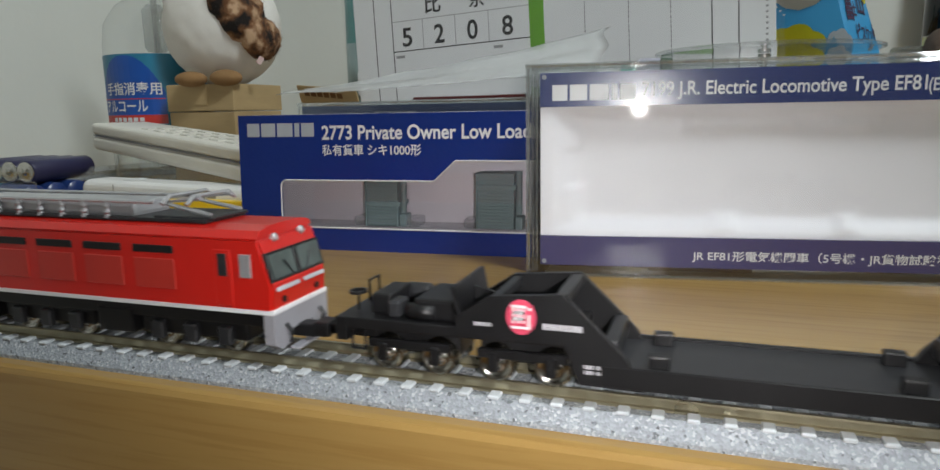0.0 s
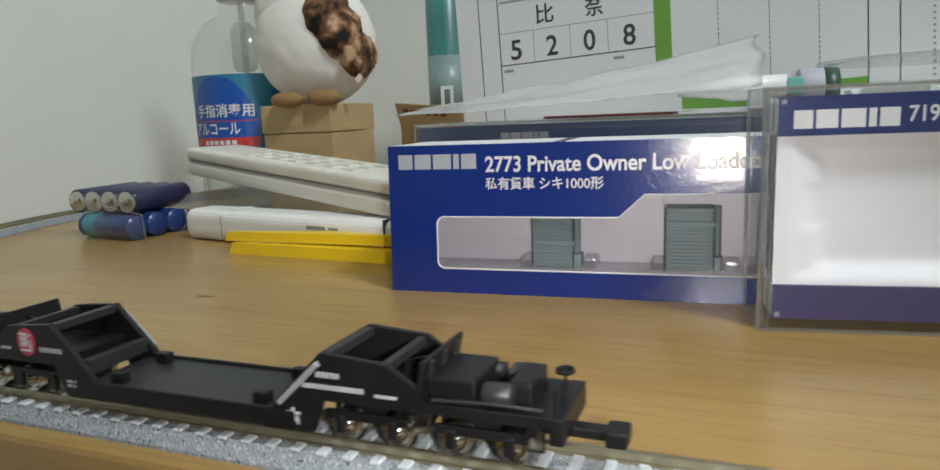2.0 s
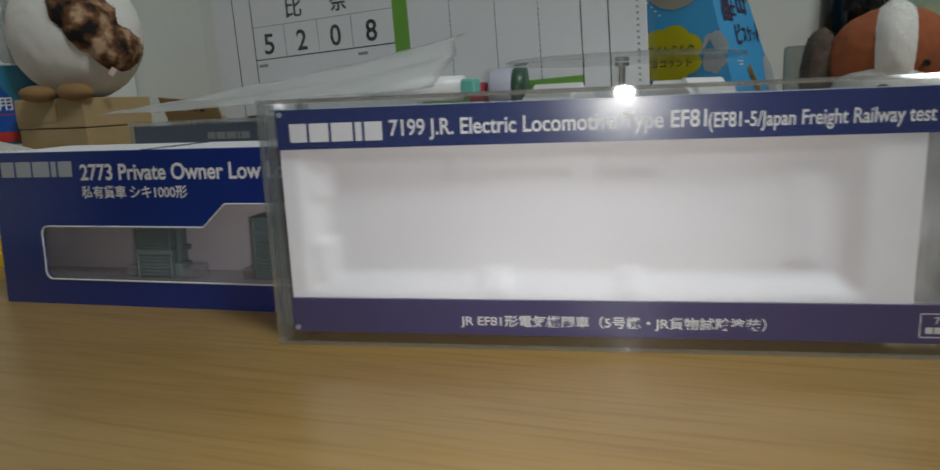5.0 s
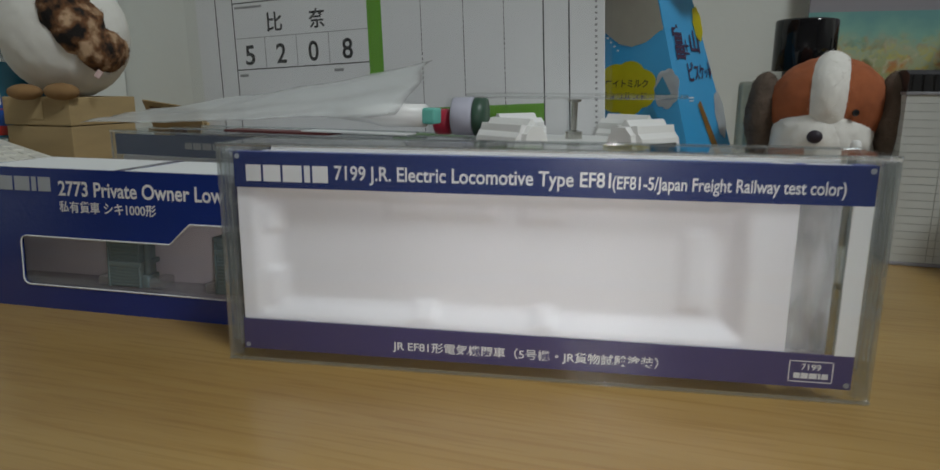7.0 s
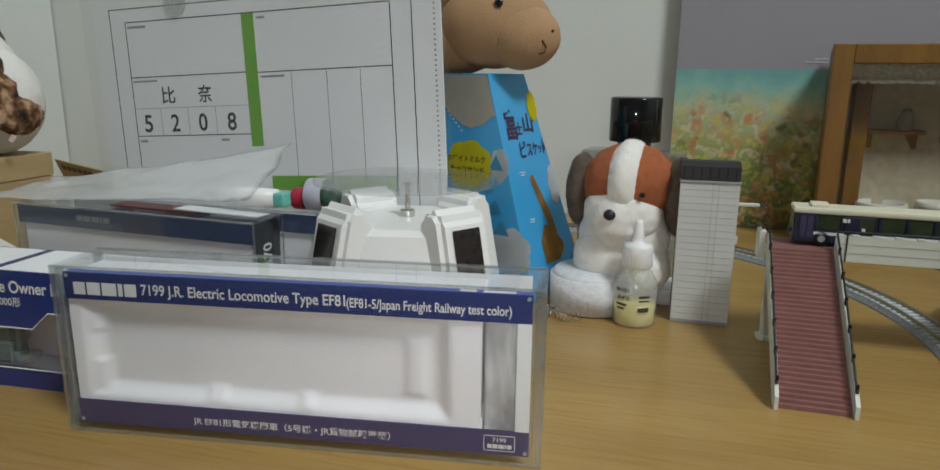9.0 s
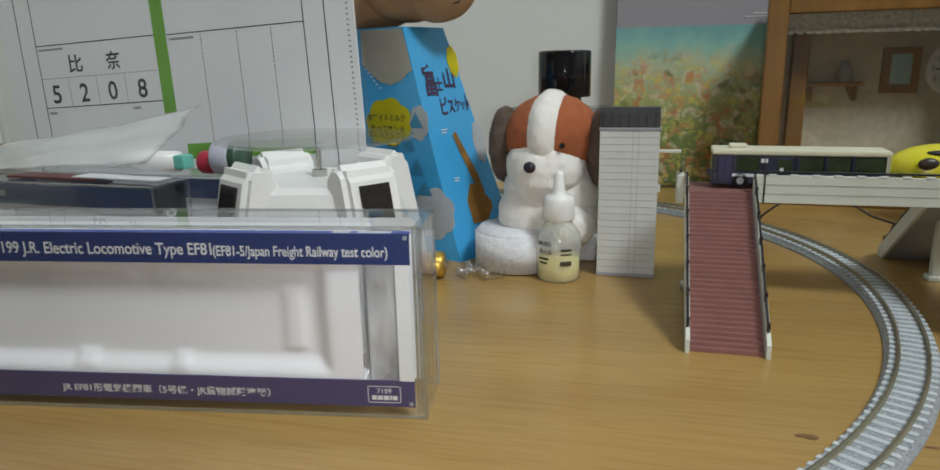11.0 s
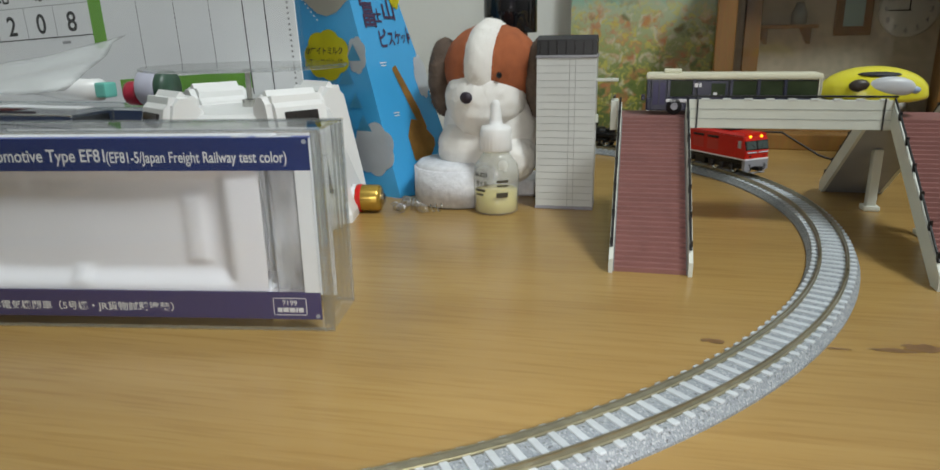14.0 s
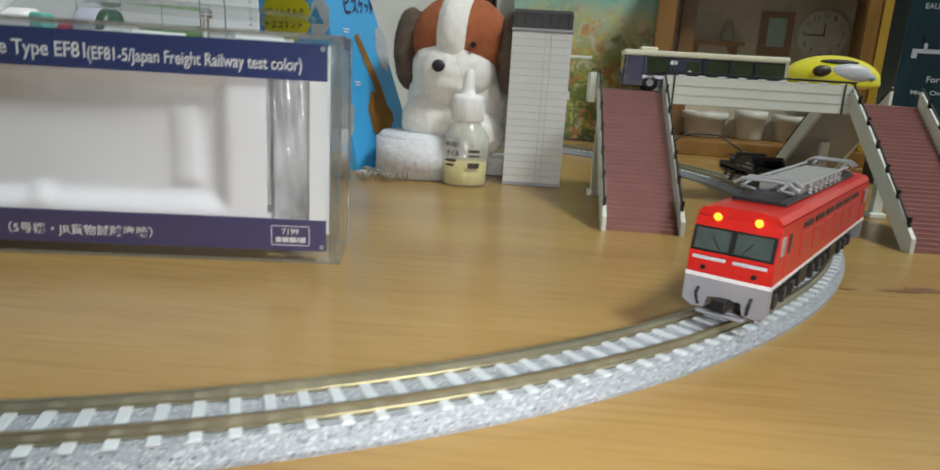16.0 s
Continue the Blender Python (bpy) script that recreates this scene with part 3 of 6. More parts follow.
def build_wagon():
    wg = thing("low_loader_wagon", pose(0, 0, 0), "black model low-loader freight wagon with white lettering", "model train")
    deck = part("deck", box_bm((-0.024, -0.0082, 0.0030), (0.024, 0.0082, 0.0052), 0.0003), DARK, wg, "flat dark grey loading deck")
    for y in (-0.0083, 0.0083):
        part("deck_sill", box_bm((-0.026, y - 0.0004, 0.0022), (0.026, y + 0.0004, 0.0058), 0.0002, 1), BLACK, deck)
    for x in (-0.0172, 0.0172):
        for y in (-0.0068, 0.0046):
            part("deck_stop", box_bm((x - 0.0016, y, 0.0050), (x + 0.0016, y + 0.0022, 0.0074), 0.0004), BLACK, deck)
    ends = []
    for sx in (1, -1):
        u = part("end_unit", box_bm((0.006, -0.0078, 0.0078), (0.056, 0.0078, 0.0098), 0.0003), BLACK, wg, "black end unit on bogies")
        # gooseneck side plates, rising from the deck to the bogie frame
        for y in (-0.0086, 0.0072):
            part("gooseneck_plate", prism_bm([(-0.0067, 0.0020), (0.0055, 0.0022), (0.0085, 0.0085), (0.030, 0.0088), (0.030, 0.0118), (0.023, 0.0156), (0.0085, 0.0166), (-0.0030, 0.0072)], 0.0014, pose(0, y, 0), 0.0001), BLACK, u)
        part("gooseneck_beam", box_bm((-0.0016, -0.0072, 0.0065), (0.0012, 0.0072, 0.0095), 0.0003), DARK, u)
        part("gooseneck_top", box_bm((0.0078, -0.0072, 0.0148), (0.0103, 0.0072, 0.0164), 0.0002), DARK, u)
        part("gooseneck_top", box_bm((0.0212, -0.0072, 0.0138), (0.0230, 0.0072, 0.0154), 0.0002), DARK, u)
        part("sloping_brace", box_bm((-0.0005, -0.0006, 0), (0.0005, 0.0006, 0.0125), 0.0001, 1, pose(-0.0016, -0.0089, 0.0072, 0, 52)), GREY, u)
        part("machinery", box_bm((0.030, -0.006, 0.0098), (0.040, 0.006, 0.0135), 0.0006), BLACK, u)
        part("machinery", box_bm((0.046, -0.0048, 0.0098), (0.0505, 0.0048, 0.0135), 0.0006), BLACK, u)
        part("gusset", prism_bm([(0.022, 0.0098), (0.029, 0.0098), (0.029, 0.0150), (0.022, 0.0135)], 0.0008, pose(0, -0.0004, 0)), BLACK, u)
        part("brake_wheel", lathe_bm([(0.0019, 0), (0.0019, 0.0005), (0.0013, 0.0005), (0.0013, 0)], 16, pose(0.0545, 0.003, 0.0130)), BLACK, u)
        part("brake_stand", tube_bm([(0.0545, 0.003, 0.0098), (0.0545, 0.003, 0.0132)], 0.0003, 6), BLACK, u)
        part("hand_rail", tube_bm([(0.0555, -0.007, 0.0098), (0.0555, -0.007, 0.0138), (0.0555, -0.003, 0.0138), (0.0555, -0.003, 0.0098)], 0.0003, 6), BLACK, u)
        part("coupler", box_bm((0.0500, -0.0013, 0.0040), (0.0635, 0.0013, 0.0058), 0.0004), BLACK, u)
        part("coupler_head", box_bm((0.0630, -0.0024, 0.0034), (0.0672, 0.0024, 0.0062), 0.0006), BLACK, u)
        part("buffer_beam", box_bm((0.0545, -0.0080, 0.0055), (0.0572, 0.0080, 0.0098), 0.0003), BLACK, u)
        part("end_plate", box_bm((-0.0005, -0.0082, 0.0), (0.0005, 0.0082, 0.0070), 0.0002, 1, pose(0.0290, 0, 0.0098, 0, 14)), BLACK, u)
        for y in (-0.0052, 0, 0.0052):
            part("plate_rib", box_bm((0.0004, y - 0.0004, 0.0002), (0.0011, y + 0.0004, 0.0066), 0.0001, 1, pose(0.0290, 0, 0.0098, 0, 14)), DARK, u)
        part("brake_cylinder", lathe_bm([(0.0017, 0), (0.0019, 0.0004), (0.0019, 0.0052), (0.0012, 0.0058), (0, 0.0058)], 14, pose(0.0415, -0.0052, 0.0115, 0, 90)), DARK, u, "", True)
        part("brake_cylinder", lathe_bm([(0.0014, 0), (0.0014, 0.006), (0, 0.006)], 14, pose(0.0355, 0.0056, 0.0112, 0, 90)), BLACK, u, "", True)
        part("air_pipe", tube_bm([(0.032, -0.0074, 0.0103), (0.044, -0.0074, 0.0108), (0.053, -0.0066, 0.0103)], 0.00035, 6), DARK, u)
        part("valve_box", box_bm((0.0432, 0.002, 0.0098), (0.0458, 0.0064, 0.0128), 0.0004, 1), DARK, u)
        for y in (-0.0076, 0.0076):
            part("step_iron", tube_bm([(0.0535, y, 0.0075), (0.0535, y, 0.0042), (0.0505, y, 0.0042), (0.0505, y, 0.0075)], 0.0003, 6), BLACK, u)
        for bx in (0.017, 0.041):
            part("bogie", box_bm((bx - 0.0098, -0.0035, 0.0028), (bx + 0.0098, 0.0035, 0.0078), 0.0005), BLACK, u)
            for y in (-0.0068, 0.0068):
                part("side_frame", box_bm((bx - 0.0092, y - 0.0005, 0.0046), (bx + 0.0092, y + 0.0005, 0.0062), 0.0002, 1), BLACK, u)
            for dx in (-0.0058, 0.0058):
                wheelset(bx + dx, 0.0030, u)
                for y in (-0.0071, 0.0071):
                    part("axle_box", box_bm((bx + dx - 0.0010, y - 0.0006, 0.0022), (bx + dx + 0.0010, y + 0.0006, 0.0056), 0.0003, 1), BLACK, u)
        # plain bars for the small unreadable stencils
        for y, turn in ((-0.00862, pose(0, 0, 0)), (0.00862, pose(0, 0, 0))):
            rows = [(0.0050, 0.0118, 8, 0.00095, 0.0010), (0.0225, 0.0112, 6, 0.0006, 0.0006), (0.0005, 0.0056, 3, 0.0006, 0.0006), (0.0028, 0.0056, 3, 0.0006, 0.0006), (0.0005, 0.0047, 3, 0.0006, 0.0006), (0.0028, 0.0047, 3, 0.0006, 0.0006)] if sx > 0 else [(0.0075, 0.0134, 5, 0.0011, 0.0010), (0.0040, 0.0112, 15, 0.00095, 0.0009), (0.0205, 0.0106, 8, 0.0006, 0.0006)]
            bars("stencil", [(x + i * step, z - h, x + i * step + step * 0.72, z) for x, z, n, step, h in rows for i in range(n)], y - 0.00003, STENCIL, u)
            if sx > 0:
                part("round_sign", lathe_bm([(0.0029, 0), (0.0029, 0.0002), (0, 0.0002)], 24, pose(0.0165, y, 0.0126, 90 if y < 0 else -90)), mat("pink_red_sign", (0.62, 0.06, 0.12), 0.5), u, "round red and white sign")
                bars("round_sign_marks", [(0.0155, 0.0141, 0.0184, 0.0146), (0.0158, 0.0131, 0.0182, 0.0136), (0.0158, 0.0121, 0.0182, 0.0126), (0.0167, 0.0116, 0.0172, 0.0146), (0.0158, 0.0116, 0.0162, 0.0140), (0.0178, 0.0116, 0.0182, 0.0140), (0.0147, 0.0107, 0.0184, 0.0111), (0.0147, 0.0111, 0.0152, 0.0131), (0.0146, 0.0138, 0.0151, 0.0143)], y + (-0.00032 if y < 0 else 0.00026), WINK, u)
            else:
                bars("stencil", [(x0 + 0.004, z0, x1 + 0.004, z1) for x0, z0, x1, z1 in ((-0.0045, 0.0052, -0.0010, 0.0057), (-0.0040, 0.0034, -0.0034, 0.0050), (-0.0021, 0.0034, -0.0015, 0.0050), (-0.0031, 0.0044, -0.0024, 0.0064), (-0.0036, 0.0040, -0.0019, 0.0044))], y - 0.00003, STENCIL, u)
        squeeze(u)
        u.matrix_basis = pose(sx * JOINT, 0, 0, 0, 0, 0 if sx > 0 else 180)
        ends.append(u)
    return wg, ends


# ---- boxes and cases ----
def build_blue_box():
    m = pose(-0.1412, 0.246, 0, 0, 0, 3.6)
    b = thing("blue_model_box", m, "blue cardboard model box with a clear window and white lettering", "box")
    L, D, H = 0.186, 0.034, 0.0505
    t = 0.0008
    # front face with a stepped window
    win = [(0.0175, 0.0085), (0.169, 0.0085), (0.169, 0.0335), (0.0867, 0.0335), (0.0787, 0.0262), (0.0175, 0.0262)]
    bm = bmesh.new()
    n = len(win)
    outer = [(0, 0), (L, 0), (L, H), (0.0867, H), (0.0787, H), (0, H)]
    for y in (0.0, t):
        vi = [bm.verts.new((x, y, z)) for x, z in win]
        vo = [bm.verts.new((x, y, z)) for x, z in outer]
        for i in range(n):
            j = (i + 1) % n
            bm.faces.new((vo[i], vo[j], vi[j], vi[i]))
        if y == 0.0:
            first = (vi, vo)
    for i in range(n):
        j = (i + 1) % n
        bm.faces.new((first[0][i], first[0][j], vi[j], vi[i]))
        bm.faces.new((first[1][i], first[1][j], vo[j], vo[i]))
    bmesh.ops.recalc_face_normals(bm, faces=bm.faces[:])
    part("front", bm, BLUE, b)
    for cx, cz, ax, az in ((0.0175, 0.0085, 1, 1), (0.169, 0.0085, -1, 1), (0.169, 0.0335, -1, -1), (0.0175, 0.0262, 1, -1)):
        r = 0.0026
        arc = [(cx, cz)] + [(cx + ax * r * (1 - math.sin(q * math.pi / 12)), cz + az * r * (1 - math.cos(q * math.pi / 12))) for q in range(7)]
        part("window_corner", prism_bm(arc if ax * az < 0 else arc[::-1], t, pose(0, 0, 0)), BLUE, b)
    r = 0.0026
    ring = []
    for cx, cz, ax, az, flip in ((0.0175, 0.0085, 1, 1, 1), (0.169, 0.0085, -1, 1, 0), (0.169, 0.0335, -1, -1, 1), (0.0175, 0.0262, 1, -1, 0)):
        arc = [(cx + ax * r * (1 - math.sin(q * math.pi / 12)), -0.0001, cz + az * r * (1 - math.cos(q * math.pi / 12))) for q in range(7)]
        ring += arc[::-1] if flip else arc
        if cz == 0.0335:
            ring += [(0.0867, -0.0001, 0.0335), (0.0787, -0.0001, 0.0262)]
    part("window_edge", tube_bm(ring + ring[:1], 0.00028, 6), PAPER, b)
    part("back", box_bm((0, D - t, 0), (L, D, H)), BLUE, b)
    part("side", box_bm((0, t, 0), (t, D - t, H)), BLUE, b)
    part("side", box_bm((L - t, t, 0), (L, D - t, H)), BLUE, b)
    part("bottom", box_bm((t, t, 0), (L - t, D - t, t)), BLUE, b)
    part("top", box_bm((t, t, H - t), (L - t, D - t, H)), PAPER, b, "pale printed top flap")
    part("top_print", box_bm((0.03, t, H), (L - 0.01, 0.009, H + 0.0001)), PAPER, b)
    part("top_stripe", box_bm((0.058, t, H), (0.062, D - t, H + 0.00015)), BLUE, b)
    pane = part("window_pane", pane_bm((0.012, 0.0012, 0.006), (0.174, 0.0012, 0.006), (0.174, 0.0012, 0.036), (0.012, 0.0012, 0.036)), CLEAR, b, "clear plastic window")
    pane.visible_shadow = False
    inner = mat("lilac_inner_tray", (0.74, 0.67, 0.74), 0.4, dark=0.85, scale=20)
    part("inner_tray", box_bm((0.004, 0.014, 0.001), (L - 0.004, 0.015, 0.045)), inner, b)
    part("inner_ledge", box_bm((0.006, 0.004, 0.001), (L - 0.006, 0.014, 0.0095), 0.0015), clear("cloudy_tray", (0.93, 0.91, 0.93), 0.08, 0.1, 0.12), b)
    slate = mat("slate_blue_plastic", (0.17, 0.23, 0.25), 0.45, dark=0.85, scale=60)
    for x0, x1, z0, z1, split in ((0.0506, 0.0630, 0.0088, 0.0252, 0.0172), (0.0935, 0.1068, 0.0088, 0.0285, 0.0238)):
        load = part("model_load", box_bm((x0, 0.0042, z0), (x1, 0.013, z1), 0.0005), slate, b, "slate blue ribbed transformer part")
        z = z0 + 0.0008
        while z < z1 - 0.0016:
            if abs(z + 0.0003 - split) > 0.0013:
                part("rib", box_bm((x0 + 0.0005, 0.0036, z), (x1 - 0.0005, 0.0044, z + 0.00055)), slate, load)
            z += 0.00115
        part("cap_rail", box_bm((x0 - 0.0006, 0.0034, z1 - 0.0012), (x1 + 0.0006, 0.0135, z1 + 0.0004), 0.0003, 1), slate, load)
        part("mid_rail", box_bm((x0 - 0.0004, 0.0033, split - 0.0009), (x1 + 0.0012, 0.0135, split + 0.0009), 0.0004, 2), slate, load)
        for side in (x0 - 0.0003, x1 - 0.0003):
            part("corner_post", box_bm((side, 0.0034, z0), (side + 0.0006, 0.0046, z1 - 0.001), 0.0001, 1), slate, load)
        part("side_pipe", lathe_bm([(0.0012, z0 + 0.005), (0.0012, z1 + 0.0008), (0.0009, z1 + 0.0008), (0.0009, z1 - 0.001), (0, z1 - 0.001)], 14, pose(x1 + 0.0016, 0.0065, 0)), slate, load)
        part("side_box", box_bm((x1 + 0.0006, 0.0042, z0), (x1 + 0.0032, 0.0105, z0 + 0.0046), 0.0005), slate, load)
    for xa, xb in ((0.0455, 0.050), (0.0665, 0.0715), (0.0885, 0.093), (0.1105, 0.1155)):
        part("tray_hump", box_bm((xa, 0.0036, 0.0088), (xb, 0.012, 0.0125), 0.0012, 3), clear("cloudy_tray", (0.93, 0.91, 0.93), 0.08, 0.1, 0.12), b)
    y = -0.00012
    logo(0.0039, 0.0424, 0.0281, 0.0050, y, SINK, b)
    lettering("2773 Private Owner Low Loader", 0.0845, 0.0053, 0.0352, 0.0411, y, WINK, b, bold=0.02)
    lettering("私有貨車 シキ1000形", 0.0390, 0.0042, 0.0351, 0.0353, y, WINK, b)
    # the carton has slumped a little: its upright faces lean back
    slump = Matrix.Identity(4)
    slump[1][2] = 0.055
    for o in b.children_recursive:
        o.data.transform(slump)
    return b


def clear_case(name, m, L, D, H, label):
    """A clear plastic case: six thin panes and thicker clear corner rods."""
    c = thing(name, m, label, "case")
    t = 0.0009
    e = t / 2
    for nm, q in (("front_pane", ((0, e, 0), (L, e, 0), (L, e, H), (0, e, H))), ("back_pane", ((L, D - e, 0), (0, D - e, 0), (0, D - e, H), (L, D - e, H))), ("end_pane", ((e, D, 0), (e, 0, 0), (e, 0, H), (e, D, H))), ("end_pane", ((L - e, 0, 0), (L - e, D, 0), (L - e, D, H), (L - e, 0, H))), ("top_pane", ((0, 0, H - e), (L, 0, H - e), (L, D, H - e), (0, D, H - e))), ("bottom_pane", ((0, D, e), (L, D, e), (L, 0, e), (0, 0, e)))):
        p = part(nm, pane_bm(*q), CLEAR, c, "clear plastic pane")
        p.visible_shadow = False
    for y in (0, D):
        for z in (0, H):
            p = part("case_edge", tube_bm([(0, y, z + (0.0006 if z == 0 else -0.0006)), (L, y, z + (0.0006 if z == 0 else -0.0006))], 0.0006, 6), CLEAREDGE, c)
            p.visible_shadow = False
        for x in (0.0006, L - 0.0006):
            p = part("case_edge", box_bm((x - 0.0006, y - 0.0004, 0.0012), (x + 0.0006, y + 0.0004, H - 0.0012), 0.0002, 1), CLEAREDGE, c)
            p.visible_shadow = False
    for x in (0.0016, L - 0.0035):
        p = part("end_flange", pane_bm((x, 0.0012, 0.001), (x, D - 0.0012, 0.001), (x, D - 0.0012, H - 0.001), (x, 0.0012, H - 0.001)), CLEAREDGE, c)
        p.visible_shadow = False
    return c


# raised pads and notches of the tray: x0, x1, z0, z1 and share of the hollow's depth
TRAY_PADS = [(0.0115, 0.0165, 0.0165, 0.0275, 0.3), (0.0115, 0.0155, 0.0385, 0.0455, 0.3), (0.128, 0.1345, 0.021, 0.043, 0.28), (0.047, 0.0775, 0.0440, 0.0500, 0.3), (0.085, 0.097, 0.0436, 0.0500, 0.3), (0.0545, 0.0615, 0.0140, 0.0192, 0.35), (0.089, 0.0945, 0.0140, 0.0192, 0.35)]


def build_loco_case():
    L, D, H = 0.1755, 0.0262, 0.0640
    c = clear_case("locomotive_case", pose(-0.0225, 0.2273, 0, 0, 0, 7.6), L, D, H, "empty clear plastic model case with navy printed card and white tray")
    y, xl, xr = 0.0013, 0.0042, 0.1712
    zb0, zb1, zt0, zt1 = 0.0034, 0.0125, 0.0514, 0.0613
    part("card_top_band", box_bm((xl, y, zt0), (xr, y + 0.0005, zt1)), NAVY, c, "navy printed band")
    part("card_bottom_band", box_bm((xl, y, zb0), (xr, y + 0.0005, zb1)), PURPLE, c, "dark violet printed band")
    part("card_side", box_bm((0.1664, y, zb1), (xr, y + 0.0005, zt0)), PAPER, c)
    # white tray with the shallow hollow in which the model lay
    x1, yb = 0.1545, 0.0064
    bm = bmesh.new()
    nx, nz = 96, 36
    rows = []
    for i in range(nx + 1):
        row = []
        for j in range(nz + 1):
            x, z = xl + (x1 - xl) * i / nx, zb1 + (zt0 - zb1) * j / nz
            # depth of the hollow: a rounded basin with raised pads at the ends and notches along the edges
            e = min((x - xl - 0.0075) / 0.004, (0.1415 - x) / 0.003, (z - zb1 - 0.0035) / 0.003, (zt0 - z - 0.002) / 0.002)
            d = max(0.0, min(1.0, 0.5 + 0.5 * e))
            d = d * d * (3 - 2 * d)
            for px0, px1, pz0, pz1, hgt in TRAY_PADS:
                k = min((x - px0) / 0.0012, (px1 - x) / 0.0012, (z - pz0) / 0.0012, (pz1 - z) / 0.0012)
                k = max(0.0, min(1.0, 0.5 + 0.5 * k))
                d -= hgt * k * k * (3 - 2 * k)
            row.append(bm.verts.new((x, 0.0024 + (yb - 0.0024) * max(0.0, d) + 0.00025 * noise.noise((x * 60, 2.0, z * 60)), z)))
        rows.append(row)
    for p, q in zip(rows, rows[1:]):
        for j in range(nz):
            bm.faces.new((p[j], q[j], q[j + 1], p[j + 1]))
    part("tray", bm, TRAY, c, "white vacuum-formed foam tray", True)
    part("tray_rim", box_bm((xl, 0.0019, zb0), (x1, D - 0.004, zb1 - 0.0002), 0.0004, 1), TRAY, c)
    part("tray_rim", box_bm((xl, 0.0019, zt0 + 0.0002), (x1, D - 0.004, zt1 - 0.0012), 0.0004, 1), TRAY, c)
    # crinkled film and grey foam at the end
    # pale foam colour broken up by much darker blotches
    mottled = mat("dull_grey_foam", (0.8, 0.8, 0.83), 0.5, dark=0.3, scale=75, bump=0.3, bump_scale=80, stretch=(1.6, 1, 0.7))
    part("grey_foam", box_bm((x1 + 0.0004, 0.0086, zb0), (0.1668, 0.0165, zt1 - 0.002), 0.001), mottled, c, "grey foam block behind film")
    bm = bmesh.new()
    rows = []
    rnd = random.Random(4)
    for i in range(15):
        rows.append([bm.verts.new((0.1548 + i * 0.0008, 0.0042 + rnd.uniform(-0.0007, 0.0007) + 0.0009 * math.sin(i * 1.3 + j * 0.5), zb1 + j * (zt0 - zb1) / 12)) for j in range(13)])
    for p, q in zip(rows, rows[1:]):
        for j in range(12):
            bm.faces.new((p[j], q[j], q[j + 1], p[j + 1]))
    f = part("film", bm, FILM, c, "crinkled clear film", True)
    f.visible_shadow = False
    part("card_back", box_bm((0.005, D - 0.0025, 0.003), (L - 0.0055, D - 0.002, zt1)), PAPER, c)
    # folded top of the card: white, with a blue strip and pale print
    part("card_top", box_bm((xl, y + 0.0006, zt1 - 0.0004), (xr, 0.0052, zt1)), mat("bright_blue_card", (0.03, 0.07, 0.42), 0.3, dark=0.9, scale=30), c, "blue folded edge of the card")
    for xa, xb in ((0.147, 0.1525), (0.1548, 0.1655)):
        part("card_top_print", box_bm((xa, 0.0024, zt1), (xb, 0.0044, zt1 + 0.0001)), WINK, c)
    # upright ribs of the thick clear ends
    for x in (0.0007, 0.0019, 0.0031, L - 0.0031, L - 0.0019, L - 0.0007):
        for ya, yb2 in ((0.0006, 0.0030), (D - 0.0036, D - 0.0012)):
            p = part("end_rib", box_bm((x - 0.00022, ya, 0.0014), (x + 0.00022, yb2, H - 0.0014), 0.0001, 1), CLEAREDGE, c)
            p.visible_shadow = False
    for x in (xl + 0.0012, xr - 0.0012):
        for z in (zb0 + 0.0012, zt1 - 0.0012):
            part("corner_pip", lathe_bm([(0.0007, 0), (0.0007, 0.0002), (0.0005, 0.0002), (0.0005, 0)], 14, pose(x, y - 0.0001, z, 90)), SINK, c)
    w = y - 0.0001
    logo(0.0078, 0.0532, 0.0240, 0.0046, w, WINK, c)
    lettering("7199 J.R. Electric Locomotive Type EF81", 0.0743, 0.0052, 0.0337, 0.0529, w, WINK, c)
    lettering("(EF81-5/Japan Freight Railway test color)", 0.0560, 0.0045, 0.1084, 0.0528, w, WINK, c)
    lettering("JR EF81形電気機関車（5号機・JR貨物試験塗装）", 0.0735, 0.0036, 0.0493, 0.0052, w, WINK, c)
    bars("plate_outline", [(0.1559, 0.0048, 0.1663, 0.00505), (0.1559, 0.0104, 0.1663, 0.01065), (0.1557, 0.0051, 0.15595, 0.0104), (0.1663, 0.0051, 0.16655, 0.0104)], w, WINK, c)
    lettering("7199", 0.0048, 0.0017, 0.1587, 0.0081, w, WINK, c)
    logo(0.1570, 0.0058, 0.0084, 0.0015, w, WINK, c)
    return c


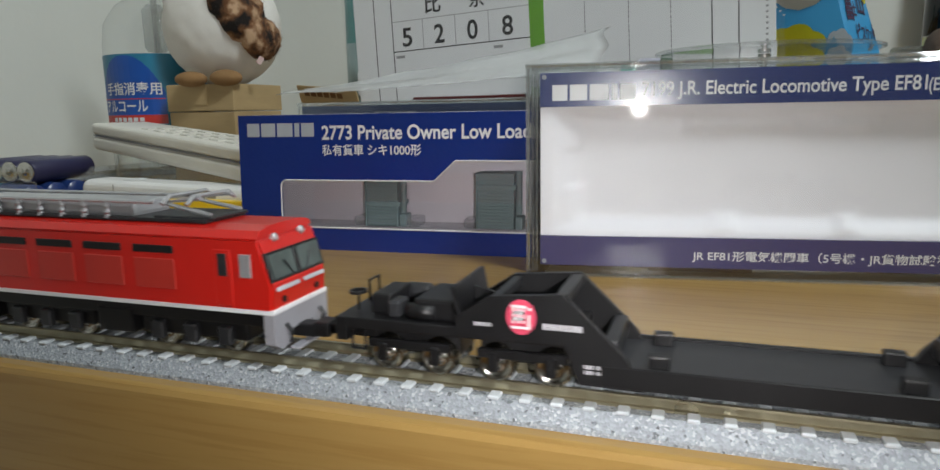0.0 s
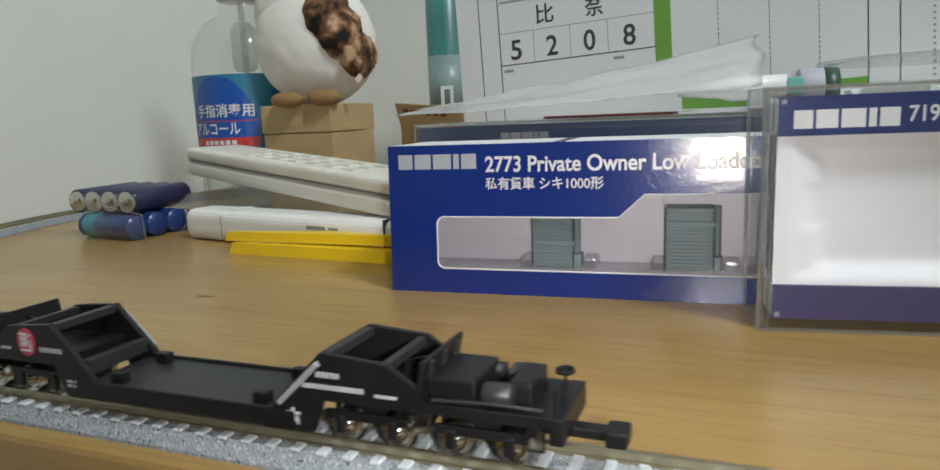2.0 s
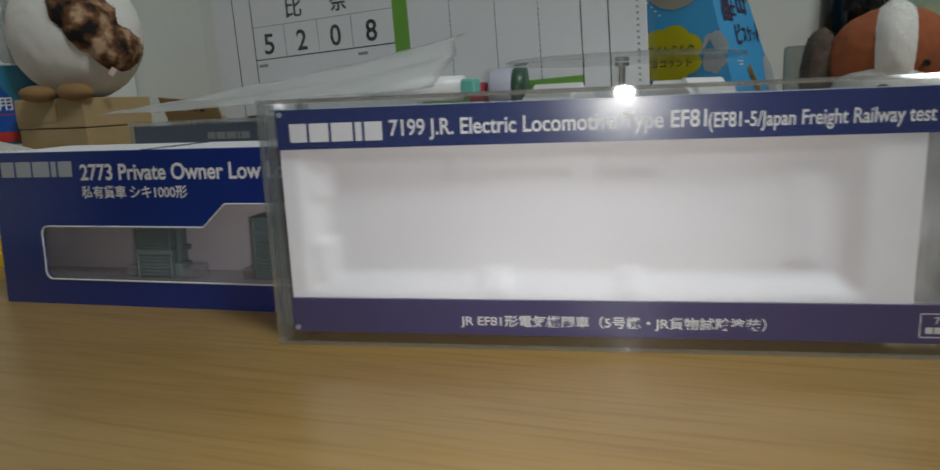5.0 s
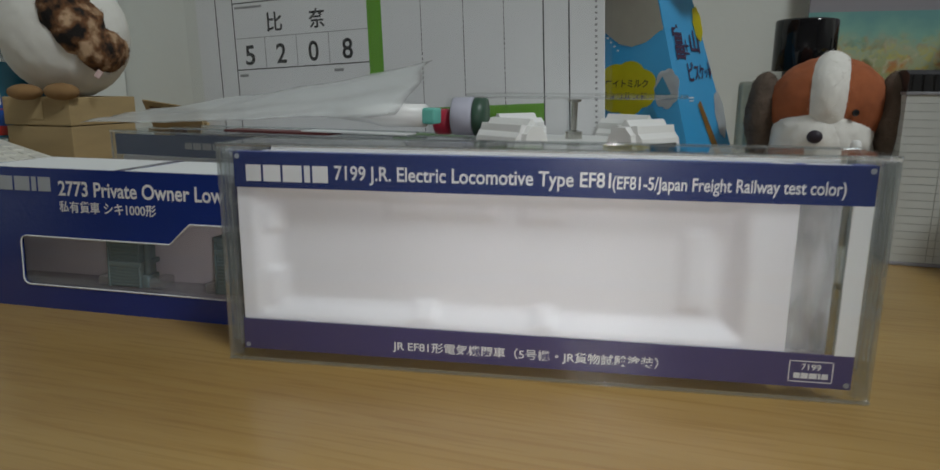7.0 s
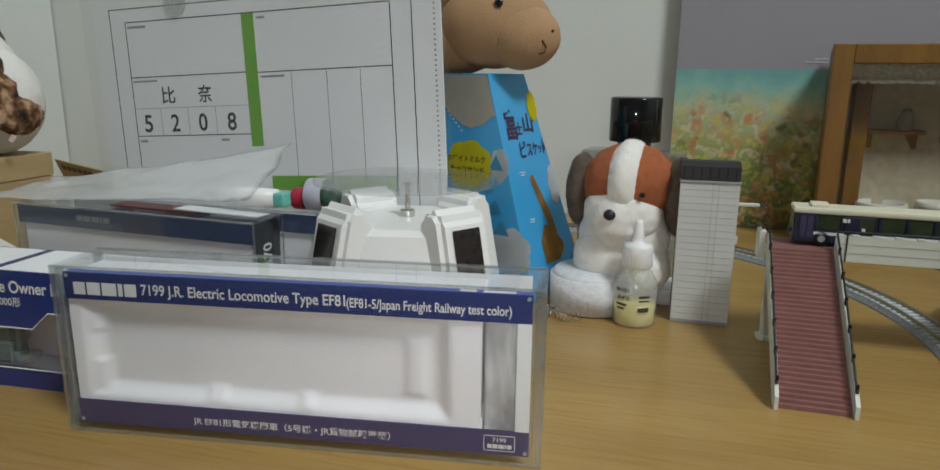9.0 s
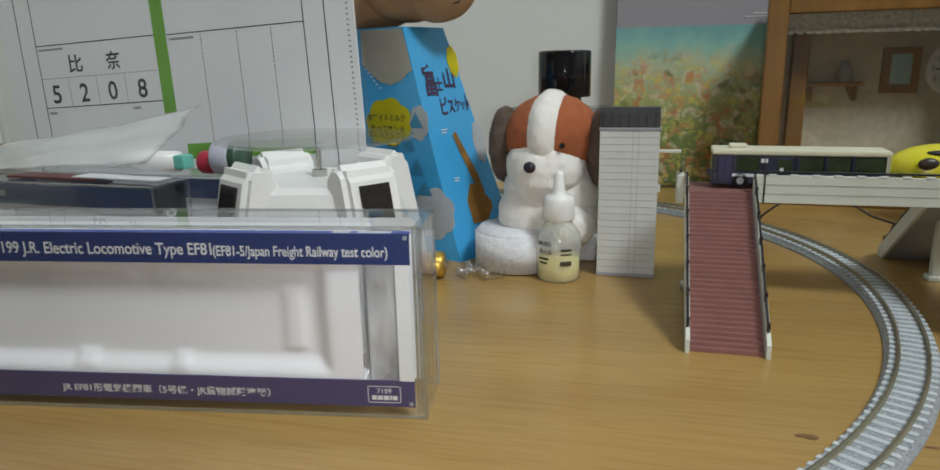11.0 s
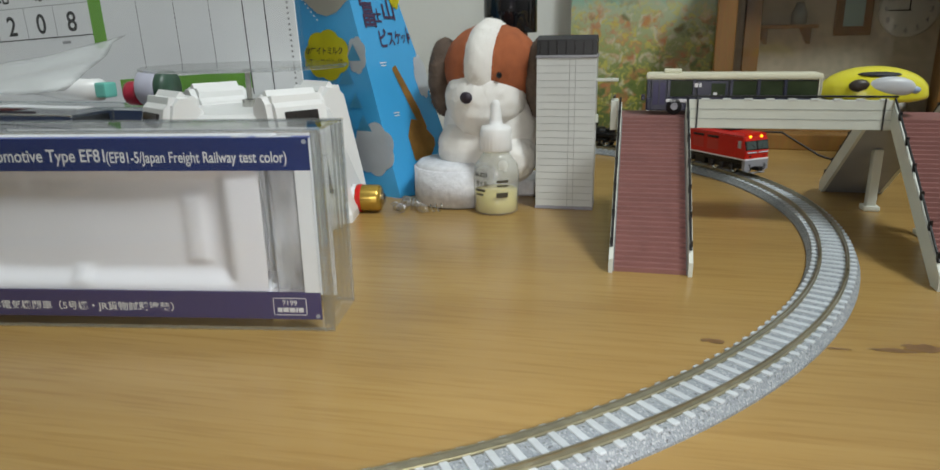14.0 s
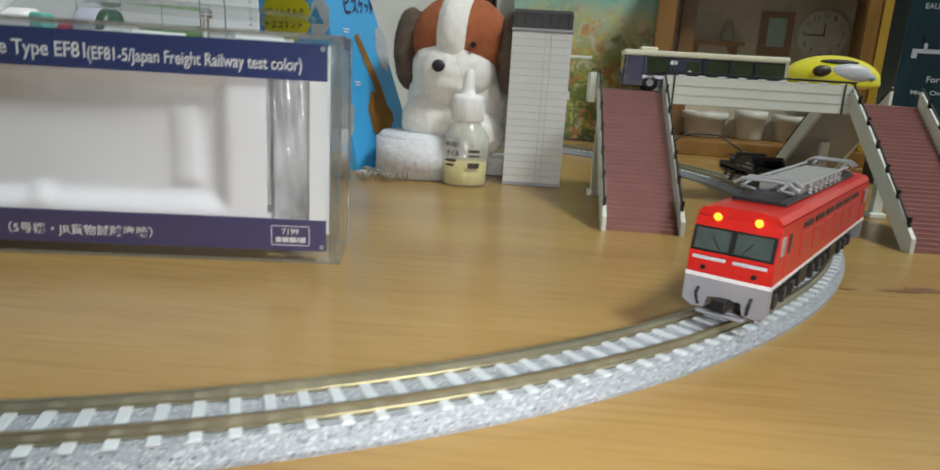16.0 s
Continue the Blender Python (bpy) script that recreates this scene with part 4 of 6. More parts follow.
def build_back_cases():
    for nm, x, y, L, D, yaw, words in (("stored_case", -0.182, 0.3535, 0.168, 0.026, -3.6, "370"), ("stored_case", -0.17, 0.3835, 0.176, 0.025, -2.6, "A74")):
        c = clear_case(nm, pose(x, y, 0, 0, 0, yaw), L, D, 0.0565, "clear plastic model case with dark navy card")
        part("card_front", box_bm((0.002, 0.0013, 0.044), (L - 0.002, 0.0018, 0.0545)), mat("faded_navy", (0.035, 0.055, 0.12), 0.35, dark=0.9, scale=30), c)
        part("tray", box_bm((0.004, 0.003, 0.002), (L - 0.004, D - 0.002, 0.0435), 0.001), TRAY, c)
        part("card_end", box_bm((L - 0.0019, 0.002, 0.002), (L - 0.0014, D - 0.002, 0.0545)), mat("dark_end_card", (0.03, 0.032, 0.04), 0.4), c)
        logo(0.047, 0.048, 0.024, 0.0032, 0.0012, GREYINK, c)
        lettering(words, 0.013, 0.0075, 0.0, 0.0, 0.0, WINK, c, pose(L - 0.0012, 0.016, 0.030, 0, 0, 90) @ pose(0, 0, 0, 0, -90, 0))


# ---- the freight card that leans at the back ----
def build_sign():
    # origin of the sheet's own x, z: the middle of its four digits
    m = pose(-0.12, 0.4375, 0.0985, 0, 0, -2.0) @ pose(0, 0, 0, -1.5) @ pose(0, 0, 0, 0, -3.0)
    s = thing("freight_label_sheet", m, "white printed freight label sheet with green bars in a clear sleeve", "sign")
    X0, X1, Z0, Z1 = -0.0705, 0.1805, -0.0615, 0.0850
    part("sheet", box_bm((X0, 0, Z0), (X1, 0.0012, Z1), 0.0003, 1), PAPER, s)
    sleeve = part("sleeve", pane_bm((X0 - 0.008, -0.001, Z0 - 0.002), (X1 + 0.004, -0.001, Z0 - 0.002), (X1 + 0.004, -0.001, Z1 + 0.004), (X0 - 0.008, -0.001, Z1 + 0.004)), clear("sleeve_film", (0.97, 0.97, 0.97), 0.05, 0.12, 0.03), s, "clear plastic sleeve")
    sleeve.visible_shadow = False
    yy = -0.00008
    lw = 0.00062
    xa, xg0, xg1, xb = -0.0437, 0.0470, 0.0559, 0.1485
    lines = [(xa, -0.048, xa + lw, 0.0668), (xb, -0.048, xb + lw, 0.0668), (-0.0560, -0.055, -0.0560 + lw, 0.0755), (0.1620, -0.055, 0.1620 + lw, 0.0755), (-0.0560, 0.0755, 0.1626, 0.0755 + lw), (xa, 0.0668, xb, 0.0668 + lw)]
    lines += [(xa, z, xg0, z + lw) for z in (0.0308, -0.0083)]
    lines += [(xg1, 0.0302, xb, 0.0302 + lw)]
    bars("rule", lines, yy, INK, s)
    bars("thin_rule", [(xa, 0.0103, xg0, 0.0103 + lw * 0.6)] + [(x, -0.0083, x + lw * 0.6, 0.0103) for x in (-0.0224, -0.0005, 0.0212)], yy, GREYINK, s)
    dots = []
    for x in (0.0796, 0.1044, 0.1272):
        dots += [(x, -0.048 + i * 0.0026, x + lw * 0.75, -0.048 + i * 0.0026 + 0.0017) for i in range(30)]
    bars("dotted_rule", dots, yy, INK, s)
    green = mat("green_print", (0.13, 0.36, 0.02), 0.6, dark=0.92, scale=60)
    part("green_bar", box_bm((xg0, yy, -0.0160), (xg1, yy + 0.0001, 0.0672)), green, s, "green printed bar")
    part("green_bar", box_bm((0.060, yy, -0.0445), (xb, yy + 0.0001, -0.0352)), green, s, "green printed bar")
    for ch, x in (("5", -0.0333), ("2", -0.0112), ("0", 0.0109), ("8", 0.0334)):
        lettering(ch, 0.0068, 0.0116, x - 0.0034, -0.0054, yy, INK, s)
    lettering("比", 0.0108, 0.0112, -0.0200, 0.0132, yy, INK, s)
    lettering("奈", 0.0112, 0.0112, 0.0090, 0.0132, yy, INK, s)
    bars("small_print", [(xa + 0.0018, 0.0630, xa + 0.0165, 0.0645), (xa + 0.0018, 0.0278, xa + 0.021, 0.0291), (xg1 + 0.002, 0.0630, xg1 + 0.008, 0.0645), (xg1 + 0.002, 0.0270, xg1 + 0.019, 0.0284), (xa + 0.002, -0.0122, xa + 0.008, -0.0106), (0.0240, -0.0122, 0.0300, -0.0106)], yy, GREYINK, s)
    holes = [(0.1756, -0.0555 + i * 0.0029, 0.1768, -0.0555 + i * 0.0029 + 0.0011) for i in range(48)]
    bars("perforation", holes, yy, GREYINK, s)
    part("sleeve_notch", lathe_bm([(0.0085, 0), (0.0085, 0.0004), (0, 0.0004)], 24, pose(-0.001, -0.0011, 0.0765, 90)), clear("notch_film", (0.93, 0.93, 0.93), 0.06, 0.12, 0.15), s)
    # stand that carries it
    st = thing("sheet_stand", pose(-0.065, 0.4385, 0), "pale plastic sheet stand behind the label sheet", "stand")
    part("stand_foot", box_bm((-0.1, -0.025, 0), (0.1, 0.03, 0.003), 0.001), WHITE, st)
    part("stand_ledge", box_bm((-0.1, -0.018, 0.003), (0.1, 0.010, 0.0325), 0.001), WHITE, st)
    return s


# ---- solar turntable ----
def build_turntable():
    m = pose(0.053, 0.387, 0, 0, 0, 11)
    t = thing("solar_turntable", m, "white solar display turntable with a clear disc on top", "turntable")
    part("base", lathe_bm([(0.057, 0), (0.057, 0.004), (0.052, 0.016), (0.040, 0.0525), (0.037, 0.0555), (0.018, 0.056), (0, 0.056)], 8, pose(0, 0, 0, 0, 0, 22.5)), WHITE, t)
    solar = mat("solar_cell", (0.025, 0.02, 0.02), 0.15, dark=0.6, scale=200)
    for i in range(4):
        a = i * 90 + 45
        q = pose(0, 0, 0, 0, 0, a)
        arm = part("corner_block", prism_bm([(0.03, 0), (0.060, 0), (0.0585, 0.012), (0.0475, 0.062), (0.043, 0.0665), (0.036, 0.0665), (0.03, 0.06)], 0.031, q @ pose(0, -0.0155, 0), 0.003), WHITE, t)
        slope = q @ pose(0.0531, 0, 0.0385, 0, -12.4)
        part("solar_panel", box_bm((-0.0004, -0.0085, -0.021), (0.0009, 0.0085, 0.019), 0.0003, 1, slope), solar, arm, "dark solar panel")
    part("spindle", lathe_bm([(0.004, 0.056), (0.004, 0.0595), (0.0014, 0.06), (0.0014, 0.0725), (0.003, 0.073), (0.003, 0.0745), (0, 0.0745)], 16), STEEL, t)
    d = part("disc", lathe_bm([(0.049, 0.0748), (0.05, 0.0752), (0.05, 0.0762), (0.049, 0.0766), (0, 0.0766)], 64), clear("acrylic_disc", (0.975, 0.985, 0.98), 0.04, 0.05, 0.05), t, "clear acrylic disc", False)
    d.visible_shadow = False


# ---- snack box and the toy on it ----
def frustum_bm(base, top, h):
    """base and top: corners (x, y), same count."""
    bm = bmesh.new()
    a = [bm.verts.new((x, y, 0)) for x, y in base]
    b = [bm.verts.new((x, y, h)) for x, y in top]
    bm.faces.new(a[::-1])
    bm.faces.new(b)
    for i in range(len(a)):
        j = (i + 1) % len(a)
        bm.faces.new((a[i], a[j], b[j], b[i]))
    bmesh.ops.recalc_face_normals(bm, faces=bm.faces[:])
    return bm


SKY = mat("sky_blue_card", (0.05, 0.35, 0.68), 0.35, dark=0.9, scale=20, coat=0.2)
SKY2 = mat("light_blue_card", (0.1, 0.42, 0.66), 0.35, dark=0.95, scale=20)
CLOUD = mat("cloud_print", (0.75, 0.78, 0.8), 0.4)
BURST = mat("yellow_print", (0.86, 0.76, 0.02), 0.4)
BISCUIT = mat("biscuit_print", (0.5, 0.26, 0.06), 0.5, dark=0.7, scale=150)
MAROON = mat("navy_violet_ink", (0.05, 0.025, 0.07), 0.5)


def flat_shape(name, pts, m, material, parent, thick=0.0001):
    """A flat printed shape in the x, z plane of m."""
    bm = bmesh.new()
    f = bm.faces.new([bm.verts.new((x, 0, z)) for x, z in pts])
    bmesh.ops.solidify(bm, geom=[f], thickness=thick)
    bmesh.ops.triangulate(bm, faces=bm.faces[:])
    bm.transform(m)
    return part(name, bm, material, parent)


def cloud_points(cx, cz, w, h, seed):
    r = random.Random(seed)
    pts = []
    n = 7
    for i in range(n):
        a0, a1 = 2 * math.pi * i / n, 2 * math.pi * (i + 1) / n
        for k in range(5):
            a = a0 + (a1 - a0) * k / 5
            bump = 1 + 0.13 * math.sin(math.pi * k / 5)
            pts.append((cx + w * math.cos(a) * bump, cz + h * math.sin(a) * bump))
    return pts


def face_frame(p0, p1, q0, q1):
    """Frame of a sloped face: origin bottom left p0, x to bottom right p1, z up the face to the top edge q0, q1."""
    p0, p1, q0, q1 = map(Vector, (p0, p1, q0, q1))
    x = (p1 - p0).normalized()
    up = (q0 + q1) / 2 - (p0 + p1) / 2
    z = (up - x * up.dot(x)).normalized()
    y = z.cross(x)
    m = Matrix((x, y, z)).transposed().to_4x4()
    m.translation = p0
    return m, (p1 - p0).length, up.length


def build_snack():
    s = thing("biscuit_box", pose(0, 0, 0), "tapered sky-blue biscuit carton with clouds and yellow burst", "carton")
    H = 0.1325
    base = [(0.0125, 0.4665), (0.117, 0.429), (0.1435, 0.4715), (0.039, 0.509)]
    top = [(0.038, 0.458), (0.083, 0.442), (0.0994, 0.4684), (0.0545, 0.4845)]
    part("carton", frustum_bm(base, top, H), SKY, s)
    fl, wl, hl = face_frame((*base[0], 0), (*base[1], 0), (*top[0], H), (*top[1], H))
    off = pose(0, -0.0003, 0)
    fl = fl @ off
    flat_shape("cream_print", [(0.0435, hl - 0.001), (0.0435, 0.1125), (0.05, 0.107), (0.057, 0.102), (0.064, 0.1003), (0.072, 0.1025), (0.0785, 0.1075), (0.0808, 0.1085), (0.0745, hl - 0.001)], fl, mat("cream_print", (0.7, 0.66, 0.56), 0.5), s)
    for cx, cz, w, h, sd in ((0.0845, 0.079, 0.0062, 0.0092, 3), (0.0932, 0.027, 0.0138, 0.0140, 1), (0.046, 0.052, 0.014, 0.009, 5), (0.057, 0.02, 0.012, 0.01, 4)):
        flat_shape("cloud", cloud_points(cx, cz, w, h, sd), fl, CLOUD, s)
    bl = fl @ pose(0, -0.0002, 0)
    rnd = random.Random(6)
    for i in range(16):
        k = 0.0045 + 0.002 * rnd.random()
        cx, cz = 0.060 + 0.011 * (i % 4) + (0.005 if i // 4 % 2 else 0), 0.098 - 0.013 * (i // 4) - 0.022
        if cx + k < 0.109 - 0.0364 * cz / hl:
            flat_shape("triangle_print", [(cx - k, cz), (cx + k, cz), (cx, cz + 1.7 * k)], fl @ pose(0, -0.00005 * (1 + i % 2), 0), SKY2, s, 0.00003)
    flat_shape("yellow_burst", cloud_points(0.0622, 0.079, 0.0155, 0.0128, 7), bl, BURST, s)
    tl = bl @ pose(0, -0.0002, 0)
    lettering("ホワイトミルク", 0.0282, 0.0040, 0.0464, 0.0796, 0, INK, s, tl)
    lettering("チョコサンド", 0.0255, 0.0040, 0.0484, 0.0730, 0, INK, s, tl)
    bars("small_print", [(0.0455 + 0.0021 * i, 0.1092 - 0.0022 * i, 0.0468 + 0.0021 * i, 0.1100 - 0.0022 * i) for i in range(6)], 0, CLOUD, s, bl)
    fr, wr, hr = face_frame((*base[1], 0), (*base[2], 0), (*top[1], H), (*top[2], H))
    fr = fr @ off
    flat_shape("cloud", cloud_points(0.0345, 0.068, 0.0045, 0.0118, 12), fr, CLOUD, s)
    rr = fr @ pose(0, -0.0002, 0)
    flat_shape("yellow_burst", cloud_points(0.0258, 0.117, 0.0039, 0.0086, 14), rr, BURST, s)
    for ch, x, z, w, h in (("富", 0.0002, 0.0970, 0.0098, 0.0185), ("士", 0.0085, 0.1000, 0.0055, 0.0078), ("山", 0.0155, 0.1010, 0.0085, 0.0120), ("ビ", 0.0093, 0.0858, 0.0054, 0.0105), ("ス", 0.0153, 0.0866, 0.0046, 0.0075), ("ケ", 0.0203, 0.0870, 0.0046, 0.0080), ("ッ", 0.0253, 0.0878, 0.0032, 0.0050), ("ト", 0.0297, 0.0874, 0.0032, 0.0095)):
        lettering(ch, w, h, x, z, 0, MAROON, s, rr, bold=0.022)
    flat_shape("biscuit", [(0.0135, 0.0735), (0.0165, 0.0755), (0.0205, 0.066), (0.0275, 0.049), (0.0305, 0.038), (0.0285, 0.0345), (0.0255, 0.038), (0.0195, 0.055)], rr, BISCUIT, s)
    flat_shape("biscuit", [(0.0195, 0.0435), (0.0235, 0.043), (0.029, 0.038), (0.0345, 0.031), (0.0345, 0.027), (0.029, 0.0205), (0.0165, 0.0195), (0.0148, 0.034)], rr @ pose(0, 0.00005, 0), BISCUIT, s)
    bars("small_print", [(0.0055, 0.0768, 0.0105, 0.0774), (0.0060, 0.0752, 0.0098, 0.0758), (0.0080, 0.0480, 0.0122, 0.0486), (0.0082, 0.0464, 0.0118, 0.0470)], 0, CLOUD, s, rr)
    # toy animal on top
    CAPY = pose(0.083, 0.459, 0.1325) @ Matrix.Scale(0.95, 4) @ pose(-0.0805, -0.481, -0.1325)
    bm = blob_bm([((0.035, 0.492, 0.1535), (0.052, 0.026, 0.0245)), ((0.08, 0.481, 0.162), (0.037, 0.023, 0.0265)), ((0.0995, 0.476, 0.1545), (0.0235, 0.019, 0.02))], 4, 0.0004, 90)
    bm.transform(CAPY)
    a = solid("plush_capybara", bm, FELT, pose(0, 0, 0), "tan plush capybara lying on the biscuit carton", "plush toy", smooth=True)
    part("eye", blob_bm([((0.0875, 0.4595, 0.1735), (0.0028, 0.0018, 0.0028))], 2), EYE_BLACK, a, "black bead eye", True)
    part("mouth", tube_bm([(0.114, 0.4612, 0.152), (0.1165, 0.4628, 0.148), (0.1155, 0.463, 0.145), (0.112, 0.4618, 0.144)], 0.0005, 6), EYE_BLACK, a)
    for c in ((0.045, 0.493, 0.181), (0.048, 0.474, 0.182)):
        part("ear", blob_bm([(c, (0.008, 0.004, 0.009))], 3), FELT2, a, "small brown felt ear", True)
    part("nostril", blob_bm([((0.1195, 0.466, 0.1575), (0.001, 0.001, 0.001))], 2), EYE_BLACK, a)
    for o in a.children:
        o.data.transform(CAPY)


# ---- left end of the desk ----
def build_bottle():
    b = thing("sanitizer_bottle", pose(-0.353, 0.441, 0) @ Matrix.Diagonal((1, 1, 1.03, 1)), "clear pump bottle of hand sanitizer with blue label", "bottle")
    prof = [(0.034, 0), (0.036, 0.003), (0.036, 0.098), (0.034, 0.112), (0.026, 0.124), (0.015, 0.131), (0.0135, 0.140), (0.0135, 0.150), (0, 0.150)]
    p = part("bottle_body", lathe_bm(prof, 40), clear("bottle_plastic", (0.97, 0.98, 0.98), 0.06, 0.06, 0.06), b, "clear plastic bottle", True)
    p.visible_shadow = False
    part("gel", lathe_bm([(0.0335, 0.002), (0.0343, 0.09), (0, 0.09)], 32), clear("gel", (0.96, 0.975, 0.975), 0.02, 0.2, 0.04), b, "", True).visible_shadow = False
    lab = bmesh.new()
    n = 40
    pr = []
    for z in (0.043, 0.0905):
        pr.append([lab.verts.new((0.0365 * math.cos(2 * math.pi * i / n), 0.0365 * math.sin(2 * math.pi * i / n), z)) for i in range(n)])
    for i in range(n):
        lab.faces.new((pr[0][i], pr[0][(i + 1) % n], pr[1][(i + 1) % n], pr[1][i]))
    part("label", lab, mat("teal_label", (0.03, 0.22, 0.36), 0.4, dark=0.85, scale=40), b, "blue teal printed label", True)

    def wrap(pts_fn, name, material, r):
        bm = bmesh.new()
        vs = []
        for x, z in pts_fn:
            a = x / r - math.pi / 2 + math.radians(3)
            vs.append(bm.verts.new((r * math.cos(a), r * math.sin(a), z)))
        bm.faces.new(vs)
        bmesh.ops.triangulate(bm, faces=bm.faces[:])
        part(name, bm, material, b)
    blue = mat("deep_blue_label", (0.01, 0.09, 0.42), 0.4)
    for i in range(12):
        x0, x1 = -0.026 + i * 0.0045, -0.026 + (i + 1) * 0.0045
        top = [0.0895 - 0.0265 * min(1, abs((x - 0.001) / 0.028)) ** 2.4 for x in (x0, x1)]
        wrap([(x0, 0.0505), (x1, 0.0505), (x1, top[1]), (x0, top[0])], "label_panel", blue, 0.0368)
        wrap([(x0, 0.0445), (x1, 0.0445), (x1, 0.0505), (x0, 0.0505)], "label_band", mat("red_label", (0.6, 0.04, 0.03), 0.4), 0.0368)
        wrap([(x0, 0.0608), (x1, 0.0608), (x1, 0.0614), (x0, 0.0614)], "label_rule", mat("red_label", (0.6, 0.04, 0.03), 0.4), 0.0369)

    def wrapped_words(body, width, height, x, z):
        ob = lettering(body, width, height, x, z, 0, WINK, b)
        for v in ob.data.vertices:
            a = v.co.x / 0.037 - math.pi / 2 + math.radians(3)
            v.co = (0.037 * math.cos(a), 0.037 * math.sin(a), v.co.z)
    wrapped_words("手指消毒用", 0.044, 0.0085, -0.018, 0.0635)
    wrapped_words("アルコール", 0.038, 0.0075, -0.022, 0.0525)
    bars_y = [(-0.012, 0.0462, 0.014, 0.0488)]
    for x0, z0, x1, z1 in bars_y:
        for i in range(6):
            a = x0 + (x1 - x0) * i / 6
            wrap([(a, z0), (a + 0.0032, z0), (a + 0.0032, z1), (a, z1)], "label_small_print", WINK, 0.0371)
    part("pump_collar", lathe_bm([(0.0155, 0.140), (0.0155, 0.157), (0.013, 0.158), (0.013, 0.167), (0.005, 0.168), (0.005, 0.178), (0, 0.178)], 28), WHITE, b, "white pump collar", True)
    part("pump_head", box_bm((-0.03, -0.006, 0.177), (0.012, 0.006, 0.186), 0.0025), WHITE, b, "white pump head")
    part("dip_tube", tube_bm([(0.001, 0, 0.012), (0, 0, 0.142)], 0.0022, 10), clear("tube_plastic", (0.93, 0.94, 0.94), 0.06, 0.12, 0.25), b)
    part("pump_barrel", lathe_bm([(0.006, 0.094), (0.0085, 0.097), (0.0085, 0.122), (0.005, 0.126), (0, 0.126)], 20), clear("tube_plastic", (0.93, 0.94, 0.94), 0.06, 0.12, 0.25), b, "", True)


def build_cartons():
    c = thing("cardboard_box", pose(-0.265, 0.408, 0, 0, 0, 2), "plain brown cardboard box with worn edges", "box")
    part("box_body", box_bm((-0.051, 0, 0), (0, 0.056, 0.0532), 0.0008), CARD, c)
    part("lid", box_bm((-0.0516, -0.0006, 0.0536), (0.0006, 0.0566, 0.0712), 0.0007), CARD, c, "slightly larger cardboard lid")
    part("lid_flap", box_bm((0, 0, 0), (0.03, 0.0004, 0.012), 0, 1, pose(-0.0495, -0.0011, 0.0575)), CARD, c)
    f = thing("cardboard_flap_box", pose(-0.212, 0.442, 0, 0, 0, -12), "small brown carton with a printed flap", "box")
    part("box_body", box_bm((-0.026, 0, 0), (0.026, 0.04, 0.056), 0.0006), CARD, f)
    part("flap", box_bm((-0.024, -0.001, 0), (0.028, 0.0, 0.022), 0.0003, 1, pose(0, 0, 0.048, 24, 5, 0)), CARD, f)
    bars("flap_print", [(-0.018 + i * 0.0058, 0.015, -0.0135 + i * 0.0058, 0.0185) for i in range(6)], -0.0014, mat("brown_ink", (0.16, 0.07, 0.02), 0.7), f, pose(0, 0, 0.048, 24, 5, 0))


def build_bird():
    bm = blob_bm([((0.002, 0, 0.045), (0.0455, 0.041, 0.046)), ((-0.008, 0.003, 0.068), (0.036, 0.034, 0.036)), ((-0.013, 0.003, 0.085), (0.0305, 0.03, 0.029))], 5, 0.0008, 150)
    b = solid("plush_bird", bm, FUR, pose(-0.291, 0.434, 0.0712, 0, 0, 8), "white plush bird with mottled brown wing", "plush toy", smooth=True)
    part("wing", blob_bm([((0.0215, -0.016, 0.060), (0.0165, 0.027, 0.024)), ((0.029, -0.013, 0.048), (0.0165, 0.028, 0.022)), ((0.038, -0.008, 0.036), (0.0115, 0.025, 0.018))], 5, 0.0009, 160), FUR_SPOT, b, "mottled dark brown wing", True)
    part("crown", blob_bm([((-0.014, 0.006, 0.0905), (0.0288, 0.0285, 0.0255))], 4, 0.0008, 150), FUR_DARK, b, "dark brown crown", True)
    part("eye", blob_bm([((-0.001, -0.0255, 0.0905), (0.004, 0.0025, 0.004))], 3), EYE_BLACK, b, "black bead eye", True)
    part("beak", blob_bm([((-0.036, -0.018, 0.0905), (0.0105, 0.0085, 0.0052))], 3), FUR_DARK, b, "dark beak", True)
    part("foot", blob_bm([((0.021, -0.034, 0.004), (0.0125, 0.0095, 0.0062))], 3), FELT2, b, "brown felt foot", True)
    part("foot", blob_bm([((-0.006, -0.037, 0.0035), (0.0125, 0.0095, 0.0058))], 3), FELT2, b, "brown felt foot", True)
    part("tag", box_bm((-0.002, -0.0004, -0.003), (0.002, 0, 0.003), 0.0002, 1, pose(0.0445, -0.0245, 0.0165, 0, 35, 40)), mat("pink_cloth", (0.62, 0.45, 0.42), 0.8), b, "small pink cloth tag")
    for o in (b, *b.children):
        o.data.transform(Matrix.Scale(0.87, 4))
        if o.name.split(".")[0] in ("wing", "crown"):
            pile(o, 3000, 0.0017)


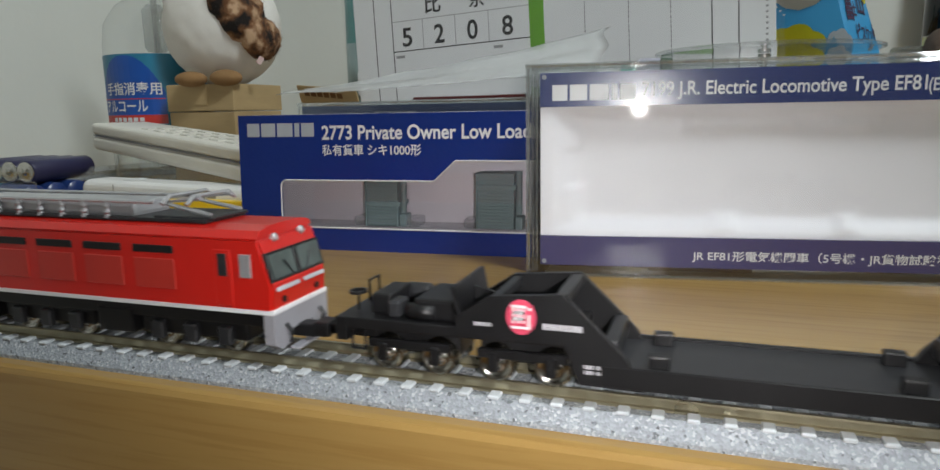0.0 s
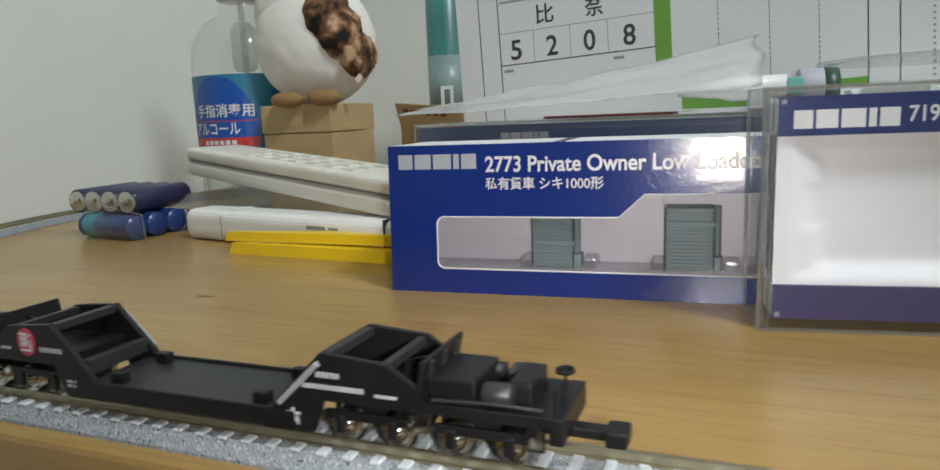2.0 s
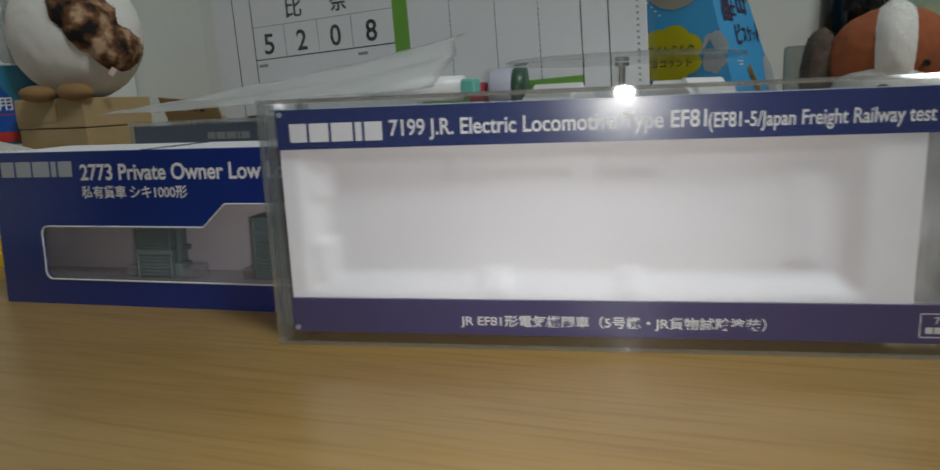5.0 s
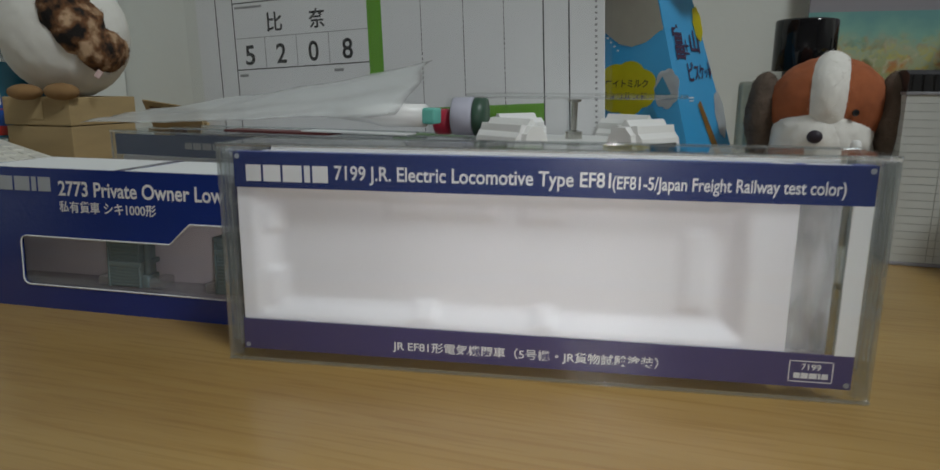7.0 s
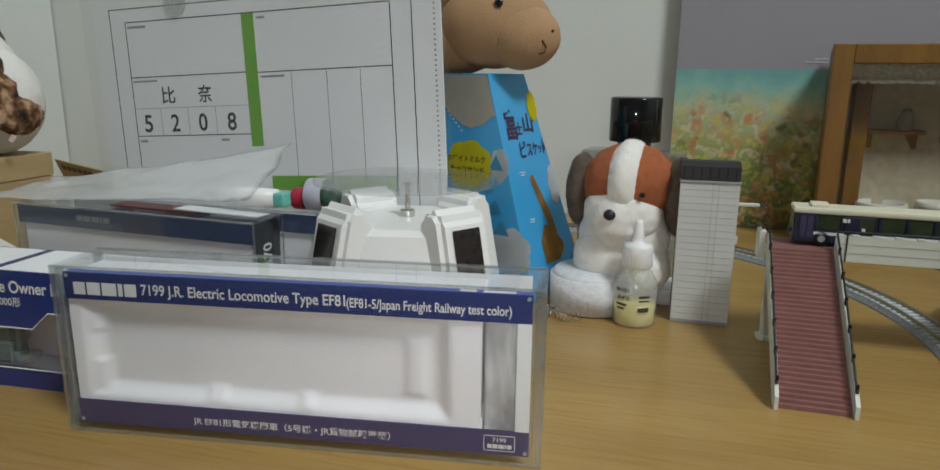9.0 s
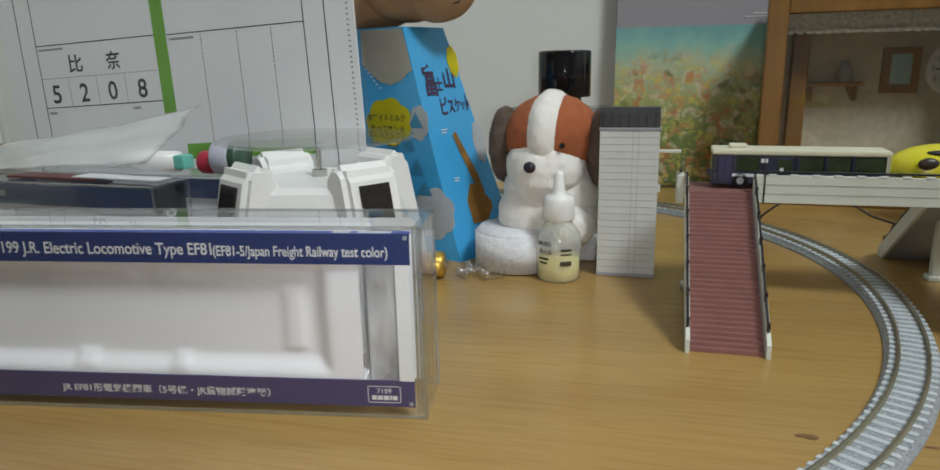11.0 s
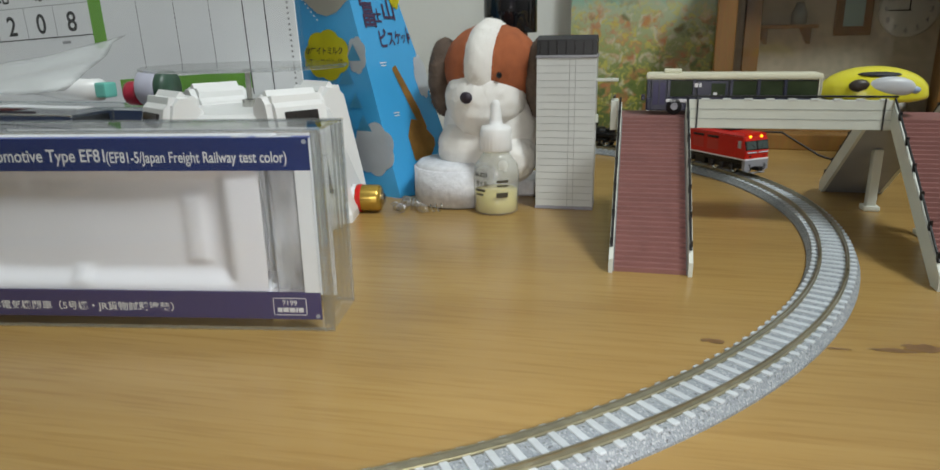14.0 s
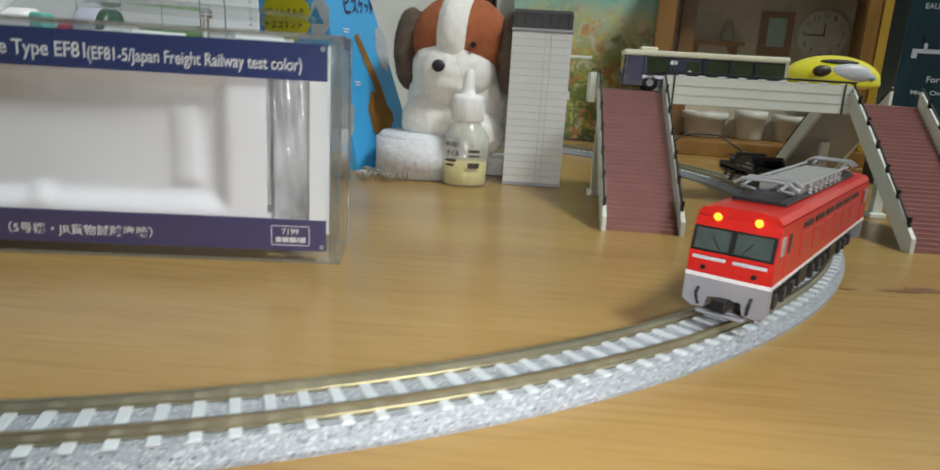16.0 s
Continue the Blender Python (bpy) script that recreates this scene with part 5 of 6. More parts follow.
def build_remote():
    a, b_ = Vector((-0.344, 0.391, 0.0400)), Vector((-0.155, 0.314, 0.0260))
    d = b_ - a
    yaw = math.degrees(math.atan2(d.y, d.x))
    pitch = -math.degrees(math.asin(d.z / d.length))
    r = thing("remote_control", pose(*a) @ pose(0, 0, 0, 0, 0, yaw) @ pose(0, 0, 0, 0, pitch, 0), "off-white remote control lying tilted on the clutter", "remote control")
    L = d.length
    IVORY = mat("ivory_plastic", (0.76, 0.74, 0.67), 0.45, dark=0.93, scale=30)
    part("lower_shell", box_bm((-0.002, -0.0185, -0.01), (L, 0.0185, -0.0006), 0.0042, 5), IVORY, r)
    part("upper_shell", box_bm((-0.002, -0.0185, -0.0001), (L, 0.0185, 0.0075), 0.0036, 5), IVORY, r)
    part("seam", box_bm((0.0004, -0.0181, -0.0007), (L - 0.0024, 0.0181, 0.0), 0), GREYINK, r)
    for i in range(7):
        for j in range(3):
            part("button", box_bm((0.058 + i * 0.016, -0.0125 + j * 0.0095, 0.0072), (0.067 + i * 0.016, -0.0065 + j * 0.0095, 0.0082), 0.0004), mat("pale_button", (0.72, 0.7, 0.64), 0.5), r)
    p = thing("white_pen_case", pose(-0.309, 0.322, 0, 0, 0, -11), "long white rounded plastic case lying on the desk", "case")
    bm = box_bm((0, 0, 0), (0.155, 0.022, 0.0165), 0.0065, 6)
    part("shell", bm, WHITE, p)
    part("cap_seam", box_bm((0.032, -0.0002, 0.003), (0.0325, 0.0, 0.0145)), GREYINK, p)
    part("thumb_notch", lathe_bm([(0.0062, 0), (0.0062, 0.0003), (0, 0.0003)], 24, pose(0.036, 0.011, 0.0166)), PAPER, p)
    bars("small_print", [(0.094, 0.0105, 0.106, 0.0122), (0.108, 0.0107, 0.114, 0.0119)], -0.0001, GREYINK, p)
    part("end_ring", box_bm((0.141, -0.0005, -0.0), (0.1416, 0.0225, 0.017)), DARK, p)
    c = thing("clear_plastic_tray", pose(-0.345, 0.345, 0, 0, 0, -14), "clear plastic blister tray under the clutter", "tray")
    for lo, hi in (((0, 0, 0), (0.16, 0.05, 0.0008)), ((0, 0, 0.0008), (0.0008, 0.05, 0.02)), ((0, 0.049, 0.0008), (0.16, 0.05, 0.026))):
        part("tray_wall", box_bm(lo, hi), FILM, c).visible_shadow = False
    for i in range(5):
        part("coin_cell", lathe_bm([(0.0055, 0), (0.006, 0.0005), (0.006, 0.003), (0.0055, 0.0035), (0, 0.0035)], 20, pose(0.01 + i * 0.013, 0.008, 0.0065, 80)), STEEL, c, "small silver cell")


def battery_bm():
    return [(0.0066, -0.046), (0.0068, -0.0455), (0.0068, -0.0008), (0.0062, 0.0), (0.0, 0.0)]


def build_batteries():
    g = "batteries in the pack"
    dark = mat("dark_violet_wrap", (0.03, 0.03, 0.085), 0.3, dark=0.7, scale=60)
    bluew = mat("violet_blue_wrap", (0.02, 0.05, 0.2), 0.3, dark=0.7, scale=60)
    for i in range(4):
        m = pose(-0.383 + i * 0.0133, 0.3195 - i * 0.0006, 0.0205, 90, 0, 6)
        b = thing("battery", m, "dark violet round battery with a silver end", "battery", g)
        part("can", lathe_bm(battery_bm(), 24), dark, b, "", True)
        part("end_cap", lathe_bm([(0.0058, 0), (0.0058, 0.0003), (0.0052, 0.0004), (0.0035, 0.0003), (0.003, 0.0005), (0.0012, 0.0005), (0.0012, 0.001), (0, 0.001)], 24), STEEL, b, "silver metal end", True)
    for j in range(3):
        m = pose(-0.379, 0.3215 + j * 0.0142, 0.0069, 0, -90, -9)
        b = thing("battery", m, "dark blue battery with a turquoise band lying on its side", "battery", g)
        part("can", lathe_bm(battery_bm(), 24), bluew, b, "", True)
        part("wrap_band", lathe_bm([(0.00685, -0.016), (0.00688, -0.0155), (0.00688, -0.005), (0.00685, -0.0045)], 24), mat("cyan_band", (0.03, 0.3, 0.42), 0.3), b, "", True)
        part("end_cap", lathe_bm([(0.006, 0), (0.006, 0.0004), (0.002, 0.0004), (0.002, 0.001), (0, 0.001)], 20), STEEL, b)


def build_blister():
    k = thing("battery_blister", pose(-0.353, 0.2985, 0, 0, 0, -6), "torn clear plastic blister round the batteries", "packaging")
    for nm, q in (("blister_front", ((0, 0, 0), (0.042, 0.004, 0), (0.042, 0.003, 0.017), (0.0, 0.0, 0.0235))), ("blister_side", ((0.0, 0, 0), (0.0, 0, 0.0235), (-0.004, 0.04, 0.0275), (-0.004, 0.04, 0)))):
        part(nm, pane_bm(*q), CLEAR, k, "clear blister wall").visible_shadow = False
    part("blister_rim", tube_bm([(0, 0, 0.0235), (0.042, 0.003, 0.017), (0.042, 0.004, 0.0005)], 0.0003, 6), CLEAREDGE, k).visible_shadow = False


def build_yellow():
    # two flat tapered strips stand for the yellow plastic folder
    y = thing("yellow_chopsticks", pose(-0.2555, 0.2925, 0, 0, 0, -3), "flat tapered yellow plastic folder strips", "folder")
    part("strip", frustum_bm([(0.002, 0), (0.125, -0.004), (0.125, 0.012), (0.004, 0.003)], [(0.004, 0.0005), (0.125, -0.0035), (0.125, 0.0115), (0.005, 0.0025)], 0.0052), YELLOW, y)
    part("strip", frustum_bm([(0, 0.003), (0.125, 0.004), (0.125, 0.02), (0.002, 0.006)], [(0.002, 0.0035), (0.125, 0.0045), (0.125, 0.0195), (0.003, 0.0055)], 0.0045), YELLOW, y).matrix_basis = pose(-0.003, 0, 0.0053, 0, -0.6, 0)


def build_top_clutter():
    # frosted bag draped over the stored cases
    rnd = random.Random(2)
    bm = bmesh.new()
    nx, ny = 34, 14
    rows = []
    for i in range(nx):
        row = []
        for j in range(ny):
            u, v = i / (nx - 1), j / (ny - 1)
            x = -0.185 + 0.165 * u + 0.006 * noise.noise((u * 3, v * 3, 1))
            yv = 0.338 + 0.05 * v + 0.01 * u
            z = 0.0605 + 0.006 * v + 0.026 * u ** 1.3 * (0.25 + 0.75 * v) + 0.0018 * noise.noise((u * 5, v * 3, 3)) + 0.0005 * noise.noise((u * 26, v * 12, 5))
            row.append(bm.verts.new((x, yv, max(0.0575, z))))
        rows.append(row)
    for a, b in zip(rows, rows[1:]):
        for j in range(ny - 1):
            bm.faces.new((a[j], b[j], b[j + 1], a[j + 1]))
    bmesh.ops.solidify(bm, geom=bm.faces[:], thickness=0.0002)
    bag = solid("plastic_bag", bm, BAG, pose(0, 0, 0), "crumpled frosted clear plastic bag lying on the cases", "bag", smooth=True)
    bag.visible_shadow = False
    solid("maroon_booklet", box_bm((0, 0, 0), (0.06, 0.013, 0.0012), 0.0003, 1), mat("maroon_cover", (0.12, 0.02, 0.02), 0.4), pose(-0.115, 0.356, 0.0568, 0, 0, -5), "thin maroon booklet lying on the case", "booklet")
    solid("white_leaflet", box_bm((0, 0, 0), (0.055, 0.011, 0.0006)), PAPER, pose(-0.07, 0.353, 0.0582, 0, 0, -6), "white folded leaflet lying on the case", "leaflet")
    g = thing("glue_pen", pose(-0.054, 0.362, 0.0665, 0, 90, -4), "white glue pen with a mint green cap", "pen")
    part("barrel", lathe_bm([(0.0022, 0), (0.004, 0.018), (0.0052, 0.022), (0.0052, 0.044), (0, 0.044)], 24), WHITE, g, "", True)
    part("cap", box_bm((-0.0036, -0.0040, 0.0441), (0.0036, 0.0040, 0.0505), 0.0012), mat("mint_plastic", (0.16, 0.55, 0.47), 0.4), g, "mint green cap")
    solid("red_tape_roll", lathe_bm([(0.0058, 0), (0.0062, 0.001), (0.0062, 0.006), (0.0058, 0.007), (0, 0.007)], 28, pose(0, 0, 0, 0, 90)), mat("crimson_plastic", (0.42, 0.02, 0.05), 0.35), pose(-0.0135, 0.384, 0.0627), "small crimson plastic roll on the cases", "roll", smooth=True)
    t = thing("label_roll", pose(-0.0045, 0.3835, 0.0655, 0, 90, 4), "small pale label roll with printed bars", "roll")
    part("roll", lathe_bm([(0.0085, 0), (0.009, 0.0008), (0.009, 0.0095), (0.0085, 0.0102), (0, 0.0102)], 28), mat("lilac_paper", (0.5, 0.5, 0.6), 0.5), t, "", True)
    part("dark_end", lathe_bm([(0.0088, 0.0104), (0.0092, 0.011), (0.0088, 0.016), (0, 0.016)], 28), mat("dark_green_plastic", (0.04, 0.09, 0.06), 0.4), t, "dark green end", True)
    teal = thing("teal_tube", pose(-0.271, 0.61, 0), "upright teal and white plastic tube with bold print", "tube")
    part("tube", lathe_bm([(0.0165, 0), (0.017, 0.002), (0.017, 0.16), (0.012, 0.168), (0, 0.168)], 28), mat("teal_plastic", (0.06, 0.26, 0.26), 0.3, dark=0.6, scale=30), teal, "", True)
    part("print_band", lathe_bm([(0.0171, 0.062), (0.0172, 0.062), (0.0172, 0.112), (0.0171, 0.112)], 28), mat("pale_teal", (0.3, 0.42, 0.42), 0.35, dark=0.5, scale=25), teal, "", True)
    bars("print_mark", [(-0.004, 0.066, -0.001, 0.086), (0.004, 0.066, 0.007, 0.086), (-0.001, 0.083, 0.004, 0.086), (-0.001, 0.066, 0.004, 0.069)], -0.0178, WINK, teal, pose(0, 0, 0, 0, 0, 14))


# ---- dog, bottles, small things at the back ----
def pile(ob, count, length):
    """Short plush hair on a mesh: thin tapered blades, joined into one part."""
    rnd = random.Random(len(ob.data.polygons) + count)
    polys = ob.data.polygons
    picks = rnd.choices(range(len(polys)), [p.area for p in polys], k=count)
    verts, faces = [], []
    for k in picks:
        p = polys[k]
        n = p.normal
        jit = Vector((rnd.uniform(-1, 1), rnd.uniform(-1, 1), rnd.uniform(-1.2, 0.6))) * 0.65
        up = (n + jit).normalized() * length * rnd.uniform(0.6, 1.2)
        side = up.cross(Vector((rnd.uniform(-1, 1), rnd.uniform(-1, 1), rnd.uniform(-1, 1)))).normalized() * length * 0.13
        c = p.center + side * rnd.uniform(-3, 3) - n * 0.0002
        i = len(verts)
        verts += [c - side, c + side, c + up]
        faces.append((i, i + 1, i + 2))
    me = bpy.data.meshes.new("pile")
    me.from_pydata([tuple(v) for v in verts], [], faces)
    me.materials.append(ob.data.materials[0])
    h = new("pile", me)
    h.parent = ob
    tagged(h, kind="stuff")


def build_dog():
    d = solid("plush_dog", blob_bm([((-0.002, 0.002, 0.040), (0.0262, 0.023, 0.0335)), ((-0.009, -0.007, 0.029), (0.0195, 0.0185, 0.018)), ((0.013, -0.004, 0.024), (0.014, 0.0165, 0.0145)), ((-0.001, -0.006, 0.056), (0.0225, 0.0215, 0.02))], 5, 0.0007, 220), FUR, pose(0.168, 0.4425, 0, 0, 0, -12), "white and rust plush puppy with brown ears", "plush toy", smooth=True)
    part("head", blob_bm([((0, 0, 0.0715), (0.0265, 0.024, 0.0235))], 5, 0.0006, 220), FUR_RUST, d, "rust-brown plush head", True)
    part("blaze", blob_bm([((0.001, -0.003, 0.0728), (0.0128, 0.0247, 0.0245)), ((-0.002, -0.0135, 0.0535), (0.0155, 0.0160, 0.0185))], 5, 0.0006, 220), FUR, d, "white blaze and muzzle", True)
    for sx in (-1, 1):
        part("ear", blob_bm([((sx * 0.0285, 0.001, 0.066), (0.0085, 0.014, 0.022))], 4, 0.001, 200), FUR_DARK, d, "dark brown drooping ear", True)
    part("nose", blob_bm([((-0.0025, -0.0296, 0.0580), (0.0034, 0.0024, 0.0031))], 3), mat("nose_thread", (0.02, 0.012, 0.025), 0.5), d, "black nose", True)
    part("eye", blob_bm([((0.0128, -0.0222, 0.0690), (0.0016, 0.0014, 0.0016))], 3), EYE_BLACK, d, "black bead eye", True)
    for o in (d, *d.children):
        if o.name.split(".")[0] in ("plush_dog", "head", "blaze", "ear"):
            pile(o, 7000 if o is d or o.name.startswith("blaze") else 4000, 0.0008 if o.name.startswith("head") else 0.0011)
    foam = mat("foam_sheet", (0.72, 0.73, 0.76), 0.6, dark=0.8, scale=300, bump=0.8, bump_scale=500)
    f = thing("foam_roll", pose(0.1505, 0.431, 0, 0, 0, 0) @ Matrix.Scale(1.03, 4), "roll of white packing foam under the plush puppy", "foam")
    part("roll", lathe_bm([(0.021, 0), (0.0225, 0.002), (0.023, 0.011), (0.0225, 0.0205), (0.0205, 0.0225), (0, 0.0225)], 36), foam, f, "", True)
    part("outer_lap", lathe_bm([(0.0232, 0.001), (0.0236, 0.001), (0.0236, 0.0195), (0.0232, 0.0195)], 36), foam, f, "", True)
    sup = solid("folded_cloth", box_bm((-0.02, -0.012, 0), (0.022, 0.02, 0.0095), 0.003, 3), foam, pose(0.184, 0.4545, 0), "folded white foam pad beneath the puppy", "pad")


def build_perfume():
    p = thing("perfume_bottle", pose(0.1665, 0.5185, 0, 0, 0, -10), "square glass perfume bottle with a black cap", "bottle")
    part("glass_body", box_bm((-0.0335, -0.013, 0), (0.0335, 0.013, 0.0835), 0.003, 3), clear("perfume_glass", (0.72, 0.76, 0.72), 0.16, 0.03, 0.12), p, "clear glass body").visible_shadow = False
    part("liquid", box_bm((-0.029, -0.0095, 0.008), (0.029, 0.0095, 0.055), 0.002), clear("pale_liquid", (0.8, 0.84, 0.78), 0.05, 0.05, 0.05), p).visible_shadow = False
    part("collar", lathe_bm([(0.011, 0.0836), (0.011, 0.0895), (0, 0.0895)], 28), BLACK, p)
    part("cap", lathe_bm([(0.0165, 0.0895), (0.017, 0.09), (0.017, 0.1175), (0.0165, 0.1183), (0.015, 0.1187), (0, 0.1187)], 40), EYE_BLACK, p, "glossy black cap", True)


def build_dropper():
    d = thing("oil_dropper_bottle", pose(0.1757, 0.409, 0) @ Matrix.Diagonal((1, 1, 1.05, 1)), "small clear dropper bottle with yellow oil and white cap", "bottle")
    part("bottle", lathe_bm([(0.0105, 0), (0.0115, 0.0008), (0.0118, 0.018), (0.0112, 0.0235), (0.0075, 0.0285), (0.0065, 0.0305), (0.0065, 0.033), (0, 0.033)], 32), clear("cloudy_bottle", (0.93, 0.94, 0.91), 0.06, 0.12, 0.28), d, "cloudy clear bottle", True).visible_shadow = False
    part("oil", lathe_bm([(0.0103, 0.0008), (0.0108, 0.0015), (0.0108, 0.0115), (0, 0.0115)], 32), mat("yellow_oil", (0.62, 0.54, 0.2), 0.2, dark=0.9, scale=60), d, "pale yellow oil", True)
    part("cap", lathe_bm([(0.0078, 0.0305), (0.0082, 0.031), (0.0080, 0.0405), (0.0072, 0.0425), (0.0035, 0.0432), (0.0032, 0.0455), (0.0022, 0.053), (0.0014, 0.0545), (0, 0.0545)], 32), WHITE, d, "white nozzle cap", True)
    for i in range(24):
        a = i * 15
        part("cap_ridge", box_bm((0.0079, -0.0003, 0.0315), (0.00825, 0.0003, 0.0385), 0, 1, pose(0, 0, 0, 0, 0, a)), WHITE, d)
    for body, w, h, x, z in (("84-021", 0.008, 0.0022, -0.0085, 0.0190), ("オイル", 0.0078, 0.0024, -0.0075, 0.0148)):
        ob = lettering(body, w, h, x, z, 0, INK, d)
        for v in ob.data.vertices:
            a = v.co.x / 0.0119 - math.pi / 2 - 0.2
            v.co = (0.0119 * math.cos(a), 0.0119 * math.sin(a), v.co.z)
    for x0, z0, w, h in ((-0.0080, 0.0118, 0.0065, 0.0012), (-0.0075, 0.0098, 0.0050, 0.0010), (0.0045, 0.0092, 0.0062, 0.0024), (0.0048, 0.0165, 0.006, 0.0012), (0.0048, 0.0145, 0.006, 0.0008)):
        bm = bmesh.new()
        vs = [[], []]
        for k in range(5):
            a = (x0 + w * k / 4) / 0.0119 - math.pi / 2 - 0.2
            for r, z in ((0, z0), (1, z0 + h)):
                vs[r].append(bm.verts.new((0.0119 * math.cos(a), 0.0119 * math.sin(a), z)))
        for k in range(4):
            bm.faces.new((vs[0][k], vs[0][k + 1], vs[1][k + 1], vs[1][k]))
        part("label_block", bm, mat("brown_black_ink", (0.06, 0.05, 0.03), 0.6), d)


def build_small_metal():
    b = thing("gold_battery", pose(0.1165, 0.399, 0.0073, 0, 90, 7), "gold and black AA battery lying behind the case", "battery")
    part("can", lathe_bm([(0.0068, -0.0495), (0.0071, -0.049), (0.0071, -0.002), (0.0064, -0.0006), (0.005, 0), (0, 0)], 28), mat("gold_wrap", (0.55, 0.36, 0.07), 0.25, metal=0.7, dark=0.85, scale=50), b, "", True)
    part("black_band", lathe_bm([(0.0072, -0.049), (0.00725, -0.049), (0.00725, -0.014), (0.0072, -0.014)], 28), BLACK, b, "", True)
    part("red_band", lathe_bm([(0.0073, -0.013), (0.00735, -0.0128), (0.00735, -0.0105), (0.0073, -0.0103)], 28), RED, b, "", True)
    part("white_band", lathe_bm([(0.0073, -0.0155), (0.00735, -0.0153), (0.00735, -0.0135), (0.0073, -0.0133)], 28), WINK, b, "", True)
    part("terminal", lathe_bm([(0.0027, 0), (0.0027, 0.0013), (0, 0.0013)], 16), STEEL, b)
    rnd = random.Random(8)
    for k in range(7):
        x, y = 0.121 + rnd.uniform(0, 0.024), 0.397 + rnd.uniform(0, 0.014)
        pts = []
        for i in range(25):
            a = i * 0.9
            pts.append((0.0022 * math.cos(a), -0.004 + i * 0.0004, 0.0026 + 0.0022 * math.sin(a)))
        bm = tube_bm(pts, 0.00028, 6)
        solid("coil_spring", bm, STEEL, pose(x, y, 0.0002, 0, 0, rnd.uniform(0, 180)), "tiny loose metal coil spring", "spring", "loose springs", smooth=True)


# ---- station tower and footbridge ----
def build_tower():
    t = thing("lift_tower", pose(0.1953, 0.4175, 0, 0, 0, 0), "pale grey model lift tower with panel joints and dark roof", "model building")
    W, D, H = 0.0295, 0.022, 0.0772
    part("core", box_bm((0.0003, 0.0003, 0.001), (W - 0.0003, D - 0.0003, H)), mat("joint_grey", (0.4, 0.42, 0.4), 0.6), t)
    part("plinth", box_bm((-0.0004, -0.0004, 0), (W + 0.0004, D + 0.0004, 0.0015), 0.0002, 1), mat("lilac_grey", (0.36, 0.36, 0.42), 0.5), t)
    n = 21
    h = (H - 0.0016) / n
    cols = [(0.0, 0.0163), (0.01655, 0.0192), (0.01945, W)]
    for i in range(n):
        z = 0.0016 + i * h
        for a, b in cols:
            part("wall_panel", box_bm((a, -0.0001, z + 0.00012), (b, 0.0003, z + h - 0.00012)), PANEL, t)
        part("wall_panel", box_bm((W - 0.0003, 0, z + 0.00012), (W + 0.0001, D, z + h - 0.00012)), PANEL, t)
        part("wall_panel", box_bm((-0.0001, 0, z + 0.00012), (0.0003, D, z + h - 0.00012)), PANEL, t)
    part("eave", box_bm((-0.0006, -0.0006, H), (W + 0.0006, D + 0.0006, H + 0.0014), 0.0002, 1), GREY, t)
    roof = part("roof", prism_bm([(0, 0), (D * 0.5, 0.0022), (D, 0), (D, 0.0075), (D * 0.7, 0.0095), (D * 0.3, 0.0095), (0, 0.0075)], W, pose(W, 0, H + 0.0014, 0, 0, 90)), DARK, t, "dark grey ribbed roof")
    for i in range(7):
        part("roof_rib", box_bm((0.001 + i * 0.0043, -0.0003, H + 0.0014), (0.0018 + i * 0.0043, D * 0.4, H + 0.0088), 0.0001, 1), BLACK, roof)
    part("bracket", box_bm((W, 0.004, 0.0655), (W + 0.011, 0.007, 0.067), 0.0002, 1), CREAM, t)
    part("bracket", box_bm((W, 0.004, 0.045), (W + 0.0015, 0.007, 0.049), 0.0002, 1), CREAM, t)


def stair_flight(parent, m, run, rise, width):
    """A flight that climbs along +y from z=0 to rise, with side walls, steps and a dark handrail."""
    n = 34
    slope = part("stair_slab", prism_bm([(0, 0), (run, rise), (run, rise - 0.0022), (0.0035, 0)], width, m @ pose(width, 0, 0, 0, 0, 90)), mat("underside_grey", (0.3, 0.31, 0.32), 0.6), parent, "grey stair underside")
    for i in range(n):
        y0, z0 = run * i / n, rise * i / n
        part("step", box_bm((0.0005, y0, z0 - 0.0004), (width - 0.0005, y0 + run / n + 0.0004, z0 + rise / n + 0.0003), 0, 1, m), STEP, slope)
    for x, o in ((-0.0016, 1), (width, -1)):
        wall = part("stair_wall", prism_bm([(-0.002, 0), (0.004, 0), (run, rise - 0.0025), (run, rise + 0.007), (0.0, 0.007), (-0.002, 0.0055)], 0.0016, m @ pose(x + 0.0016, 0, 0, 0, 0, 90)), CREAM, parent, "cream stair side wall")
        bm = tube_bm([(x + 0.0008, 0.002, 0.0095), (x + 0.0008, run * 0.5, rise * 0.5 + 0.0092), (x + 0.0008, run, rise + 0.0088)], 0.0005, 6)
        bm.transform(m)
        part("handrail", bm, BLACK, wall, "dark handrail")
        for k in range(6):
            f = (k + 0.3) / 6
            bm = box_bm((x + 0.0002, run * f - 0.0006, rise * f + 0.005), (x + 0.0014, run * f + 0.0006, rise * f + 0.0102))
            bm.transform(m)
            part("rail_post", bm, BLACK, wall)


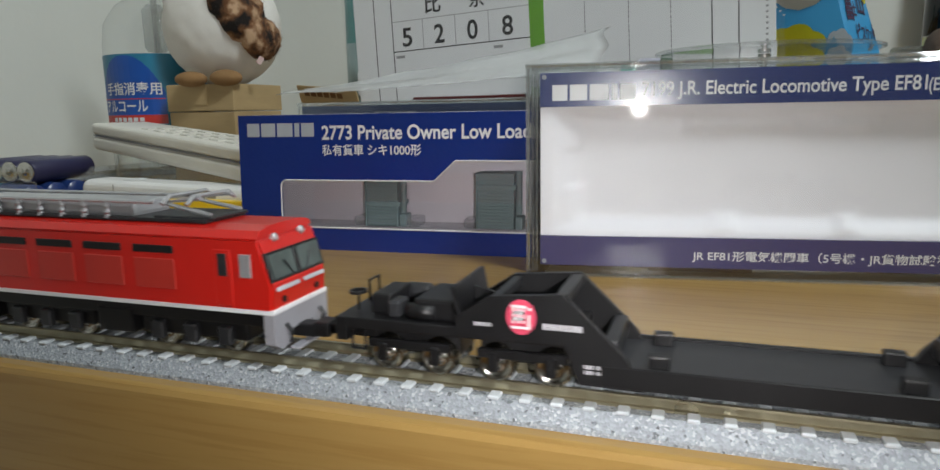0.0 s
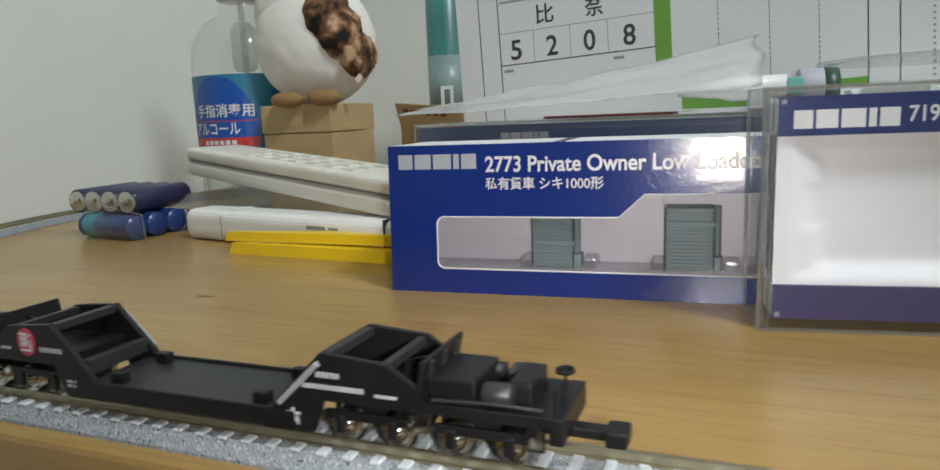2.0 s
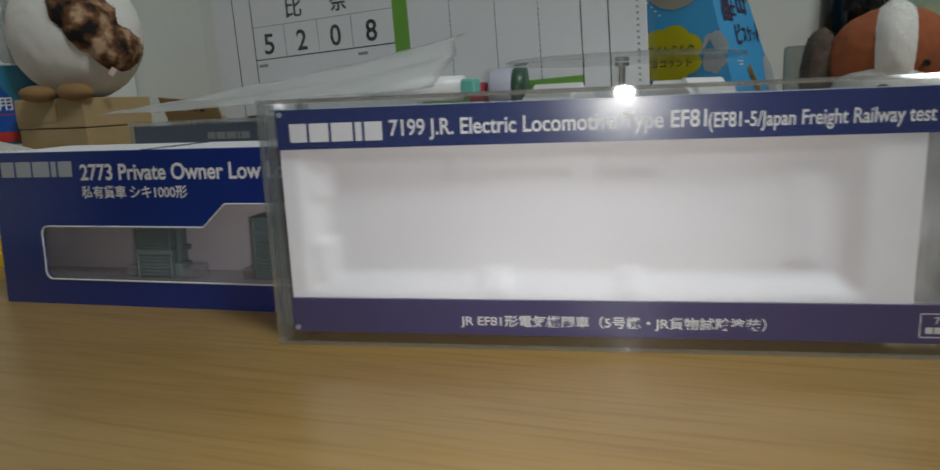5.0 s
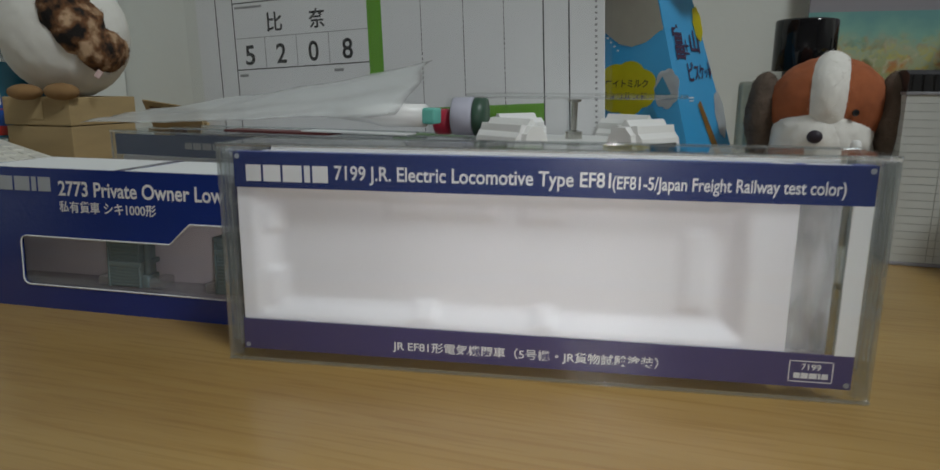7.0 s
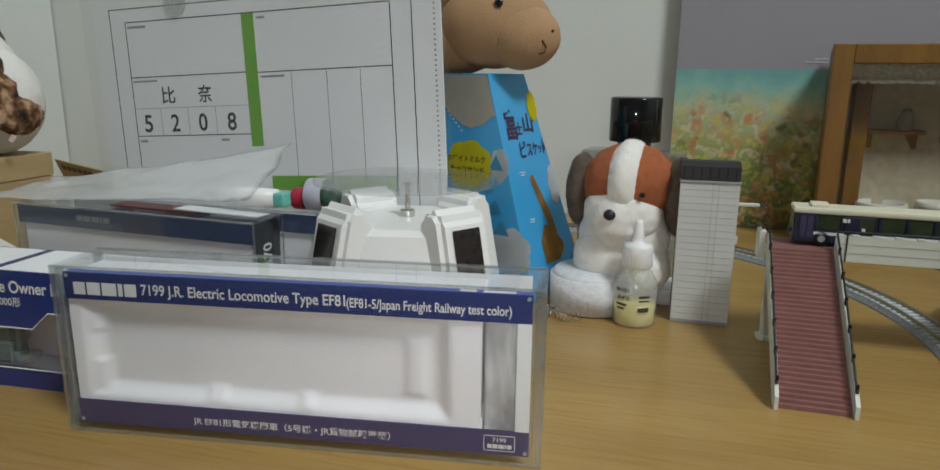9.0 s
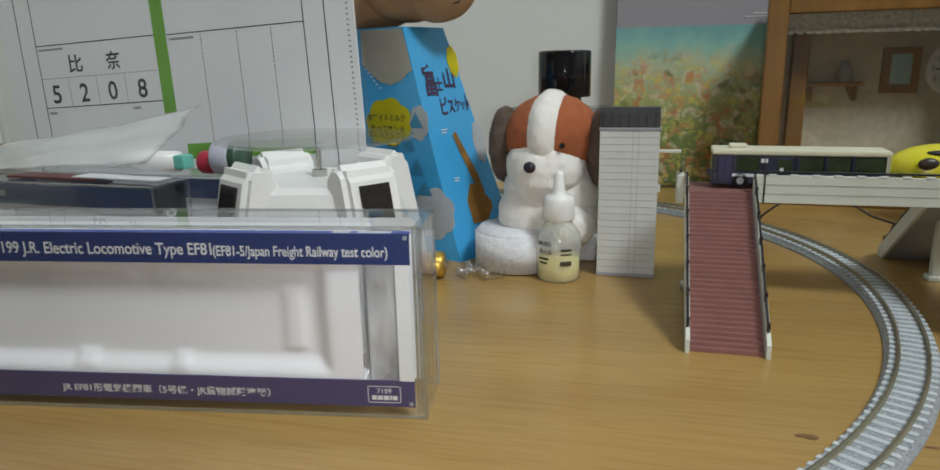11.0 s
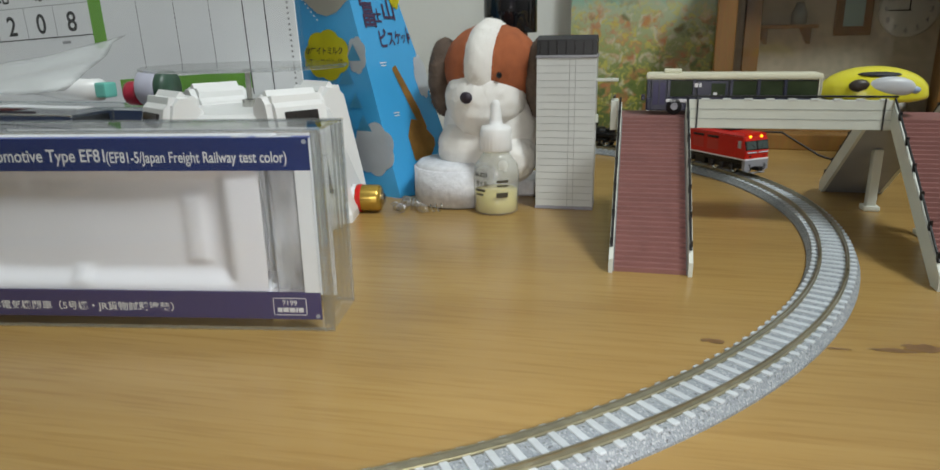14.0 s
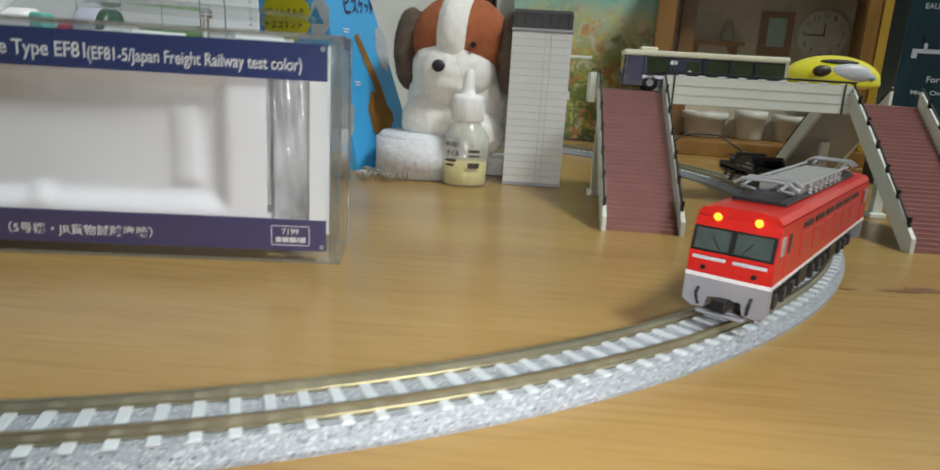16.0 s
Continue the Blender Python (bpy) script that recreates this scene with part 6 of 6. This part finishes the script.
def build_bridge():
    b = thing("footbridge", pose(0.236, 0.3225, 0, 0, 0, -1.0), "cream model footbridge with brick-red stairs over the track", "model footbridge")
    run, rise, w = 0.068, 0.0515, 0.0292
    S = 0.1135
    stair_flight(b, pose(0.0006, 0, 0), run, rise, w - 0.0012)
    stair_flight(b, pose(S + 0.0006, 0, 0), run, rise, w - 0.0012)
    stair_flight(b, pose(S + w - 0.0006, 2 * run + 0.026, 0, 0, 0, 180), run, rise, w - 0.0012)
    dy0, dy1 = run, run + 0.026
    part("deck", box_bm((-0.0012, dy0, rise - 0.0035), (S + w + 0.0012, dy1, rise), 0.0003, 1), CREAM, b)
    part("deck_floor", box_bm((0, dy0 + 0.0005, rise), (S + w, dy1 - 0.0005, rise + 0.0004)), STEP, b)
    for y in (dy0 - 0.0002, dy1 - 0.0014):
        g = part("girder", box_bm((w, y, rise - 0.0045), (S, y + 0.0016, rise + 0.0082), 0.0002, 1), CREAM, b, "cream plated girder")
        for i in (1, 2):
            part("girder_line", box_bm((w, y - 0.00015, rise - 0.0045 + i * 0.0042), (S, y + 0.00175, rise - 0.0042 + i * 0.0042)), mat("joint_grey", (0.4, 0.42, 0.4), 0.6), g)
        for i in range(9):
            part("parapet_clip", box_bm((w + 0.006 + i * 0.009, y - 0.0002, rise + 0.0078), (w + 0.0095 + i * 0.009, y + 0.0018, rise + 0.0088), 0.0002, 1), PANEL, g)
        part("top_rail", box_bm((w - 0.001, y + 0.0003, rise + 0.0092), (S + 0.001, y + 0.0013, rise + 0.0101), 0.0002, 1), BLACK, g, "black top rail")
        for x in (w + 0.0045, S - 0.004):
            part("down_pipe", tube_bm([(x, y - 0.0003, rise + 0.009), (x, y - 0.0003, rise - 0.0045)], 0.00035, 6), DARK, g)
    for x, y in ((0.004, dy0 + 0.013), (S + w - 0.008, dy0 + 0.004), (S + 0.012, dy1 + 0.024)):
        leg = part("leg", box_bm((x - 0.0022, y - 0.0022, 0), (x + 0.0022, y + 0.0022, rise - 0.003 if y < dy1 else rise * 0.6), 0.0003, 1), CREAM, b, "cream support leg")
        part("leg_foot", box_bm((x - 0.0038, y - 0.0038, 0), (x + 0.0038, y + 0.0038, 0.0025), 0.0004, 1), CREAM, leg)
    post = part("end_post", box_bm((-0.0045, dy0 + 0.0005, rise - 0.006), (-0.0012, dy0 + 0.012, rise + 0.0075), 0.0003, 1), CREAM, b)
    part("end_rail", tube_bm([(-0.003, dy0 + 0.001, rise + 0.009), (-0.003, dy0 + 0.012, rise + 0.009)], 0.0006, 6), BLACK, post)


def build_bus():
    b = thing("model_bus", pose(0.2485, 0.3978, 0.0521, 0, 0, -3.2), "cream and navy model city bus parked on the footbridge", "model bus")
    L, W = 0.0742, 0.0165
    IV = mat("ivory_paint", (0.68, 0.66, 0.5), 0.4, dark=0.95, scale=60)
    NV = mat("navy_paint", (0.012, 0.014, 0.042), 0.35, dark=0.9, scale=60)
    part("lower_body", box_bm((0, 0, 0.0018), (L, W, 0.0078), 0.0006), NV, b)
    part("white_band", box_bm((0.007, -0.0001, 0.0056), (L - 0.001, W + 0.0001, 0.0072), 0.0002, 1), WINK, b)
    part("inner_dark", box_bm((0.001, 0.0012, 0.0078), (L - 0.001, W - 0.0012, 0.0172)), mat("bus_interior", (0.02, 0.026, 0.02), 0.5), b)
    pane = mat("green_bus_glass", (0.04, 0.058, 0.026), 0.12, dark=0.6, scale=120)
    for x0, x1 in ((0.0105, 0.0205), (0.0375, 0.0475), (0.0485, 0.0585), (0.0595, 0.0725)):
        for y in (0.0004, W - 0.0008):
            part("window", box_bm((x0, y, 0.0083), (x1, y + 0.0004, 0.0152), 0.0002, 1), pane, b)
    for x in (0.0005, 0.0095, 0.0205, 0.0365, 0.0480, 0.059, 0.0728):
        for y in (0.0, W - 0.0012):
            part("pillar", box_bm((x, y, 0.0078), (x + 0.0012, y + 0.0012, 0.0162)), NV if x < 0.07 else IV, b)
    door = part("front_door", box_bm((0.0022, -0.0002, 0.0022), (0.0092, 0.0006, 0.0158), 0.0002, 1), NV, b, "navy folding door")
    for x in (0.003, 0.0061):
        part("door_pane", box_bm((x, -0.0003, 0.0045), (x + 0.0024, 0, 0.0145), 0.0001, 1), mat("violet_glass", (0.06, 0.055, 0.12), 0.15), door)
    part("rear_door", box_bm((0.0225, -0.0002, 0.0022), (0.0355, 0.0006, 0.0152), 0.0002, 1), NV, b, "navy middle door")
    part("door_pane", box_bm((0.0285, -0.0003, 0.0085), (0.0345, 0, 0.0142), 0.0001, 1), pane, b)
    part("roof", box_bm((-0.0003, -0.0002, 0.0158), (L + 0.0002, W + 0.0002, 0.0185), 0.0009), IV, b, "ivory roof")
    part("roof_vent", box_bm((0.0075, 0.0035, 0.0184), (0.0155, W - 0.0035, 0.0202), 0.0008), IV, b)
    part("rear_wall", box_bm((L - 0.0012, 0, 0.0072), (L, W, 0.016), 0.0003, 1), IV, b)
    part("front_wall", box_bm((0, 0.001, 0.0078), (0.0006, W - 0.001, 0.0158)), pane, b)
    part("mirror", box_bm((-0.0022, -0.001, 0.0065), (-0.0004, 0.0004, 0.0092), 0.0003, 1), NV, b)
    bars("side_mark", [(0.0212, 0.0125, 0.0228, 0.0143), (0.0232, 0.0125, 0.0242, 0.0143), (0.0295, 0.0088, 0.031, 0.0102)], -0.00035, WINK, b)
    for x in (0.0128, 0.0545):
        for y in (-0.0001, W - 0.0028):
            w = part("wheel", lathe_bm([(0.0034, 0), (0.0038, 0.0004), (0.0038, 0.0026), (0.0034, 0.003), (0, 0.003)], 24, pose(x, y + 0.003, 0.0038, 90)), BLACK, b, "black tyre", True)
            part("hub", lathe_bm([(0.0017, 0), (0.0015, 0.0003), (0.0007, 0.0001), (0, 0.0001)], 16, pose(x, y - 0.0001 if y < 0.005 else y + 0.0031, 0.0038, 90 if y < 0.005 else -90)), GREY, w)
    # domed badge behind the bus
    prof = [(0.0215 * math.cos(a), 0.0035 + 0.0105 * math.sin(a)) for a in [i * math.pi / 2 / 8 for i in range(9)]]
    bm = lathe_bm([(0.019, 0), (0.0215, 0.001), (0.0218, 0.0022)] + prof[:-1] + [(0, 0.014)], 40)
    bm.transform(pose(0, 0, 0) @ Matrix.Diagonal((1.0, 0.62, 1, 1)))
    tin = solid("yellow_badge", bm, mat("yellow_enamel", (0.66, 0.6, 0.03), 0.25, dark=0.95, scale=40), pose(0.3455, 0.4025, 0.0592, 5, 0, -4), "domed yellow badge with a cartoon animal lying on the footbridge", "badge", smooth=True)
    for nm, c, r, mt in (("grey_patch", (-0.008, -0.0108, 0.0072), (0.0042, 0.0022, 0.0028), mat("dark_brown_print", (0.035, 0.025, 0.02), 0.4)), ("white_patch", (0.004, -0.0104, 0.0066), (0.0095, 0.0031, 0.0046), mat("pale_print", (0.5, 0.52, 0.55), 0.35)), ("blue_patch", (0.0125, -0.009, 0.0054), (0.0035, 0.0022, 0.0017), mat("pale_blue_print", (0.3, 0.38, 0.55), 0.35)), ("dark_mark", (0.0, -0.0068, 0.0115), (0.0085, 0.0035, 0.0011), INK)):
        part(nm, blob_bm([(c, r)], 3), mt, tin, "", True)


def build_feeder():
    f = thing("track_feeder", pose(0.283, 0.545, 0, 0, 0, -52), "grey track feeder plug with a thin wire", "feeder")
    part("plug", box_bm((-0.009, 0.002, 0), (0.009, 0.011, 0.0055), 0.001), GREY, f)
    solid("feeder_wire", tube_bm([(0.292, 0.545, 0.003), (0.305, 0.552, 0.012), (0.322, 0.56, 0.022), (0.345, 0.562, 0.022), (0.368, 0.555, 0.008), (0.39, 0.55, 0.001)], 0.0007, 6), BLACK, pose(0, 0, 0), "thin dark wire from the track feeder", "wire", smooth=True)
    solid("black_bit", box_bm((-0.002, -0.001, 0), (0.002, 0.001, 0.0015), 0.0003, 1), BLACK, pose(0.301, 0.574, 0), "tiny black plastic scrap on the desk", "scrap")
    stain = mat("dark_stain", (0.23, 0.125, 0.05), 0.35, dark=0.6, scale=200)
    rnd = random.Random(3)
    for cx, cy, w, h in ((0.267, 0.2635, 0.0042, 0.0018), (0.302, 0.264, 0.0035, 0.0008), (0.3165, 0.2655, 0.008, 0.0014), (0.3255, 0.2685, 0.0065, 0.0034), (-0.1165, 0.1855, 0.0016, 0.0008), (-0.205, 0.223, 0.005, 0.0008)):
        pts = [(cx + w * math.cos(a) * rnd.uniform(0.6, 1.1), cy + h * math.sin(a) * rnd.uniform(0.5, 1.2)) for a in [i * 2 * math.pi / 18 for i in range(18)]]
        bm = bmesh.new()
        bm.faces.new([bm.verts.new((x, y, 0.00012)) for x, y in pts])
        part("stain", bm, stain, desk, "dark worn stain in the veneer")


# ---- far right: poster, shadow box, perfume box ----
def build_far_right():
    p = thing("picture_calendar", pose(0.1928, 0.6955, 0, -1, 0, -0.5), "large grey calendar sheet with a painted flower meadow", "picture")
    part("backing", box_bm((0, 0, 0), (0.42, 0.003, 0.62), 0.0005, 1), mat("violet_grey_paper", (0.3, 0.285, 0.315), 0.7, dark=0.93, scale=6), p, "plain violet-grey sheet")
    part("painting", box_bm((0.0, -0.0012, 0.002), (0.155, -0.0002, 0.1395)), painting_material(), p, "impressionist painting of a flower meadow by the sea")
    bars("mark", [(0.125, 0.131, 0.1265, 0.156)], -0.0005, PAPER, p)
    bars("small_print", [(0.112, 0.148, 0.123, 0.1487), (0.105, 0.1455, 0.123, 0.1461)], -0.0005, WINK, p)
    s = thing("shadow_box", pose(0.3065, 0.637, 0, 0, 0, -6), "wooden shadow box with a miniature kitchen behind glass", "shadow box")
    W, H, D = 0.168, 0.158, 0.052
    fw = 0.0145
    for nm, lo, hi in (("frame_side", (0, 0, 0.012), (fw, 0.012, H)), ("frame_side", (W - fw, 0, 0.012), (W, 0.012, H)), ("frame_top", (fw, 0, H - fw), (W - fw, 0.012, H)), ("frame_bottom", (-0.004, -0.006, 0), (W + 0.004, 0.014, 0.012)), ("box_side", (0.003, 0.012, 0.012), (0.007, D, H - 0.002)), ("box_side", (W - 0.007, 0.012, 0.012), (W - 0.003, D, H - 0.002)), ("box_floor", (0.007, 0.012, 0.008), (W - 0.007, D, 0.013)), ("box_top", (0.007, 0.012, H - 0.006), (W - 0.007, D, H - 0.002))):
        part(nm, box_bm(lo, hi, 0.001), OAK, s, "brown stained wooden frame")
    part("mustard_edge", box_bm((W - 0.0045, -0.0015, 0.012), (W + 0.006, 0.0, H), 0.0004, 1), mat("mustard_paint", (0.42, 0.25, 0.02), 0.5), s, "mustard yellow frame edge")
    part("back_panel", box_bm((0.007, D - 0.003, 0.013), (W - 0.007, D, H - 0.006)), mat("speckled_wallpaper", (0.62, 0.55, 0.42), 0.8, dark=0.75, scale=160), s, "speckled beige wallpaper")
    part("inner_post", box_bm((0.022, 0.03, 0.013), (0.034, D - 0.003, H - 0.006), 0.0005, 1), OAK, s)
    pane = part("glass", box_bm((fw, 0.006, 0.012), (W - fw, 0.007, H - fw)), clear("box_glass", (0.97, 0.97, 0.95), 0.04, 0.03, 0.0), s, "glass pane")
    pane.visible_shadow = False
    lace = part("lace", box_bm((fw, 0.0095, H - fw - 0.012), (W - fw, 0.0105, H - fw), 0), mat("lace_cloth", (0.74, 0.72, 0.66), 0.9, dark=0.6, scale=400), s, "white lace trim")
    for i in range(22):
        part("lace_scallop", lathe_bm([(0.0032, 0), (0.0032, 0.0008), (0, 0.0008)], 12, pose(fw + 0.003 + i * 0.0064, 0.0103, H - fw - 0.012, 90)), mat("lace_cloth", (0.74, 0.72, 0.66), 0.9), lace)
    shelf = part("shelf", box_bm((0.034, 0.036, 0.089), (0.076, D - 0.003, 0.092), 0.0004, 1), OAK, s)
    for x in (0.039, 0.071):
        part("shelf_bracket", prism_bm([(0, 0), (0, -0.012), (0.003, -0.012), (0.009, 0)], 0.003, pose(x + 0.0015, D - 0.003, 0.089, 0, 0, 180)), OAK, shelf)
    jar = part("glass_jar", lathe_bm([(0.0055, 0.092), (0.006, 0.093), (0.006, 0.101), (0.004, 0.105), (0.003, 0.109), (0, 0.109)], 20, pose(0.062, 0.042, 0)), clear("jar_glass", (0.75, 0.76, 0.74), 0.15, 0.05, 0.25), s, "small glass jar", True)
    part("mini_frame", box_bm((0.088, D - 0.008, 0.083), (0.114, D - 0.003, 0.118), 0.001), OAK, s, "tiny wooden picture frame")
    part("mini_picture", box_bm((0.094, D - 0.0086, 0.09), (0.108, D - 0.008, 0.113)), mat("pale_cyan_print", (0.35, 0.48, 0.46), 0.4), s, "pale blue tiny picture")
    cl = part("mini_clock", lathe_bm([(0.0205, 0), (0.0205, 0.002), (0.019, 0.0026), (0, 0.0026)], 40, pose(0.1385, D - 0.0032, 0.1015, 90)), mat("clock_face", (0.66, 0.66, 0.6), 0.5, dark=0.85, scale=60), s, "round pale miniature clock", True)
    for nme, a in (("12", 90), ("1", 60), ("2", 30), ("3", 0), ("4", -30), ("5", -60), ("6", -90), ("7", -120), ("8", -150), ("9", 180), ("10", 150), ("11", 120)):
        r = 0.0152
        lettering(nme, 0.0042 if len(nme) > 1 else 0.0025, 0.0042, 0.1385 + r * math.cos(math.radians(a)) - 0.0018, 0.1015 + r * math.sin(math.radians(a)) - 0.002, D - 0.0062, GREYINK, cl)
    bars("clock_hand", [(0.1245, 0.1005, 0.1395, 0.1015), (0.138, 0.1015, 0.139, 0.111)], D - 0.0064, INK, cl)
    pot = mat("pot_glaze", (0.7, 0.68, 0.62), 0.4, dark=0.9, scale=60)
    for x, r, h in ((0.051, 0.0185, 0.021), (0.0885, 0.0125, 0.024), (0.1245, 0.0175, 0.022)):
        part("mini_pot", lathe_bm([(r * 0.75, 0.0131), (r * 0.85, 0.0145), (r * 0.95, 0.013 + h * 0.7), (r * 1.05, 0.013 + h * 0.72), (r * 1.05, 0.013 + h), (r * 0.9, 0.013 + h), (r * 0.9, 0.013 + h * 0.8), (0, 0.013 + h * 0.8)], 28, pose(x, 0.033, 0)), pot, s, "small pale ceramic pot", True)
    e = thing("perfume_carton", pose(0.4335, 0.515, 0, 0, 0, -10), "dark teal perfume carton with pale script", "box")
    part("carton", box_bm((0, 0, 0), (0.075, 0.03, 0.135), 0.0006), mat("dark_teal_card", (0.008, 0.035, 0.05), 0.3, dark=0.5, scale=35, stretch=(4, 4, 0.5)), e)
    lettering("EAU DE TOILETTE", 0.034, 0.0032, 0.0085, 0.1085, -0.0002, SINK, e)
    bars("brand_script", [(0.006, 0.0825, 0.022, 0.085), (0.0262, 0.0905, 0.04, 0.094), (0.006, 0.0795, 0.009, 0.0832), (0.012, 0.0835, 0.014, 0.0885), (0.0262, 0.0865, 0.0282, 0.0955), (0.032, 0.087, 0.034, 0.0915)], -0.0002, SINK, e)
    lettering("For", 0.0072, 0.0036, 0.017, 0.0655, -0.0002, SINK, e)
    lettering("Men Only", 0.021, 0.0036, 0.0095, 0.057, -0.0002, SINK, e)


def open_tube_bm():
    """An added tube open at both ends, from behind the lens to 5 mm before it."""
    bm = bmesh.new()
    n = 28
    rings = []
    for r, z in ((TORCH_R + 0.0003, 0.0014), (TORCH_R + 0.0003, -0.005), (TORCH_R + 0.0011, -0.005), (TORCH_R + 0.0011, 0.0014)):
        rings.append([bm.verts.new((r * math.cos(2 * math.pi * i / n), r * math.sin(2 * math.pi * i / n), z)) for i in range(n)])
    for a, b in zip(rings, rings[1:] + rings[:1]):
        for i in range(n):
            bm.faces.new((a[i], a[(i + 1) % n], b[(i + 1) % n], b[i]))
    bmesh.ops.recalc_face_normals(bm, faces=bm.faces[:])
    return bm


def build_torch():
    """The small white lamp of the telephone that films: it travels beside the lens."""
    t = thing("phone_torch", pose(0, 0, 0), "small glowing white telephone torch", "torch")
    part("led", lathe_bm([(TORCH_R, 0), (TORCH_R * 0.6, -0.0004), (0, -0.0005)], 20), mat("lit_torch", (1.0, 0.97, 0.96), 0.3, emit=TORCH_GLOW, dark=1.0), t, "glowing white torch lens")
    # unseen tube, added so that the beam dims towards its edges
    part("bezel", open_tube_bm(), BLACK, t, "added short black tube that narrows the torch beam")
    part("torch_back", lathe_bm([(TORCH_R + 0.0002, 0.0002), (TORCH_R + 0.0002, 0.0014), (0, 0.0014)], 24), BLACK, t)
    return t


build_blue_box()
build_loco_case()
build_back_cases()
build_sign()
build_turntable()
build_snack()
build_bottle()
build_cartons()
build_bird()
build_remote()
build_batteries()
build_blister()
build_yellow()
build_top_clutter()
build_dog()
build_perfume()
build_dropper()
build_small_metal()
build_tower()
build_bridge()
build_bus()
build_feeder()
build_far_right()
LOCO = build_loco()
WAGON, WAGON_ENDS = build_wagon()
TORCH = build_torch()
sleepers()

# ---- what moves ----
RUN = [(0.0, 0.157), (0.5, 0.196), (1.5, 0.279), (2.0, 0.3205), (2.5, 0.363), (3.0, 0.411), (3.5, 0.459), (6.0, 0.704), (9.0, 1.002), (12.0, 1.328), (13.0, 1.460), (13.6, 1.535), (13.9, 1.570), (14.2, 1.605), (14.5, 1.648), (15.0, 1.720), (15.5, 1.801), (16.0, 1.886)]
COUPLED = 0.1423


def run_at(t):
    """Distance run along the loop at t: smooth through the rows above."""
    k = max(i for i in range(len(RUN) - 1) if RUN[i][0] <= t)
    slope = []
    for i in (k, k + 1):
        a, b = RUN[max(i - 1, 0)], RUN[min(i + 1, len(RUN) - 1)]
        slope.append((b[1] - a[1]) / (b[0] - a[0]))
    (t0, s0), (t1, s1) = RUN[k], RUN[k + 1]
    d = t1 - t0
    u = (t - t0) / d
    return s0 * (2 * u ** 3 - 3 * u ** 2 + 1) + slope[0] * d * (u ** 3 - 2 * u ** 2 + u) + s1 * (3 * u ** 2 - 2 * u ** 3) + slope[1] * d * (u ** 3 - u ** 2)


def stand(s, half):
    """Pose of a vehicle whose bogies stand at s - half and s + half."""
    xa, ya, _ = on_loop(s - half)
    xb, yb, _ = on_loop(s + half)
    return pose((xa + xb) / 2, (ya + yb) / 2, RAIL_TOP, 0, 0, math.degrees(math.atan2(yb - ya, xb - xa)))


def motions():
    times = [i * 0.25 for i in range(65)]
    walk(TORCH, [(t, look(eye, target, roll) @ pose(0.016, -0.002, 0.009)) for t, eye, target, roll in PATH])
    walk(LOCO, [(t, stand(run_at(t), 0.0375)) for t in times])
    root = [(t, stand(run_at(t) - COUPLED, JOINT)) for t in times]
    walk(WAGON, root)
    for unit, sx in zip(WAGON_ENDS, (1, -1)):
        rows = []
        for t, m in root:
            x, y, _ = on_loop(run_at(t) - COUPLED + sx * JOINT)
            far = stand(run_at(t) - COUPLED + sx * 0.05, 0.012)
            yaw = math.atan2(far.translation.y - y, far.translation.x - x)
            rows.append((t, m.inverted() @ pose(x, y, RAIL_TOP, 0, 0, math.degrees(yaw))))
        walk(unit, rows)


motions()
